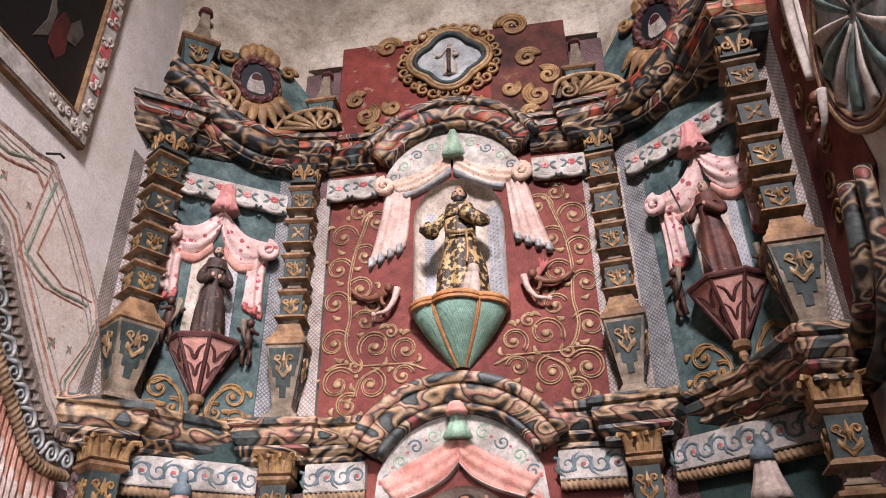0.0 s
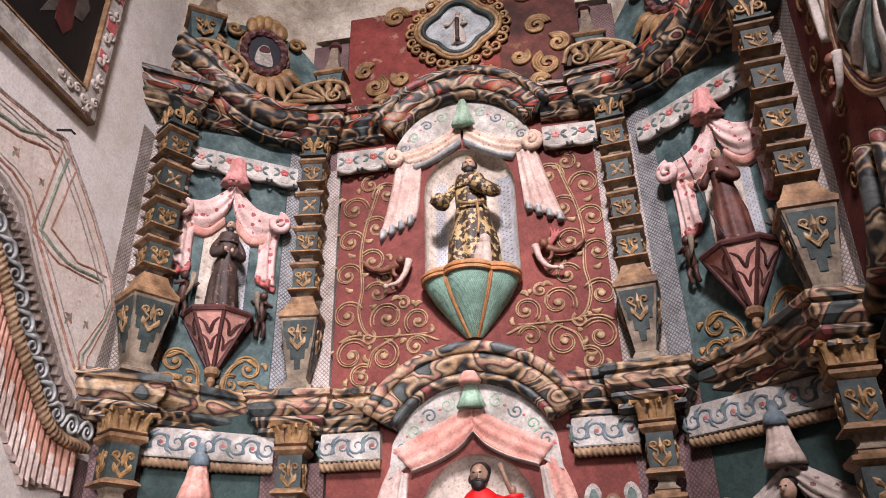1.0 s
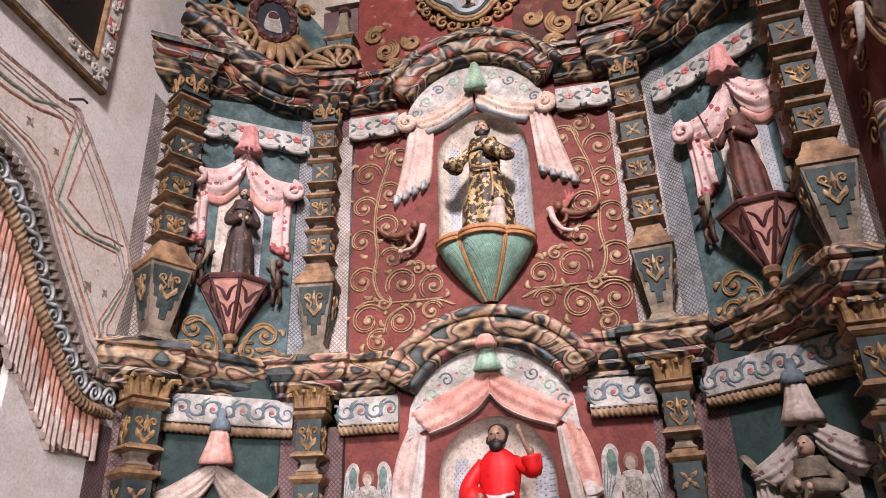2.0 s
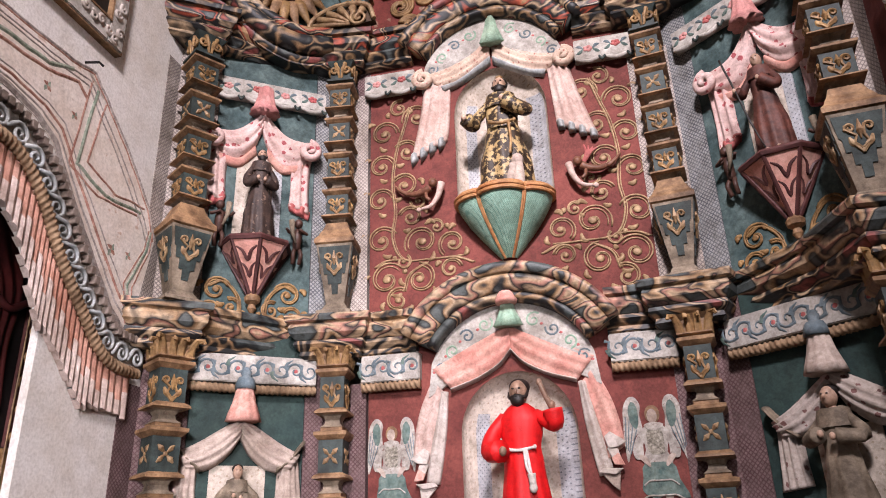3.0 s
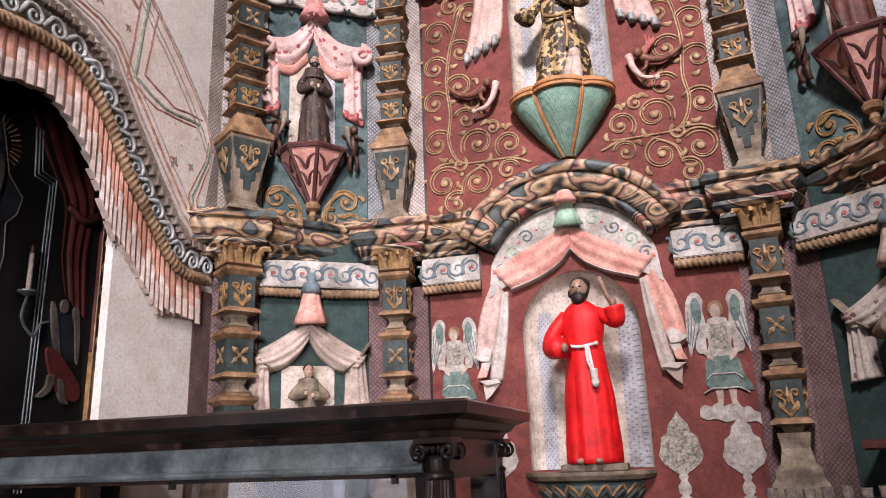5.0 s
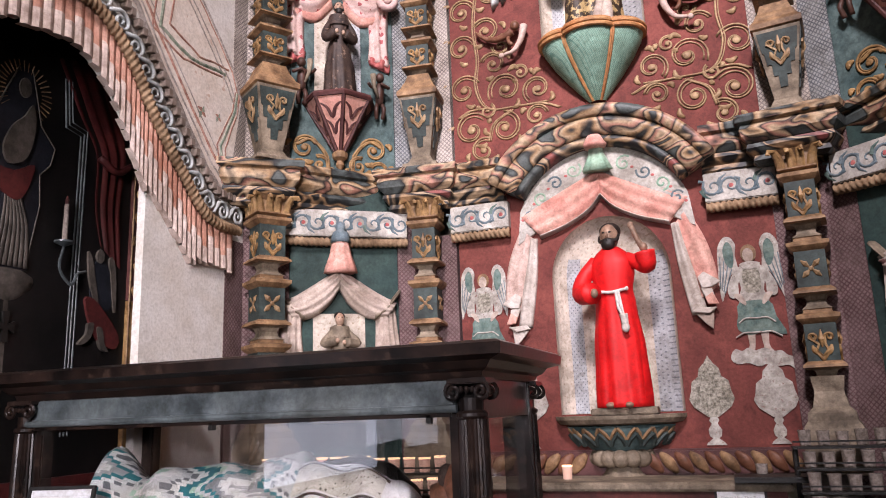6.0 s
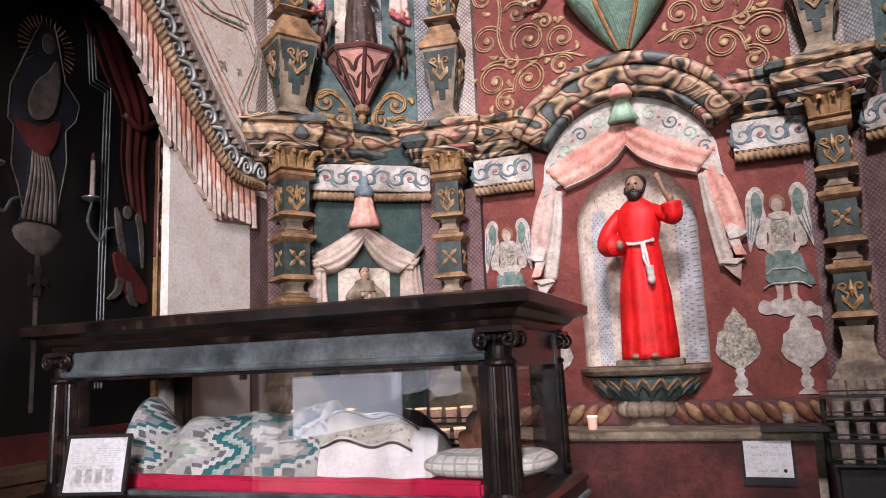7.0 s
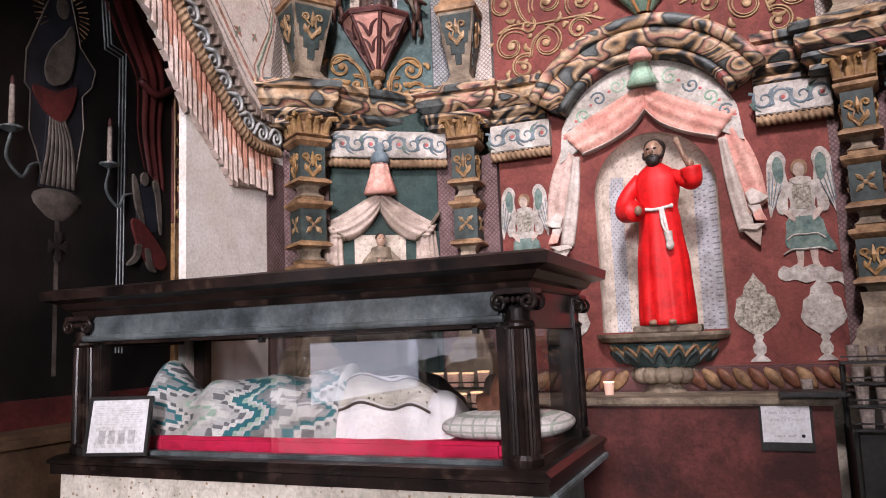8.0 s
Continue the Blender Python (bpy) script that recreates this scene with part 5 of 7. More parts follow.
def mural_angel(x, z, s):
    a = thing("mural_angel", "faded white winged figure painted on red plaster", "mural", "mural figures", m=pose_at(CENTRE, x, -0.006, z, 0, False, s))
    for k in (-1, 1):
        wing_o = [(k * 0.075, 0.22), (k * 0.085, 0.33), (k * 0.075, 0.40), (k * 0.105, 0.455), (k * 0.15, 0.455), (k * 0.19, 0.39), (k * 0.20, 0.28), (k * 0.205, 0.14), (k * 0.195, 0.02), (k * 0.165, 0.10), (k * 0.12, 0.20)]
        wing = part("wing", plate(soft(wing_o), -0.004, 0.006), PAINT_WHITE, a)
        part("wing_shade", plate(soft([(k * 0.095, 0.30), (k * 0.10, 0.39), (k * 0.13, 0.425), (k * 0.16, 0.37), (k * 0.15, 0.28), (k * 0.115, 0.24)]), -0.0075, 0.004), PAINT_GREEN, wing)
        for f in range(4):
            part("feather_line", tube([(k * (0.115 + 0.022 * f), -0.006, 0.235 + 0.03 * f), (k * (0.145 + 0.016 * f), -0.006, 0.15 + 0.01 * f), (k * (0.172 + 0.008 * f), -0.006, 0.075 + 0.012 * f)], 0.0035, 4), BLUEGREY, wing)
    part("hair", plate(soft([(0.05 * math.cos(t), 0.335 + 0.06 * math.sin(t)) for t in (math.tau * i / 14 for i in range(14))]), -0.0035, 0.006), OCHRE, a)
    part("head", plate(soft([(-0.004 + 0.034 * math.cos(t), 0.322 + 0.048 * math.sin(t)) for t in (math.tau * i / 14 for i in range(14))]), -0.006, 0.006), BUFF, a)
    part("bodice", plate(soft([(-0.055, 0.265), (0.055, 0.265), (0.085, 0.17), (0.07, 0.08), (0.09, 0.0), (-0.09, 0.0), (-0.07, 0.10), (-0.08, 0.18)]), -0.003, 0.006), PAINT_WHITE, a)
    part("bodice_panel", plate(soft([(-0.045, 0.225), (0.045, 0.225), (0.055, 0.12), (0.04, 0.07), (-0.04, 0.07), (-0.055, 0.13)]), -0.006, 0.004), PAINT_GREY, a)
    part("collar", plate(soft([(-0.065, 0.262), (0.0, 0.28), (0.065, 0.262), (0.03, 0.228), (-0.03, 0.228)]), -0.009, 0.003), PAINT_WHITE, a)
    part("skirt", plate(soft([(-0.09, 0.005), (0.09, 0.005), (0.125, -0.10), (0.175, -0.22), (0.05, -0.19), (-0.04, -0.215), (-0.12, -0.17), (-0.11, -0.08)]), -0.004, 0.006), PAINT_GREEN, a)
    for z0, w0 in ((-0.095, 0.115), (-0.19, 0.145)):
        part("hem", tube(bent([(w0 * u, -0.008, z0 - 0.03 * abs(u) + 0.014 * math.cos(9 * u)) for u in (-0.95, -0.6, -0.2, 0.2, 0.6, 1.0)], 4), 0.006, 5), PAINT_WHITE, a)
    for k in (-1, 1):
        part("leg", plate(soft([(k * 0.02, -0.18), (k * 0.065, -0.18), (k * 0.06, -0.28), (k * 0.085, -0.33), (k * 0.04, -0.33), (k * 0.025, -0.28)]), -0.002, 0.006), BUFF, a)
        part("sleeve", plate(soft([(k * 0.06, 0.25), (k * 0.12, 0.19), (k * 0.155, 0.10), (k * 0.14, 0.04), (k * 0.09, 0.05), (k * 0.085, 0.13), (k * 0.065, 0.18)]), -0.006, 0.004), PAINT_WHITE, a)
        part("arm", plate(soft([(k * 0.12, 0.06), (k * 0.105, 0.03), (k * 0.06, -0.015), (k * 0.05, 0.005), (k * 0.08, 0.06)]), -0.008, 0.004), BUFF, a)
    part("cloud", plate(soft([(-0.18, -0.335), (-0.15, -0.30), (-0.11, -0.315), (-0.07, -0.295), (-0.03, -0.315), (0.03, -0.30), (0.08, -0.325), (0.13, -0.325), (0.16, -0.355), (0.21, -0.375), (0.235, -0.43), (0.20, -0.45), (0.16, -0.42), (0.10, -0.425), (0.04, -0.405), (-0.02, -0.42), (-0.08, -0.395), (-0.14, -0.40), (-0.18, -0.375)]), -0.003, 0.006), PAINT_WHITE, a)


def mural_vase(x, z, s, mt):
    v = thing("mural_vase", "grey vase of flowers painted on red plaster", "mural", "mural vases", m=pose_at(CENTRE, x, -0.006, z, 0, False, s))
    rim = [(0.0, 0.55), (0.03, 0.50), (0.06, 0.47), (0.07, 0.42), (0.11, 0.39), (0.12, 0.33), (0.135, 0.28), (0.11, 0.23), (0.07, 0.20), (0.03, 0.17)]
    part("bouquet", plate(rim + [(-a, b) for a, b in rim[::-1]], -0.004, 0.006), mt, v)
    foot = [(0.02, 0.17), (0.03, 0.15), (0.018, 0.13), (0.04, 0.09), (0.035, 0.055), (0.018, 0.04), (0.05, 0.015), (0.06, 0.0)]
    part("vase", plate(foot + [(-a, b) for a, b in foot[::-1]], -0.004, 0.006), PAINT_WHITE, v)


mural_angel(0.82, 2.10, 0.87)
mural_angel(-0.81, 2.12, 0.78)
mural_vase(0.53, 1.305, 0.92, PAINT_GREY)
mural_vase(0.87, 1.305, 0.86, PAINT_WHITE)
mural_vase(-0.55, 1.305, 0.92, PAINT_WHITE)

dado = thing("dado_band", "carved dado band of slanting brown leaves above the altar", "moulding", m=CENTRE)
part("band", box(-1.0, 1.0, -0.05, 0, 1.145, 1.29, bevel=0.012), MAROON, dado)
for k in range(24):
    x = -0.98 + 0.082 * k
    if abs(x) < 0.16:
        continue
    s = 1 if x > 0 else -1
    smooth(part("leaf", tube(bent([(x - s * 0.035, -0.05, 1.27), (x + s * 0.01, -0.062, 1.22), (x + s * 0.055, -0.052, 1.16)], 4), 0.034, 8, None, lambda t: 0.35 + 0.75 * math.sin(math.pi * t), squash=0.5), OCHRE if k % 2 else BROWNWOOD, dado))

# ---- crowning ornaments above the upper cornice ----
med = thing("medallion_frame", "gilded quatrefoil frame with curling leaves around a dark relief", "frame", m=pose_at(CENTRE, 0.0, 0, 6.30))
def quatre(r, e):
    return [((r + e * abs(math.cos(2 * a)) ** 1.5) * math.cos(a) * 1.05, -0.05, (r + e * abs(math.cos(2 * a)) ** 1.5) * math.sin(a)) for a in (math.tau * i / 72 for i in range(73))]
for r, w, mt in ((0.225, 0.022, PANEL), (0.26, 0.02, PALE_GOLD), (0.29, 0.018, GOLD)):
    smooth(part("moulding", tube(quatre(r, 0.06), w, 8), mt, med))
part("ground", plate([(p[0], p[2]) for p in quatre(0.22, 0.06)[:-1]], -0.03, 0.0), PALE_BLUE, med)
for k in range(26):
    a = math.tau * k / 26
    smooth(part("leaf_scroll", tube([(0.385 * math.cos(a) * 1.05 + p[0], -0.03, 0.38 * math.sin(a) + p[2]) for p in spiral(0, 0, 0.06 + 0.012 * math.sin(5 * k), 1.3, a + math.pi, 1 if k % 2 else -1, 0, 16)], 0.014, 6, None, lambda t: 1.3 - 0.6 * t), GOLD, med))
figure("relief_figure", pose_at(CENTRE, 0.0, -0.03, 6.12), 0.36, (WHITE_CLOTH, SKIN, BROWNROBE, PANEL), "small worn robed relief inside a gilded frame", ROBE,
       [([(-0.12, 0, 0.78), (-0.22, -0.04, 0.62), (-0.3, -0.05, 0.62)], 0.05, 0), ([(0.12, 0, 0.78), (0.2, -0.04, 0.62), (0.1, -0.1, 0.55)], 0.05, 0), ([(0.0, -0.12, 0.7), (0.0, -0.14, 0.4), (0, -0.14, 0.05)], 0.06, 2)], beard=False)
for x, z, r, st, h in ((-0.55, 6.55, 0.13, 0.0, 1), (0.56, 6.62, 0.16, 3.1, -1), (-0.72, 5.80, 0.12, 1.2, -1), (0.72, 5.80, 0.13, 1.9, 1), (-0.5, 5.86, 0.09, 2.4, 1), (0.5, 5.9, 0.09, 0.7, -1), (-0.82, 5.98, 0.10, 0.6, 1), (0.82, 6.0, 0.11, 2.2, -1), (-0.30, 5.78, 0.08, 1.0, -1), (0.30, 5.78, 0.08, 2.0, 1), (0.66, 6.22, 0.12, 0.2, 1), (-0.64, 5.62, 0.09, 2.9, -1), (0.64, 5.62, 0.09, 0.2, 1)):
    v = thing("gilded_scroll", "large gilded scroll on worn red plaster", "ornament", "gilded scrolls", m=CENTRE)
    for q in (1.0, 0.8, 0.6):
        smooth(part("volute", tube(spiral(x, z, r * q, 1.5, st, h, -0.012, 34), 0.014, 6, None, lambda t: 1.2 - 0.5 * t), GOLD, v))


def shell_volute(m, w):
    v = thing("shell_volute", "gilded half shell scroll standing on the cornice", "ornament", "shell scrolls", m=m)
    rim = bent([(-w, -0.05, 0.0), (-w * 0.7, -0.06, 0.16), (0.0, -0.06, 0.24), (w * 0.75, -0.06, 0.20), (w * 0.95, -0.05, 0.06)], 6)
    part("rim", tube(rim, 0.02, 8), PALE_GOLD, v)
    part("back", plate([(p.x, p.z) for p in rim], -0.03, 0.03), BROWNSTONE, v)
    for k in range(6):
        t = 0.15 + 0.12 * k
        q = rim[int(t * (len(rim) - 1))]
        smooth(part("lobe", tube([(w * 0.35, -0.04, 0.05), ((w * 0.35 + q.x) / 2, -0.06, q.z / 2 + 0.02), (q.x * 0.86, -0.05, q.z * 0.86)], 0.028, 8, None, lambda t: 0.35 + 0.85 * t), PALE_GOLD, v))
    smooth(part("coil", tube(spiral(w * 0.55, 0.08, 0.075, 1.6, 2.0, 1, -0.07, 26), 0.014, 6), PALE_GOLD, v))


shell_volute(LEFT @ Matrix.Translation((-0.36, -0.10, 5.72)) @ Matrix.Rotation(radians(28), 4, "Y"), 0.26)
shell_volute(Matrix.Translation((-1.24, 4.68, 5.5)), 0.30)
shell_volute(pose_at(Matrix.Translation((1.04, 4.66, 5.5)), 0, 0, 0, 0, True), 0.30)


def sunburst(fr, x, z):
    s = thing("sunburst_medallion", "oval relief in a red rope frame with gilded petals", "ornament", "sunburst medallions", m=pose_at(fr, x, -0.02, z, 0, False, 1.25))
    part("backing", plate([(-0.46, -0.40), (-0.1, -0.58), (0.12, -0.58), (0.46, -0.36), (0.38, 0.02), (0.24, 0.16), (0.0, 0.24), (-0.26, 0.20), (-0.42, 0.04)], 0.0, 0.04), TEAL, s)
    part("picture", plate([(0.115 * math.cos(t), 0.15 * math.sin(t)) for t in (math.tau * i / 28 for i in range(28))], -0.03, 0.0), MURK_BLUE, s)
    part("painted_shape", plate(soft([(-0.05, -0.10), (0.06, -0.10), (0.045, 0.0), (0.02, 0.06), (-0.02, 0.06), (-0.05, 0.0)]), -0.034, 0.0), PAINT_WHITE, s)
    part("painted_shape", plate(soft([(-0.035, 0.0), (0.035, 0.01), (0.02, 0.05), (-0.02, 0.05)]), -0.038, 0.0), MURK_RED, s)
    part("rope_frame", tube([(0.135 * math.cos(t), -0.03, 0.17 * math.sin(t)) for t in (math.tau * i / 48 for i in range(49))], 0.028, 8, None, None, 90), MAROON, s, "dark red rope frame")
    part("outer_rim", tube([(0.165 * math.cos(t), -0.015, 0.205 * math.sin(t)) for t in (math.tau * i / 48 for i in range(49))], 0.014, 7), OCHRE, s)
    for k in range(9):
        a = math.pi * 1.5 + (k - 4) * 0.24
        L = 0.26 + 0.07 * math.cos((k - 4) * 0.5)
        smooth(part("petal", tube(bent([(0.16 * math.cos(a), -0.02, 0.2 * math.sin(a)), (0.22 * math.cos(a), -0.06, 0.28 * math.sin(a)), ((0.16 + L * 0.8) * math.cos(a), -0.05, (0.2 + L * 0.8) * math.sin(a))], 4), 0.034, 8, None, lambda t: 0.3 + 1.0 * math.sin(math.pi * min(t + 0.12, 0.97)), squash=0.5), OCHRE if k % 2 else GOLD, s))
    for k in range(5):
        a = math.pi / 2 + (k - 2) * 0.36
        smooth(part("crest_lobe", ball(bmesh.new(), 0.15 * math.cos(a), -0.03, 0.19 * math.sin(a) + 0.07, 0.045, 0.03, 0.07, 10), GOLD, s))
    for k in (-1, 1):
        smooth(part("side_scroll", tube(spiral(k * 0.21, 0.14, 0.055, 1.4, 0, k, -0.03, 20), 0.017, 6), GOLD, s))


sunburst(LEFT, 0.05, 6.08)
sunburst(RIGHT, 0.05, 6.02)


def finial(m, s=1.0):
    f = thing("finial", "green and ochre tapered finial on the cornice", "finial", "finials", m=m @ Matrix.Diagonal((s, s, s, 1)))
    part("pedestal", pier([(0.06, 0.0), (0.075, 0.05), (0.11, 0.26)]), TEAL, f)
    part("cap", pier([(0.115, 0.26), (0.135, 0.275), (0.13, 0.30), (0.09, 0.33)]), OCHRE, f)
    part("obelisk", pier([(0.075, 0.33), (0.045, 0.45), (0.03, 0.62)]), STONE, f)
    part("knob", turned([(0.03, 0.62), (0.055, 0.64), (0.05, 0.67), (0.02, 0.70)], 14), MAROON, f)
    part("ornament", lyre(bmesh.new(), 0, -0.105, 0.16, 0.07, 0.08), GOLD, f)


finial(Matrix.Translation((-1.16, 4.80, 5.62)))
finial(Matrix.Translation((0.98, 4.80, 5.62)))
finial(LEFT @ Matrix.Translation((-0.45, -0.05, 5.9)), 1.15)
for fr, sx in ((LEFT, -1), (RIGHT, 1)):
    pd = thing("broken_pediment", "dark painted marble pediment sweeping up with a gilded scroll", "cornice", "broken pediments", m=fr)
    line = bent([(-sx * 0.42, 0, 5.40), (-sx * 0.15, 0, 5.36), (sx * 0.12, 0, 5.46), (sx * 0.35, 0, 5.66), (sx * 0.62, 0, 5.80)], 6)
    for nm, mt, r, dz, dy in (("swelling", MARBLE_DARK, 0.085, 0.0, -0.16), ("fillet", MARBLE_FIRE, 0.05, 0.09, -0.20), ("lower_fillet", MARBLE_DARK, 0.05, -0.10, -0.10)):
        smooth(part(nm, tube([(p.x, dy, p.z + dz) for p in line], r, 10), mt, pd))
    part("web", plate([(p.x, p.z + 0.08) for p in line] + [(p.x, p.z - 0.16) for p in line[::-1]], -0.12, 0.02), MARBLE_DARK, pd)
    smooth(part("curb", tube([(p.x, -0.14, p.z + 0.17) for p in line], 0.022, 8), GOLD, pd))
    for q in (1.0, 0.75, 0.5):
        smooth(part("scroll", tube(spiral(sx * 0.40, 5.95, 0.14 * q, 1.4, 0.5, -sx, -0.12, 30), 0.02, 7), OCHRE, pd))

# ---- south side wall with the side altar's arched opening ----
def side_profile(line):
    return bent([(0, y, z) for y, z in line], 8)


ARCH = [(3.29, 0.0), (3.29, 2.84), (3.22, 3.02), (3.02, 3.28), (2.82, 3.42), (2.5, 3.50), (2.2, 3.52), (1.9, 3.46), (1.6, 3.2), (1.35, 2.8), (1.29, 2.4), (1.29, 0.0)]
sw = thing("wall_south", "whitewashed side wall with an arched opening to a side altar", "wall", kind="structure")
bm = bmesh.new()
for y0, y1, z0, z1 in ((3.29, 4.3, 0, 8.6), (-1.2, 1.29, 0, 8.6)):
    box(-2.35, XL, y0, y1, z0, z1, bm)
part("plaster_pier", bm, WHITE, sw)
bm = bmesh.new()
for (ya, za), (yb, zb) in zip(ARCH[1:-1], ARCH[2:-1]):
    v = [bm.verts.new(p) for p in ((XL, ya, za), (XL, yb, zb), (XL, yb, 8.6), (XL, ya, 8.6), (-2.35, ya, za), (-2.35, yb, zb))]
    bm.faces.new(v[:4])
    bm.faces.new((v[0], v[1], v[5], v[4]))
part("arch_plaster", bm, WHITE, sw)
# Recess walls are near black: their shade is put into the colour.
part("recess", box(-2.95, -2.77, 0.9, 4.0, 0, 4.2), MURK, sw, "back of the side altar recess, its shade painted near black")
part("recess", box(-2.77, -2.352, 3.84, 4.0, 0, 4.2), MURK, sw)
# Added bars round the reflection lamp; the wall has no opening here.
lamp_rim = tagged(thing("reflection_lamp_surround", "unseen surround added round the lamp that reflects in the case glass", "window"), kind="structure")
for b in ((-2.298, -2.24, -0.80, -0.71, 1.02, 1.60), (-2.298, -2.24, 1.01, 1.10, 1.02, 1.60), (-2.298, -2.24, -0.71, 1.01, 1.02, 1.10), (-2.298, -2.24, -0.71, 1.01, 1.52, 1.60)):
    part("lamp_frame", box(*b, bevel=0.004), STONE, lamp_rim)
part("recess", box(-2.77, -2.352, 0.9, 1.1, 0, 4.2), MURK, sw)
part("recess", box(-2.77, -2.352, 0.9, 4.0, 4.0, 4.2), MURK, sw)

SIDEM = Matrix.Translation((XL, 0, 0)) @ Matrix.Rotation(math.pi / 2, 4, "Z")  # local x runs along +y, local -y into the chapel


def along(line, off, n=60):
    """A line (x, z) moved sideways, as points."""
    p = bent([(x, 0, z) for x, z in line], 10)
    out = []
    for i, q in enumerate(p):
        d = (p[min(i + 1, len(p) - 1)] - p[max(i - 1, 0)]).normalized()
        out.append((q.x - d.z * off, q.z + d.x * off))
    return out


ROPE_LINE = [(4.06, 2.71), (3.83, 2.72), (3.69, 2.78), (3.56, 2.90), (3.40, 3.06), (3.25, 3.23), (3.13, 3.40), (2.99, 3.54), (2.84, 3.625), (2.65, 3.64), (2.46, 3.62), (2.2, 3.56), (1.8, 3.4), (1.4, 3.1), (1.1, 2.7)]
ROPE_LINE = ROPE_LINE[::-1]
val = thing("arch_valance", "salmon and white modelled valance with pleated fringe round an arch", "curtain", m=SIDEM)
r0 = along(ROPE_LINE, 0.0)
n = len(r0)
fine = []
for (xa, za), (xb, zb) in zip(r0, r0[1:]):
    steps = max(1, round(math.dist((xa, za), (xb, zb)) / 0.007))
    fine += [(xa + (xb - xa) * i / steps, za + (zb - za) * i / steps) for i in range(steps)]
fine = [p for p in fine if p[0] > 2.2]
smooth(part("rope", tube([(x, -0.05, z) for x, z in fine], 0.030, 12, None, None, 190), ROPE, val, "twisted ochre rope"))
rng = random.Random(5)
run, strip = 0.0, []
for a, b in zip(fine, fine[1:]):
    strip.append(a)
    run += math.dist(a, b)
    if run < 0.056:
        continue
    (xa, za), (xb, zb) = strip[0], b
    slope = abs(zb - za) / max(abs(xb - xa), 0.02)
    drop = 0.265 * min(math.hypot(1.0, slope), 1.65) + rng.uniform(-0.012, 0.012)
    cut = (0.40, 0.53, 0.66)[len(val.children) // 2 % 3] + rng.uniform(-0.04, 0.04)
    for nm, mt, f0, f1, out in (("valance_pleat", SALMON, 0.0, cut + 0.03, 0.010), ("fringe_pleat", PALE_FRINGE, cut, 1.0, 0.014)):
        rows = []
        for f in (f0, (f0 + f1) / 2, f1):
            rows.append([(xa + (xb - xa) * u, -0.016 - out * (0.45 + math.sin(math.pi * u)) - 0.008 * f, za + (zb - za) * u - drop * f) for u in (0.0, 0.2, 0.5, 0.8, 1.0)])
        bm, _ = quads(rows)
        quads([[(x, 0.0, z) for x, y, z in rows[2]], rows[2]], bm)
        quads([rows[0], [(x, 0.0, z) for x, y, z in rows[0]]], bm)
        part(nm, bm, mt, val)
    run, strip = 0.0, []
bm, _ = quads([[(x, -0.008, z) for x, z in fine], [(x, -0.008, z - 0.20) for x, z in fine]])
part("valance_cloth", bm, SALMON, val)

scr = thing("scroll_band", "pale blue running scroll band with brown dentils round an arch", "moulding", m=SIDEM)
up1, up2 = along(ROPE_LINE, 0.10), along(ROPE_LINE, 0.205)
base_a, base_b = along(ROPE_LINE, 0.02), along(ROPE_LINE, 0.25)
bm, _ = quads([[(x, -0.01, z) for x, z in base_a], [(x, -0.012, z) for x, z in base_b]])
part("ground", bm, FRIEZE, scr)
k = 0
acc = 0.0
for i in range(1, n):
    acc += math.dist(up1[i], up1[i - 1])
    if acc > 0.13 and up1[i][0] > 2.3:
        acc = 0.0
        dx, dz = up1[min(i + 1, n - 1)][0] - up1[i - 1][0], up1[min(i + 1, n - 1)][1] - up1[i - 1][1]
        a = math.atan2(dz, dx)
        pts = [(up1[i][0] - 0.09 * math.cos(a) + 0.03 * math.sin(a), -0.03, up1[i][1] - 0.09 * math.sin(a) - 0.03 * math.cos(a))]
        pts += spiral(up1[i][0], up1[i][1], 0.06, 1.5, a + math.pi * 0.75, -1, -0.03, 22)
        smooth(part("wave_scroll", tube(pts, 0.0105, 7, None, lambda t: 1.2 - 0.5 * t), PALE_BLUE, scr))
acc = 0.0
for i in range(1, n):
    x, z = up2[i]
    steps = max(1, round(math.dist(up2[i], up2[i - 1]) / 0.022))
    acc += math.dist(up2[i], up2[i - 1])
    if acc > 0.045 and x > 2.3:
        acc = 0.0
        bmx = box(x - 0.018, x + 0.018, -0.055, 0.0, z - 0.024, z + 0.024, bevel=0.003)
        part("dentil", bmx, DENTIL, scr)

# painted curtain border above the band
bor = thing("mural_curtain", "faded pink and green painted curtain border on white plaster", "mural", m=SIDEM)
INNER = [(2.1, 3.93), (2.78, 3.93), (3.00, 3.88), (3.14, 3.80), (3.35, 3.52), (3.57, 3.26), (3.78, 3.02), (3.98, 2.89)]
OUTER = [(2.1, 4.36), (2.79, 4.37), (3.17, 4.39), (3.36, 4.43), (3.46, 4.35), (3.75, 4.11), (4.02, 3.83), (4.12, 3.62)]
MURAL = mottled("faded_mural_ground", (0.70, 0.61, 0.53), (0.82, 0.76, 0.70), 5, 0.85, 0.25, 0.85, wear=(0.60, 0.45, 0.36), wear_at=0.62, dirt=0.3)
MURAL_RED = mottled("faded_red_line", (0.34, 0.14, 0.10), (0.58, 0.36, 0.28), 30, 0.8, 0.1, 0.7)
MURAL_GREEN = mottled("faded_green_line", (0.18, 0.27, 0.20), (0.44, 0.47, 0.38), 30, 0.8, 0.1, 0.7)
MURAL_GREY = mottled("faded_grey_line", (0.28, 0.24, 0.22), (0.50, 0.45, 0.41), 30, 0.8, 0.1, 0.7)
bm, _ = quads([[(x, -0.005, z) for x, z in INNER], [(x, -0.005, z) for x, z in OUTER]])
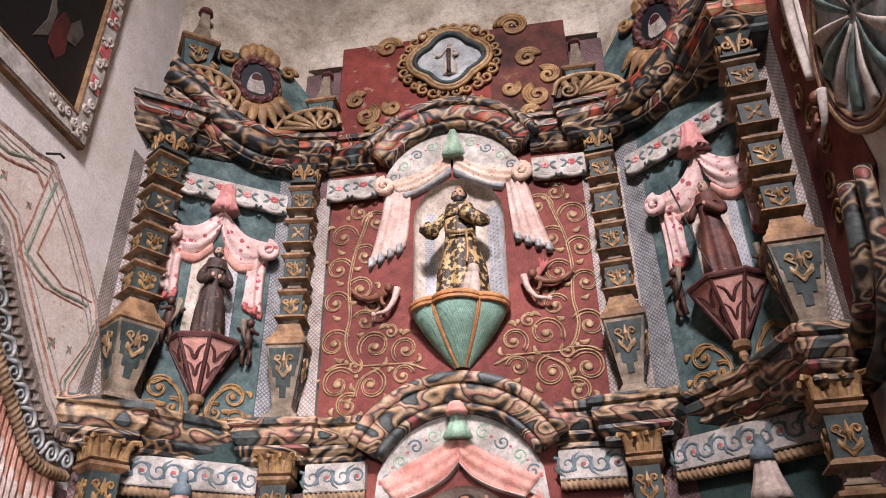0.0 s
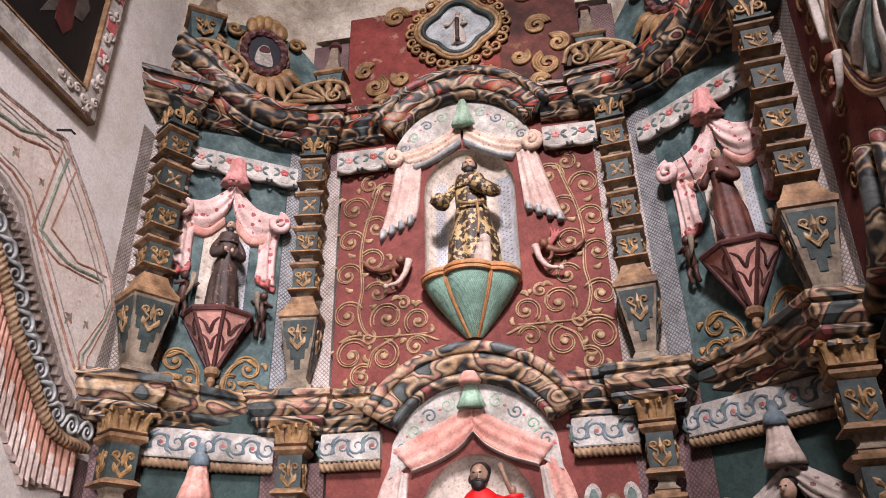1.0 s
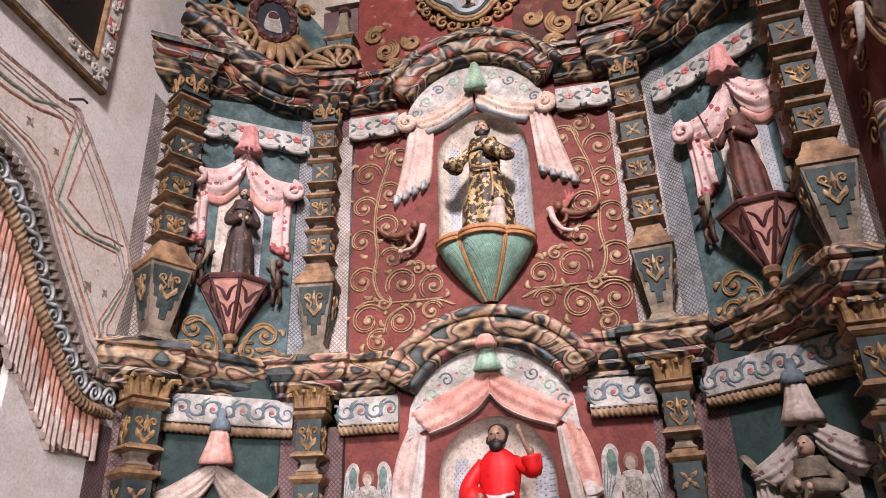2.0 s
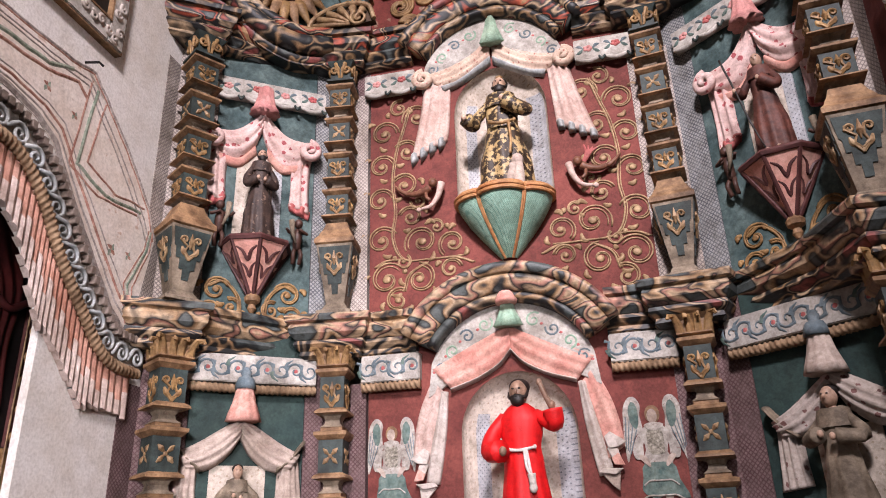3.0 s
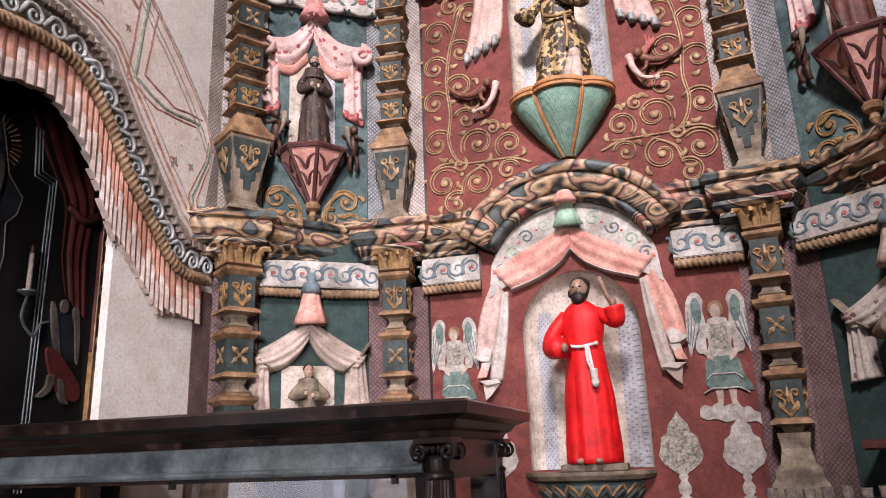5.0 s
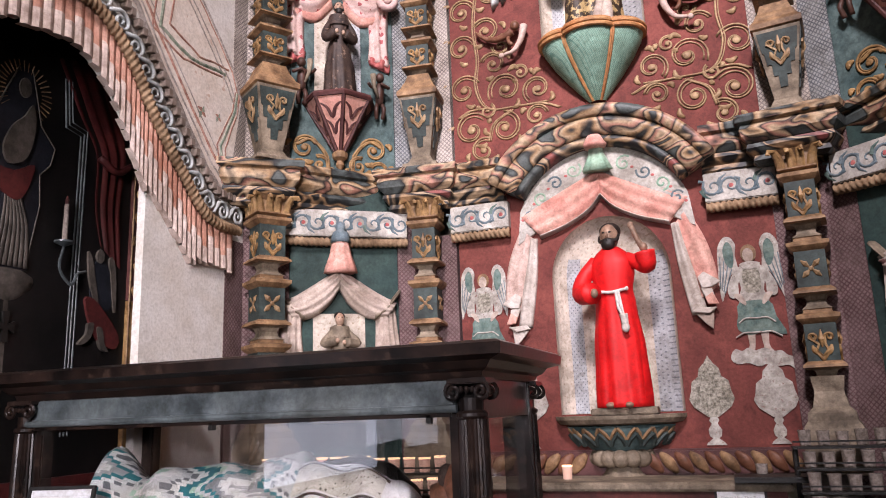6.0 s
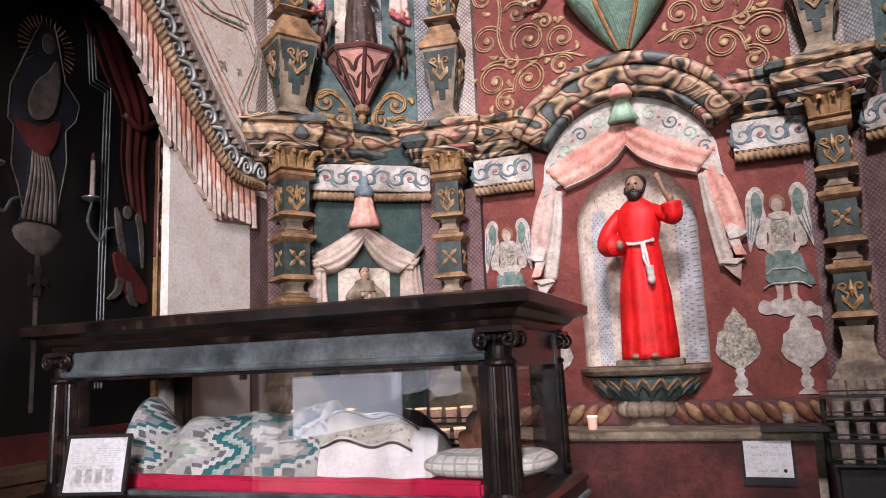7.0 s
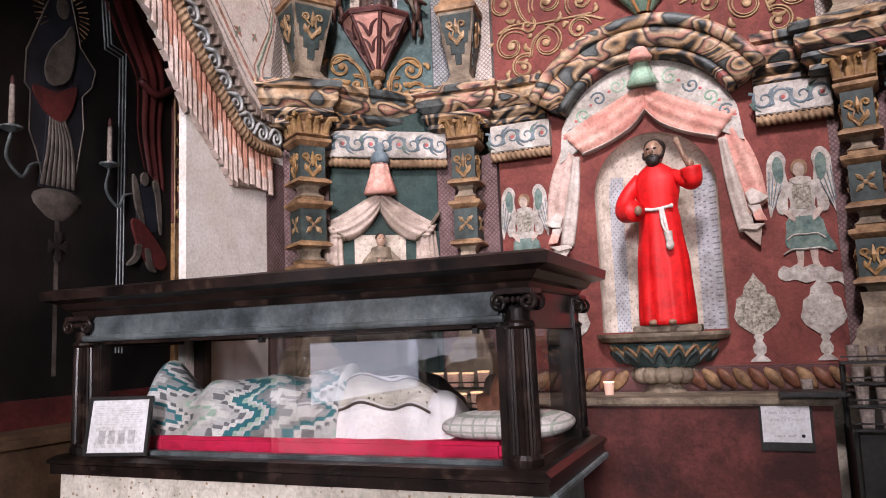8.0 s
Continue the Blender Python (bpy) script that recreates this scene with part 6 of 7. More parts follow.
part("ground", bm, MURAL, bor)


def painted(line, r, mt, wob=0.008):
    """A hand-drawn line on the plaster, a little uneven."""
    pts = []
    for (xa, za), (xb, zb) in zip(line, line[1:]):
        for i in range(12):
            x, z = xa + (xb - xa) * i / 12, za + (zb - za) * i / 12
            pts.append((x + wob * noise.noise(Vector((x * 9, z * 9, r * 99))), -0.006, z + wob * noise.noise(Vector((z * 9, x * 9, 3)))))
    part("painted_line", tube(pts, r, 5, squash=0.3), mt, bor)


def across(t):
    return [(a + (c - a) * t, b + (d - b) * t) for (a, b), (c, d) in zip(INNER, OUTER)]


for t, r, mt in ((0.03, 0.020, MURAL_GREY), (0.12, 0.007, MURAL_GREY), (0.19, 0.010, MURAL_RED), (0.26, 0.005, MURAL_GREY), (0.80, 0.006, MURAL_GREY), (0.86, 0.006, MURAL_GREY), (0.98, 0.009, MURAL_GREY), (0.95, 0.006, MURAL_RED)):
    painted(across(t), r, mt)
painted([(2.1, 4.16), (2.61, 4.16), (2.99, 4.19), (3.24, 4.27), (3.33, 4.20)], 0.012, MURAL_RED)
painted([(2.1, 4.22), (2.62, 4.21), (3.0, 4.24), (3.20, 4.33)], 0.015, MURAL_GREEN)
for dx, dz, mt, r in ((0.0, 0.0, MURAL_GREEN, 0.013), (-0.06, -0.03, MURAL_RED, 0.008), (0.08, 0.05, MURAL_RED, 0.008)):
    painted([(3.40 + dx, 4.32 - dz), (3.33 + dx, 3.78 + dz), (3.60 + dx, 3.70 + dz), (3.97 + dx * 0.4, 3.74 + dz)], r, mt)
    painted([(4.07 + dx * 0.3, 3.66), (4.05 + dx * 0.4, 3.52), (3.91 + dx * 0.6, 3.24), (3.96 + dx * 0.3, 2.98)], r * 0.8, mt)
for x, z, w in ((3.72, 3.40, 0.03), (3.02, 4.10, 0.025), (3.25, 4.05, 0.02), (3.88, 3.42, 0.022)):
    for k in range(4):
        a = 0.8 + k * 1.57
        part("painted_petal", tube([(x, -0.006, z), (x + w * 0.6 * math.cos(a), -0.0065, z + w * 0.6 * math.sin(a)), (x + w * 1.4 * math.cos(a + 0.3), -0.006, z + w * 1.6 * math.sin(a + 0.3))], w * 0.4, 6, None, lambda t: 0.3 + math.sin(math.pi * t), squash=0.1), MURAL_RED if k % 2 else MURAL_GREEN, bor)

strip = thing("net_border", "grey netted painted border where the side wall meets the altarpiece", "mural", m=SIDEM)
part("netted_strip", plate([(4.03, 3.16), (4.30, 3.16), (4.30, 5.05), (4.03, 5.05)], -0.004, 0.0), NET, strip)
part("netted_strip", plate([(3.99, 1.1), (4.30, 1.1), (4.30, 2.66), (3.99, 2.66)], -0.004, 0.0), NET_RED, strip)

# framed oil painting high on the side wall
pic = thing("framed_painting", "dark old painting in a white scrolled and red frame", "painting", m=SIDEM)
part("canvas", box(1.6, 3.34, -0.03, 0, 4.80, 6.4), MURK, pic)
part("frame_bar", box(3.34, 3.485, -0.06, 0, 4.64, 6.4, bevel=0.008), FRIEZE, pic)
part("frame_bar", box(1.5, 3.34, -0.06, 0, 4.64, 4.80, bevel=0.008), FRIEZE, pic)
part("frame_lip", box(3.331, 3.345, -0.066, 0, 4.79, 6.4), OCHRE, pic)
part("frame_lip", box(1.5, 3.331, -0.066, 0, 4.79, 4.804), OCHRE, pic)
part("frame_edge", box(3.485, 3.493, -0.05, 0, 4.630, 6.4), OCHRE, pic)
part("frame_edge", box(1.5, 3.493, -0.05, 0, 4.630, 4.639), OCHRE, pic)
for k in range(5):
    part("red_inlay", box(3.365, 3.46, -0.066, -0.05, 5.04 + 0.30 * k, 5.16 + 0.30 * k), ROSE, pic)
for k in range(9):
    z = 4.72 + 0.19 * k
    for s in (-1, 1):
        smooth(part("frame_scroll", tube(spiral(3.412 + s * 0.022, z + 0.03 * s, 0.034, 1.2, k + s, s, -0.062, 14), 0.013, 6), WHITE_CLOTH, pic))
for k in range(4):
    smooth(part("frame_scroll", tube(spiral(3.33 - 0.07 * k, 4.715 + 0.02 * (k % 2), 0.034, 1.2, k, 1 if k % 2 else -1, -0.062, 14), 0.013, 6), WHITE_CLOTH, pic))
part("painted_robe", plate([(2.98, 5.05), (3.06, 5.0), (3.12, 5.1), (3.10, 5.32), (3.02, 5.36), (2.96, 5.2)], -0.036, -0.02), MURK_RED, pic)
part("painted_wing", plate([(3.10, 5.2), (3.18, 5.22), (3.22, 5.36), (3.16, 5.44), (3.10, 5.34)], -0.037, -0.02), MURK_PALE, pic)
part("painted_wing", plate([(2.86, 5.0), (2.96, 5.1), (2.97, 5.3), (2.9, 5.42), (2.92, 5.2)], -0.037, -0.02), MURK_PALE, pic)
bracket = thing("iron_hook", "small bent black iron hook in the side wall", "hook", m=SIDEM)
part("bar", tube([(3.25, -0.01, 4.42), (3.27, -0.09, 4.42), (3.30, -0.10, 4.41)], 0.008, 6), BLACK, bracket)

# side altar inside the recess: an old painted altarpiece, recess shade put into its colours
alt = thing("side_altarpiece", "old painted altarpiece, darkened for recess shade, with a veiled shape on a pedestal", "painting", m=Matrix.Translation((-2.765, 0, 0)) @ Matrix.Rotation(math.pi / 2, 4, "Z"))
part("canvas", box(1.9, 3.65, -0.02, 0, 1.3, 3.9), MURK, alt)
part("gilt_border", box(3.655, 3.79, -0.04, 0, 1.3, 2.26), GOLD, alt, "plain gilt border")
part("carved_border", box(3.655, 3.79, -0.036, 0, 2.265, 3.6), MAROON, alt, "dark border with gilded scrolls")
for x in (3.662, 3.783):
    part("border_edge", tube([(x, -0.04, 1.3), (x, -0.04, 3.6)], 0.006, 5), OCHRE, alt)
for k in range(17):
    smooth(part("border_scroll", tube(spiral(3.722 + 0.016 * (1 if k % 2 else -1), 2.33 + 0.075 * k, 0.040, 1.3, k, 1 if k % 2 else -1, -0.04, 16), 0.008, 5), GOLD, alt))
o = 2.868
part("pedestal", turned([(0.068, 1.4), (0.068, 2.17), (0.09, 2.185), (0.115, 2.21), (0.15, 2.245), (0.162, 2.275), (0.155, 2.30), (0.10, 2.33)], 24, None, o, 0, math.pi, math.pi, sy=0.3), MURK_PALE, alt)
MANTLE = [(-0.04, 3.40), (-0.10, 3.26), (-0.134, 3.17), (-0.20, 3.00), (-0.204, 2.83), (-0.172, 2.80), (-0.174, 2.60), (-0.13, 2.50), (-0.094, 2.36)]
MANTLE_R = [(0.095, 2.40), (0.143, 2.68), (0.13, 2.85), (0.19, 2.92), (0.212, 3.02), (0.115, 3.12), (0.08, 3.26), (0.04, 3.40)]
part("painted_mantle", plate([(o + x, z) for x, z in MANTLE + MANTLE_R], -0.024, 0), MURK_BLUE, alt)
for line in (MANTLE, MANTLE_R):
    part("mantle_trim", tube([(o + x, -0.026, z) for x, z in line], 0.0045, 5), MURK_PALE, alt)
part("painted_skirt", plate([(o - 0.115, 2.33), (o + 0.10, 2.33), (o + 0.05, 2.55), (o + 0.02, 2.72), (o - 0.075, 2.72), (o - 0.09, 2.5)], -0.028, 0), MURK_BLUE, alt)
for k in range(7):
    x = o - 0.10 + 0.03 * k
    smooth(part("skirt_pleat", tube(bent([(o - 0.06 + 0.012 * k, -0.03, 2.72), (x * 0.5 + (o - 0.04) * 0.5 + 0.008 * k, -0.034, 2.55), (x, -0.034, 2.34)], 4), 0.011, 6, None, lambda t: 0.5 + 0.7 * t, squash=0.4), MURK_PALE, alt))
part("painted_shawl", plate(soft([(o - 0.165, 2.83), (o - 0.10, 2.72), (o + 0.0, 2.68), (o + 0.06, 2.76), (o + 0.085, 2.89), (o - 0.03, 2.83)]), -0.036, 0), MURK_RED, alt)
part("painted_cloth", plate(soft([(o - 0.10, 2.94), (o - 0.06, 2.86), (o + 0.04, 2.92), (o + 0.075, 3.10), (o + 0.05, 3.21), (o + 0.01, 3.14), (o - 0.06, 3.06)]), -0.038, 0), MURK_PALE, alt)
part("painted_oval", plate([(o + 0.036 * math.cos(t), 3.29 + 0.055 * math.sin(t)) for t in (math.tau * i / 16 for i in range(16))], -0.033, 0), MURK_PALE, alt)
for k in range(26):
    a = math.pi * (k - 4) / 17
    part("gilt_ray", tube([(o + 0.11 * math.cos(a), -0.022, 3.27 + 0.11 * math.sin(a)), (o + 0.17 * math.cos(a), -0.022, 3.27 + 0.17 * math.sin(a))], 0.0035, 4), OCHRE, alt)
part("painted_cross", plate([(o - 0.05, 2.01), (o - 0.012, 2.03), (o - 0.018, 1.965), (o + 0.018, 1.965), (o + 0.012, 2.03), (o + 0.05, 2.01), (o + 0.05, 2.07), (o + 0.012, 2.05), (o + 0.018, 2.115), (o - 0.018, 2.115), (o - 0.012, 2.05), (o - 0.05, 2.07)], -0.034, -0.005), BLACK, alt)
for d in (0.0, 0.022, 0.044):
    part("painted_frame_line", tube([(3.245 + d, -0.022, 1.5), (3.25 + d, -0.022, 3.15 + d), (3.145 + d, -0.022, 3.17 + d), (3.12 + d, -0.022, 3.45)], 0.005, 5), GREYWOOD, alt)
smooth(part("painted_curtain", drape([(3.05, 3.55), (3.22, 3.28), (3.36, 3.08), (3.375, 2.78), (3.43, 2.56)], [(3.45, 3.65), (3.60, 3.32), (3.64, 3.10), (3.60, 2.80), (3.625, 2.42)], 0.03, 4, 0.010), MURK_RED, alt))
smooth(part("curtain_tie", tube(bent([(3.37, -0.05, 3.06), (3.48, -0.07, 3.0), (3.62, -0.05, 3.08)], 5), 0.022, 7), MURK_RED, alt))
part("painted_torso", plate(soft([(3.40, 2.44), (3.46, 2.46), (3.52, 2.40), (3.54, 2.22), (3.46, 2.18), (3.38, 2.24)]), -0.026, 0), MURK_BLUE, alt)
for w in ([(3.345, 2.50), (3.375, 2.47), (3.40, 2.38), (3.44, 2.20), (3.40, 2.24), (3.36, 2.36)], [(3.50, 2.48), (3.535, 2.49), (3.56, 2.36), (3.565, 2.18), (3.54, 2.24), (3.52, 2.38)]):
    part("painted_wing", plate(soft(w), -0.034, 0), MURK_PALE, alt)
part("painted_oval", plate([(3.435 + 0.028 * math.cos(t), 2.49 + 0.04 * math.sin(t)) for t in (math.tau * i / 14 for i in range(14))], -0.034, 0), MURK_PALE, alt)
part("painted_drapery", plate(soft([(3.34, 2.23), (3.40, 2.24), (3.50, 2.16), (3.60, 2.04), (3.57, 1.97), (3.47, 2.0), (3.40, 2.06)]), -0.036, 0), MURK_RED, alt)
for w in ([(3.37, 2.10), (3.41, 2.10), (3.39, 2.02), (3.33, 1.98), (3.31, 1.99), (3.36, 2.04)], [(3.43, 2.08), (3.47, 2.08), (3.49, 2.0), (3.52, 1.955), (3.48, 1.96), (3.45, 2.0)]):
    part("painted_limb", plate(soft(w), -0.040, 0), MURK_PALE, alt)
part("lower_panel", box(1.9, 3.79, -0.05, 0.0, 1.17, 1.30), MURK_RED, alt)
for y, z in ((3.147, 2.49), (2.572, 2.55)):
    sc = thing("candle_sconce", "thin white candle on a curled wrought iron sconce", "sconce", "candle sconces", m=Matrix.Translation((-2.70, y, z)) @ Matrix.Rotation(math.pi / 2, 4, "Z"))
    part("candle", turned([(0.014, 0.03), (0.012, 0.23), (0.004, 0.24)], 12), UNLIT, sc)
    part("candle_tip", turned([(0.009, 0.23), (0.010, 0.26), (0.002, 0.28)], 10), MURK_RED, sc)
    part("drip_pan", turned([(0.01, 0.0), (0.05, 0.02), (0.05, 0.03), (0.015, 0.035)], 16), GREYWOOD, sc)
    part("arm", tube(bent([(0.0, 0, 0.0), (-0.02, 0, -0.12), (0.06, 0, -0.2), (0.12, 0.02, -0.13), (0.2, 0.05, -0.1)], 6), 0.008, 6), GREYWOOD, sc)
ped = thing("side_altar_table", "brown stone side altar table standing in shadow", "altar")
part("body", box(-2.765, -2.52, 2.0, 3.6, 0, 1.09), BROWNSTONE, ped)
part("slab", box(-2.765, -2.5, 1.95, 3.62, 1.09, 1.17, bevel=0.02), BROWNSTONE, ped)

# ---- north side wall ----
nw = thing("wall_north", "worn red and pink painted side wall beside the altarpiece", "wall", kind="structure")
part("plaster", box(XR, XR + 0.3, -1.2, 4.5, 0, 8.6), WHITE, nw)
NORTHM = Matrix.Translation((XR, 0, 0)) @ Matrix.Rotation(-math.pi / 2, 4, "Z")  # local x runs along -y, local -y into the chapel
rb = thing("mural_border", "dark red painted border with gilded scrolls on the side wall", "mural", m=NORTHM)
part("field", plate([(-3.985, 3.15), (-3.55, 3.15), (-3.2, 3.7), (-3.3, 4.2), (-3.25, 5.6), (-3.80, 5.6)], -0.006, 0.0), RED, rb)
part("netted_strip", plate([(-4.06, 3.15), (-3.99, 3.15), (-3.805, 5.6), (-4.06, 5.6)], -0.006, 0.0), NET, rb)
for k in range(9):
    smooth(part("gilded_scroll", tube(spiral(-3.66 + 0.08 * math.sin(k * 1.9), 3.35 + 0.2 * k, 0.085, 1.5, k * 1.3, 1 if k % 2 else -1, -0.01, 26), 0.009, 5), GOLD, rb))
gm = thing("oval_relief", "green and white oval relief in a dark rim", "relief", m=NORTHM)
OY, OZ = -2.87, 4.32
rim = [(OY + 0.50 * math.cos(a), OZ + 0.56 * math.sin(a)) for a in (math.tau * i / 60 for i in range(60))]
part("ground", plate(rim, -0.02, 0.0), PALE_BLUE, gm)
for q, r, mt in ((1.0, 0.022, OCHRE), (0.95, 0.014, MAROON), (0.90, 0.012, OCHRE)):
    part("rim", tube([(OY + (x - OY) * q, -0.03, OZ + (z - OZ) * q) for x, z in rim + rim[:1]], r, 8), mt, gm)
for k in range(14):
    a = math.tau * k / 14
    smooth(part("shell_rib", tube(bent([(OY + 0.42 * math.cos(a), -0.03, OZ + 0.47 * math.sin(a)), (OY + 0.25 * math.cos(a), -0.05, OZ + 0.28 * math.sin(a)), (OY + 0.05 * math.cos(a), -0.03, OZ + 0.05 * math.sin(a))], 5), 0.05, 8, None, lambda t: 1.0 - 0.8 * t, squash=0.35), PAINT_GREEN if k % 2 else WHITE_CLOTH, gm))
putto(pose_at(NORTHM, -3.50, 0, 4.22), (BROWNWOOD, WHITE_CLOTH), "small carved infant on the painted side wall")
pc = thing("hanging_cloth_relief", "white modelled cloth tail on red plaster", "curtain", m=NORTHM)
smooth(part("tail", drape([(-3.46, 5.3), (-3.52, 4.9), (-3.50, 4.48)], [(-3.30, 5.3), (-3.36, 4.9), (-3.42, 4.44)], 0.05, 2, 0.015), WHITE_CLOTH, pc))
sc = thing("dark_scroll_moulding", "heavy dark marbled scroll moulding beside the cornice", "moulding", m=NORTHM)
smooth(part("scroll", tube(bent([(-3.9, -0.08, 3.05), (-3.62, -0.10, 3.12), (-3.42, -0.10, 3.35), (-3.36, -0.08, 3.7)], 8), 0.05, 10), MARBLE_DARK, sc))
smooth(part("scroll", tube(bent([(-3.8, -0.06, 2.9), (-3.5, -0.08, 2.98), (-3.28, -0.08, 3.25), (-3.22, -0.06, 3.7)], 8), 0.04, 10), MARBLE_DARK, sc))

# ---- glass case with the reclining figure ----
CX0, CX1, CY0, CY1, ZB = -2.385, -0.235, 2.63, 3.47, 1.0
case = thing("glass_case", "dark wooden glazed case with fluted corner columns and deep cornice", "display case")


def ring(profile, x0, x1, y0, y1):
    """A moulding of (projection, height) round a rectangle."""
    grid = [[(x0 - o, y0 - o, z), (x1 + o, y0 - o, z), (x1 + o, y1 + o, z), (x0 - o, y1 + o, z)] for o, z in profile]
    bm, vs = quads(grid, None, True)
    bm.faces.new(vs[0]), bm.faces.new(vs[-1])
    return bm


part("cornice", ring([(0.0, 1.665), (0.01, 1.69), (0.03, 1.70), (0.05, 1.725), (0.085, 1.735), (0.10, 1.74), (0.105, 1.778), (0.085, 1.788), (0.06, 1.791)], CX0 + 0.02, CX1 - 0.02, CY0 + 0.03, CY1 - 0.03), DARKWOOD, case, "dark moulded cornice")
part("base", ring([(0.035, 0.995), (0.035, 1.035), (0.045, 1.04), (0.045, 1.055), (0.02, 1.07), (0.0, 1.075)], CX0, CX1, CY0, CY1), DARKWOOD, case, "dark moulded base")
part("frieze_board", box(CX0 + 0.10, CX1 - 0.12, CY0 + 0.035, CY0 + 0.075, 1.575, 1.665, bevel=0.006), GREYWOOD, case, "worn frieze board, window sheen in its blue-grey colour")
part("frieze_board", box(CX0 + 0.10, CX1 - 0.12, CY1 - 0.075, CY1 - 0.035, 1.575, 1.665), DARKWOOD, case)
part("frieze_board", box(CX1 - 0.075, CX1 - 0.035, CY0 + 0.06, CY1 - 0.06, 1.53, 1.665), DARKWOOD, case)
part("frieze_board", box(CX0 + 0.035, CX0 + 0.075, CY0 + 0.06, CY1 - 0.06, 1.53, 1.665), DARKWOOD, case)
for y in (CY0 + 0.045, CY1 - 0.045):
    part("round_rail", tube([(CX0 + 0.09, y - 0.02, 1.568), (CX1 - 0.11, y - 0.02, 1.568)], 0.014, 10), GREYWOOD, case)
    part("rail", box(CX0 + 0.12, CX1 - 0.14, y - 0.01, y + 0.03, 1.54, 1.562), DARKWOOD, case)
    part("sill_rail", box(CX0 + 0.12, CX1 - 0.14, y - 0.012, y + 0.03, 1.07, 1.092, bevel=0.004), GREYWOOD, case)
for x in (CX0, CX1):
    for y in (CY0, CY1):
        sx, sy = (1 if x == CX0 else -1), (1 if y == CY0 else -1)
        part("corner_post", box(*sorted((x + sx * 0.025, x + sx * 0.15)), *sorted((y + sy * 0.055, y + sy * 0.12)), 1.07, 1.67, bevel=0.006), DARKWOOD, case)
        bm = bmesh.new()
        turned([(0.060, 1.072), (0.062, 1.10), (0.052, 1.115)], 20, bm, x + sx * 0.065, y + sy * 0.055)
        turned([(0.050, 1.115), (0.050, 1.30), (0.046, 1.53)], 48, bm, x + sx * 0.065, y + sy * 0.055, lobes=24, lobe=0.09)
        turned([(0.046, 1.53), (0.056, 1.54), (0.056, 1.55), (0.042, 1.56), (0.044, 1.60)], 20, bm, x + sx * 0.065, y + sy * 0.055)
        col = part("fluted_column", bm, DARKWOOD, case, "fluted dark column")
        yy = y + sy * 0.055
        for k in (-1, 1):
            for f in (-1, 1):
                bm = tube([(x + sx * 0.065 + k * 0.05 + p[0], yy + f * 0.05, 1.622 + p[2]) for p in spiral(0, 0, 0.032, 1.6, math.pi / 2, -k, 0, 22)], 0.008, 6)
                part("volute", bm, DARKWOOD, col)
        bm = box(x + sx * 0.065 - 0.07, x + sx * 0.065 + 0.07, yy - 0.06, yy + 0.06, 1.648, 1.668, None, 0.004)
        for k in range(3):
            ball(bm, x + sx * 0.065 + (k - 1) * 0.02, yy - 0.052, 1.628, 0.009, 0.008, 0.012, 6)
        part("abacus", bm, DARKWOOD, col)
for nm, b in (("front_pane", (CX0 + 0.14, CX1 - 0.15, CY0 + 0.055, CY0 + 0.059, 1.085, 1.55)), ("rear_pane", (CX0 + 0.14, CX1 - 0.15, CY1 - 0.059, CY1 - 0.055, 1.085, 1.55)),
              ("end_pane", (CX1 - 0.062, CX1 - 0.058, CY0 + 0.12, CY1 - 0.12, 1.075, 1.55))):
    p = part(nm, box(*b), GLASS, case, "clear glass pane")
    p.visible_shadow = False
for x in (CX0 + 0.17, -1.36, CX1 - 0.22):
    part("pane_clip", box(x - 0.009, x + 0.009, CY0 + 0.035, CY0 + 0.06, 1.52, 1.55), BLACK, case)
part("floor_board", box(CX0 + 0.06, CX1 - 0.06, CY0 + 0.06, CY1 - 0.06, 1.05, 1.078), DARKWOOD, case)

FLORAL = spotted("floral_table_cloth", (0.60, 0.56, 0.48), (0.74, 0.70, 0.62), (0.36, 0.26, 0.17), 26, 0.20)
plinth = thing("covered_plinth", "tall stand hung with cream floral cloth under the case", "stand")
bm, vs = quads([[(CX0 - 0.01 + (CX1 - CX0 - 0.02) * i / 60, CY0 + 0.0 + (0.008 * math.sin(i * 0.9) if z < 0.9 else 0), z) for i in range(61)] for z in (0.0, 0.3, 0.6, 0.88, 0.99)])
part("cloth_front", bm, FLORAL, plinth)
part("body", box(CX0 + 0.01, CX1 - 0.05, CY0 + 0.03, CY1 - 0.02, 0, 0.972), GREYBLUE, plinth)
part("top_board", box(CX0 - 0.02, CX1 + 0.05, CY0 + 0.012, CY1 + 0.05, 0.972, 0.995, bevel=0.004), GREYBLUE, plinth, "grey blue painted board")
matt = tagged(part("mattress", box(-2.14, -0.40, CY0 + 0.10, CY1 - 0.10, 1.078, 1.142, bevel=0.014), VELVET), "thin crimson cloth mattress inside the glass case", "mattress")

# blanket over the legs
m, nt, b = nodes_of("woven_blanket", 0.95)
vec = coords(nt, False)
sep = nt.nodes.new("ShaderNodeSeparateXYZ")
nt.links.new(vec, sep.inputs[0])
across_body = calc(nt, "ADD", sep.outputs[2], calc(nt, "MULTIPLY", sep.outputs[1], 0.8))
zig = calc(nt, "PINGPONG", calc(nt, "MULTIPLY", across_body, 5.5), 0.5)
step = calc(nt, "MULTIPLY", calc(nt, "FLOOR", calc(nt, "MULTIPLY", zig, 10)), 0.09)
wob = calc(nt, "MULTIPLY", noise_at(nt, vec, 3.5, 2, 0.5, 0.8).outputs[0], 0.25)
along_body = calc(nt, "ADD", calc(nt, "MULTIPLY", calc(nt, "ADD", sep.outputs[0], wob), 2.6), step)
u = calc(nt, "FRACT", along_body)
band_no = calc(nt, "FLOOR", along_body)
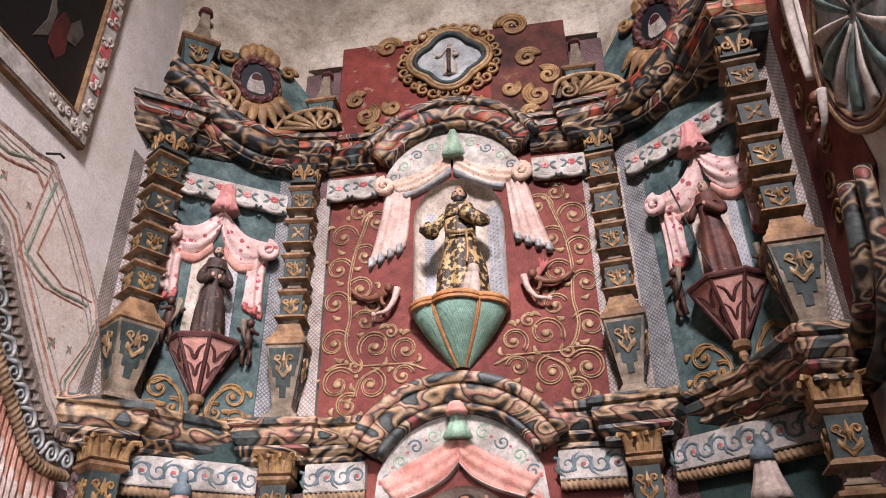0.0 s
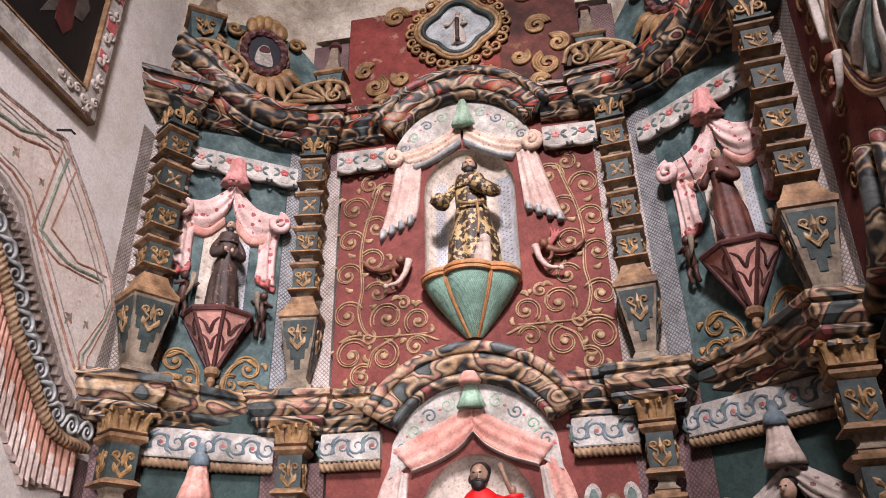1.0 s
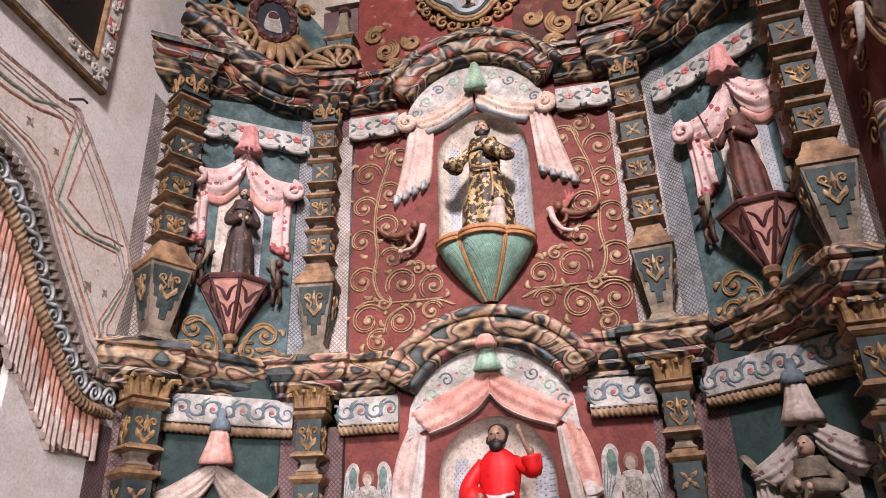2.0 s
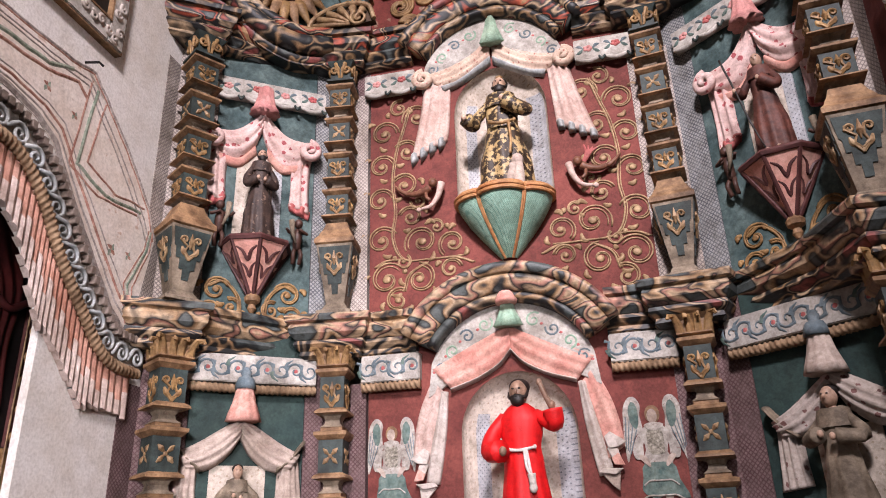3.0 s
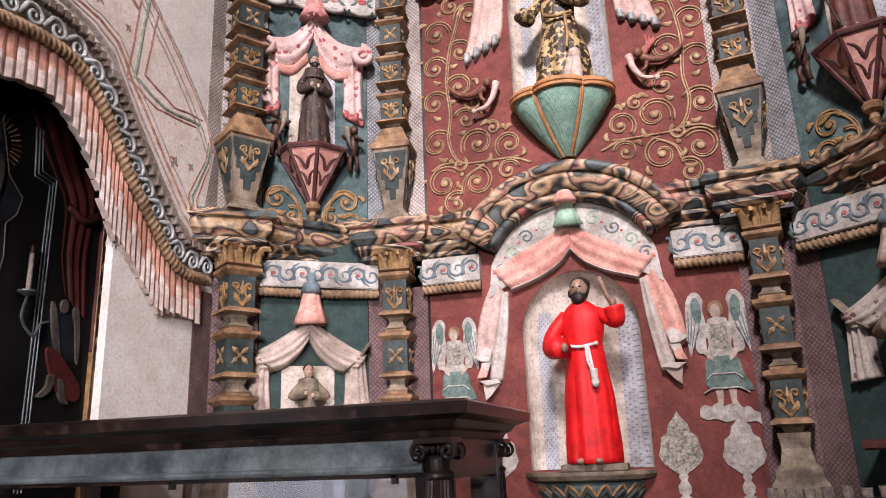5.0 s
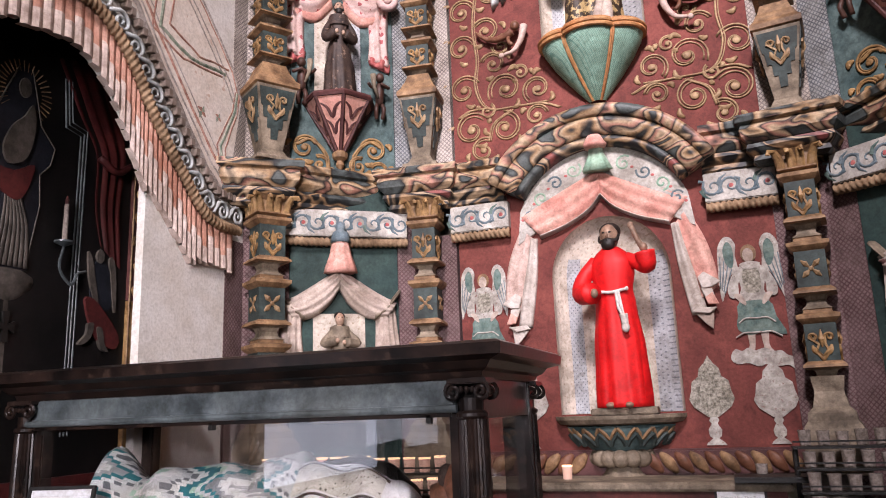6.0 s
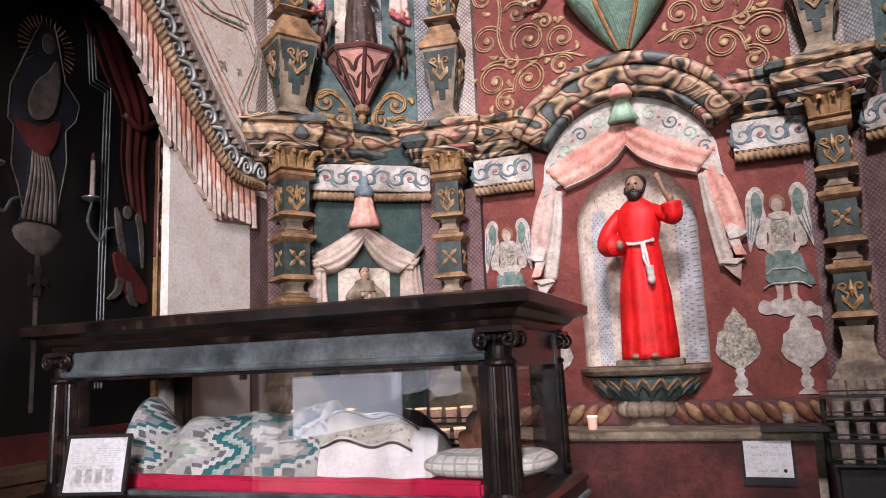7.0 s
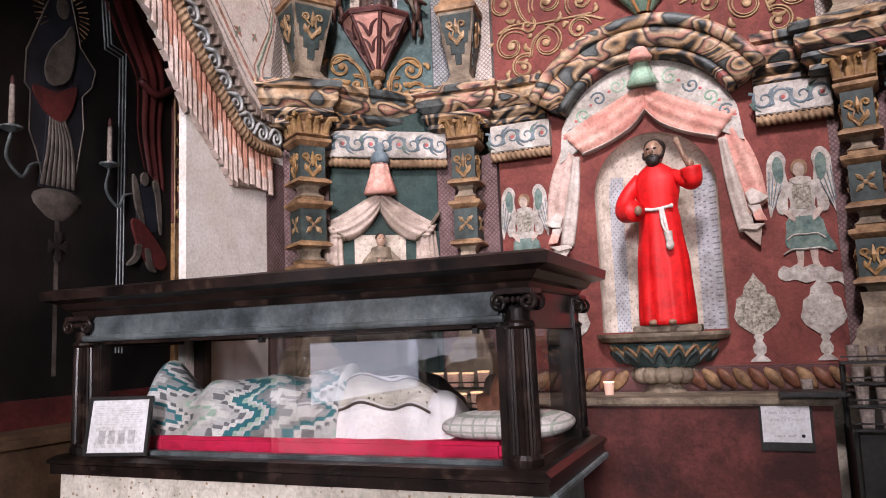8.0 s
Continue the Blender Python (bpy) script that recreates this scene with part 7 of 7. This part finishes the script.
flip = calc(nt, "PINGPONG", band_no, 1.0)
one = ramp(nt, u, [(0.0, (0.46, 0.48, 0.48)), (0.14, (0.15, 0.16, 0.17)), (0.22, (0.62, 0.63, 0.61)), (0.36, (0.020, 0.15, 0.18)), (0.54, (0.36, 0.50, 0.40)), (0.62, (0.55, 0.56, 0.55)), (0.74, (0.03, 0.19, 0.22)), (0.84, (0.24, 0.25, 0.26))], True)
two = ramp(nt, u, [(0.0, (0.56, 0.57, 0.56)), (0.18, (0.30, 0.31, 0.32)), (0.30, (0.025, 0.17, 0.20)), (0.40, (0.60, 0.61, 0.60)), (0.52, (0.12, 0.13, 0.14)), (0.58, (0.44, 0.46, 0.45)), (0.78, (0.30, 0.44, 0.36)), (0.86, (0.62, 0.62, 0.61))], True)
col = mix(nt, "MIX", flip, one, two)
finish(nt, b, col, None, 0.35, 0.8, fine=180)
BLANKET = m


def mound(x0, x1, y0, y1, top, z0, n=50, mrow=22, wrinkle=0.012, seed=0.0):
    grid = []
    for i in range(n + 1):
        s = i / n
        x = x0 + (x1 - x0) * s
        row = []
        for j in range(mrow + 1):
            v = j / mrow
            y = y0 + (y1 - y0) * v
            z = z0 + top(s) * max(math.sin(math.pi * v), 0.0) ** 0.55
            q = noise.noise(Vector((x * 6 + seed, y * 7, seed))) * wrinkle + wrinkle * 0.6 * math.sin(17 * s + 5 * v + seed)
            row.append((x + (wrinkle * math.sin(6 * v + seed)), y - (q if v < 0.5 else 0), max(z + (q if 0 < v < 1 else 0), z0)))
        grid.append(row)
    bm, vs = quads(grid)
    bm.faces.new(vs[0]), bm.faces.new(vs[-1])
    return bm


bl = tagged(smooth(part("blanket", mound(-2.13, -1.20, 2.76, 3.10, lambda s: 0.10 * math.exp(-((s - 0.10) / 0.09) ** 2) + 0.215 + 0.035 * s - 0.05 * math.exp(-((s - 0.27) / 0.08) ** 2) - 0.16 * max(0, 0.06 - s) / 0.06, 1.138, wrinkle=0.014), BLANKET)), "grey white and teal woven blanket over a lying figure", "blanket")
tr = tagged(smooth(part("blanket_fold", mound(-1.27, -1.09, 2.755, 3.10, lambda s: 0.255 + 0.03 * s, 1.138, 20, 18, 0.004, 3.0), BLANKET)), "turned back grey blanket edge", "blanket")
alb = tagged(smooth(part("white_vestment", mound(-1.22, -0.63, 2.77, 3.10, lambda s: 0.245 * math.sin(math.pi * (0.25 + 0.6 * s)) ** 0.7, 1.138, 60, 30, 0.020, 7.0), LINEN)), "white linen vestment on the reclining figure", "garment")
band = thing("embroidered_band", "beige band with dark embroidered leaves on white linen", "garment")
bandm = spotted("embroidered_leaves", (0.52, 0.50, 0.44), (0.62, 0.60, 0.54), (0.09, 0.08, 0.06), 46, 0.25)


def on_linen(x, v, lift):
    """A place on the vestment's wrinkled surface, lifted off it."""
    s, y = (x + 1.22) / 0.59, 2.77 + 0.33 * v
    q = noise.noise(Vector((x * 6 + 7.0, y * 7, 7.0))) * 0.020 + 0.012 * math.sin(17 * s + 5 * v + 7.0)
    z = 1.138 + 0.245 * math.sin(math.pi * (0.25 + 0.6 * s)) ** 0.7 * math.sin(math.pi * v) ** 0.55
    return (x + 0.020 * math.sin(6 * v + 7.0), y - q - lift, z + q + lift)


g = [[on_linen(-1.12 + 0.40 * i / 40, 0.10 + 0.22 * k / 8, 0.006) for k in range(9)] for i in range(41)]
smooth(part("band", quads(g)[0], bandm, band))
for v in (0.085, 0.33):
    part("braid", tube([on_linen(-1.13 + 0.42 * k / 30, v, 0.004) for k in range(31)], 0.0055, 6), BROWNROBE, band)
stole = tagged(smooth(part("dark_stole", mound(-1.08, -0.66, 2.86, 3.12, lambda s: 0.262 * math.sin(math.pi * (0.3 + 0.5 * s)), 1.138, 24, 16, 0.010, 4.0), BLACK)), "dark patterned stole across the reclining figure", "garment")
bm = bmesh.new()
ball(bm, -0.59, 2.93, 1.275, 0.075, 0.070, 0.085, 16, 0)
ball(bm, -0.555, 2.945, 1.270, 0.075, 0.078, 0.078, 16, 1)
ball(bm, -0.600, 2.925, 1.362, 0.012, 0.012, 0.020, 8, 0)
ball(bm, -0.648, 2.925, 1.300, 0.036, 0.042, 0.048, 10, 1)
ball(bm, -0.585, 2.862, 1.262, 0.022, 0.012, 0.026, 8, 0)
for s in (-1, 1):
    ball(bm, -0.578, 2.925 + s * 0.026, 1.350, 0.010, 0.010, 0.007, 6, 1)
tube([(-0.70, 2.94, 1.22), (-0.60, 2.94, 1.25)], 0.055, 12, bm, mat=0)
bmesh.ops.translate(bm, verts=bm.verts[:], vec=(0.16, 0.0, 0.02))
hd = tagged(smooth(part("reclining_figure", bm, (BROWNWOOD, BROWNROBE))), "brown carved head of the reclining figure on a pillow", "statue")
m, nt, b = nodes_of("checked_pillow_cloth", 0.9)
sep = nt.nodes.new("ShaderNodeSeparateXYZ")
nt.links.new(coords(nt, False), sep.inputs[0])
ch = calc(nt, "MAXIMUM", calc(nt, "LESS_THAN", calc(nt, "PINGPONG", calc(nt, "MULTIPLY", sep.outputs[0], 22), 0.5), 0.09), calc(nt, "LESS_THAN", calc(nt, "PINGPONG", calc(nt, "MULTIPLY", sep.outputs[2], 40), 0.5), 0.12))
finish(nt, b, mix(nt, "MIX", ch, (0.72, 0.70, 0.68), (0.42, 0.46, 0.40)), None, 0.2, 0.85)
PILLOW = m
g = []
for i in range(25):
    u = math.pi * i / 24
    g.append([(-0.43 + 0.24 * (abs(math.cos(t)) ** 0.6) * (1 if math.cos(t) > 0 else -1) * math.sin(u) ** 0.35, 2.92 - 0.20 * math.cos(u), 1.185 + 0.050 * math.sin(t) * math.sin(u) ** 0.5) for t in (math.tau * j / 28 for j in range(28))])
pil = tagged(smooth(part("pillow", quads(g, None, True)[0], PILLOW)), "white checked pillow inside the glass case", "pillow")

# framed card leaning on the case
card = thing("framed_card", "black framed printed card leaning against the glass case", "picture frame", m=Matrix.Translation((-2.05, CY0 - 0.03, 1.076)) @ Matrix.Rotation(radians(14), 4, "Z") @ Matrix.Rotation(radians(-12), 4, "X"))
w, h = 0.145, 0.245
for b in ((-w, w, -0.012, 0.006, 0, 0.014), (-w, w, -0.012, 0.006, h - 0.014, h), (-w, -w + 0.014, -0.012, 0.006, 0.014, h - 0.014), (w - 0.014, w, -0.012, 0.006, 0.014, h - 0.014)):
    part("frame_bar", box(*b, bevel=0.002), BLACK, card)
part("sheet", box(-w + 0.014, w - 0.014, -0.002, 0.004, 0.014, h - 0.014), PAPER, card)
for k in range(9):
    part("text_bar", box(-w + 0.03, w - 0.03 - 0.01 * (k % 3), -0.004, -0.001, h - 0.04 - 0.0095 * k, h - 0.0375 - 0.0095 * k), FAINT, card)
for k in range(4):
    part("picture_bar", box(-0.085 + 0.045 * k, -0.055 + 0.045 * k, -0.004, -0.001, 0.05, 0.105), INK, card)
part("picture_ground", box(-0.10, 0.105, -0.003, -0.0015, 0.035, 0.12), FAINT, card)

# donation notice on the altar front, in readable letters
note = thing("notice", "white printed notice in a black sleeve on the red altar", "sign", m=CENTRE @ Matrix.Translation((0.62, -0.42, 1.02)))
part("sleeve", box(-0.125, 0.125, -0.012, 0, -0.145, 0.115, bevel=0.003), BLACK, note)
part("sheet", box(-0.112, 0.112, -0.016, -0.008, -0.10, 0.09), PAPER, note)


def words(text, size, x, y, z, parent, mat):
    c = bpy.data.curves.new("lettering", "FONT")
    c.body, c.size, c.align_x, c.extrude = text, size, "CENTER", 0.0004
    tmp = new("lettering", c)
    dg = bpy.context.evaluated_depsgraph_get()
    me = bpy.data.meshes.new_from_object(tmp.evaluated_get(dg))
    bpy.data.objects.remove(tmp)
    me.materials.clear()
    me.materials.append(mat)
    ob = new("lettering", me)
    ob.parent = parent
    ob.matrix_local = Matrix.Translation((x, y, z)) @ Matrix.Rotation(math.pi / 2, 4, "X")


words("Please Use The Tall", 0.0235, 0, -0.0175, 0.042, note, INK)
words("Tubes To Donate!", 0.0235, 0, -0.0175, 0.006, note, INK)
words("Thank you!", 0.0235, -0.01, -0.0175, -0.074, note, INK)
part("spot", turned([(0.009, 0), (0.009, 0.002)], 12), BLACK, note).matrix_local = Matrix.Translation((0.075, -0.016, -0.068)) @ Matrix.Rotation(math.pi / 2, 4, "X")
tray = thing("iron_tray", "black iron ledge at the end of the altar table", "shelf", m=CENTRE)
part("plate", box(0.60, 0.95, -0.50, -0.30, 1.146, 1.175, bevel=0.004), BLACK, tray)


# ---- votive candles ----
def candle(m, lit=True, h=0.075, r=0.03):
    c = thing("votive_candle", "small lit votive candle in a clear glass" if lit else "unlit white votive candle in a glass", "candle", "votive candles", m=m)
    part("glass", turned([(r * 0.82, 0.0), (r * 0.86, 0.004), (r, h), (r * 0.93, h), (r * 0.8, 0.012), (0.003, 0.012)], 14), WAX if lit else UNLIT, c)
    part("rim", turned([(r * 1.02, h - 0.006), (r * 1.04, h + 0.002), (r * 0.95, h + 0.002)], 14), FLAME if lit else UNLIT, c)
    return c


solo = candle(CENTRE @ Matrix.Translation((-0.29, -0.25, 1.146)))


def rack(m, rows, cols, lit, label):
    r = thing("candle_rack", label, "candle rack", "candle racks", m=m)
    w = cols * 0.085
    for k in range(rows):
        y, z = 0.11 * k, 0.095 * k
        part("tray", box(-0.02, w + 0.02, y - 0.045, y + 0.045, z - 0.012, z), BLACK, r)
        part("rail", box(-0.02, w + 0.02, y - 0.05, y - 0.044, z + 0.02, z + 0.028), BLACK, r)
    for x in (-0.01, w + 0.01):
        part("leg", tube([(x, 0.0, -0.012), (x, 0.0, -m.translation.z)], 0.014, 6), BLACK, r)
        part("leg", tube([(x, 0.11 * (rows - 1), 0.09 * (rows - 1)), (x, 0.11 * (rows - 1), -m.translation.z)], 0.014, 6), BLACK, r)
    # Black panel also stands in for the deep shade under the trays.
    part("shade_apron", box(-0.02, w + 0.02, 0.0, 0.11 * rows, -m.translation.z + 0.02, -0.03), BLACK, r)
    rng = random.Random(cols * 7 + rows)
    for k in range(rows):
        for c in range(cols):
            q = proto_lit if lit else proto_unlit
            copy_thing(q, m @ Matrix.Translation((0.043 + 0.085 * c, 0.11 * k, 0.095 * k)) @ Matrix.Diagonal((1, 1, rng.uniform(0.9, 1.08), 1)))


proto_lit = solo
proto_unlit = candle(Matrix.Translation((0.66, 4.56, 1.147)) @ Matrix.Diagonal((1, 1, 1, 1)), False)
rack(Matrix.Translation((-1.93, 3.75, 1.16)), 2, 13, True, "black iron rack of lit votive candles behind the glass case")
rack(Matrix.Translation((0.83, 4.12, 1.03)), 4, 10, False, "black iron rack of unlit votive candles beside the altar")
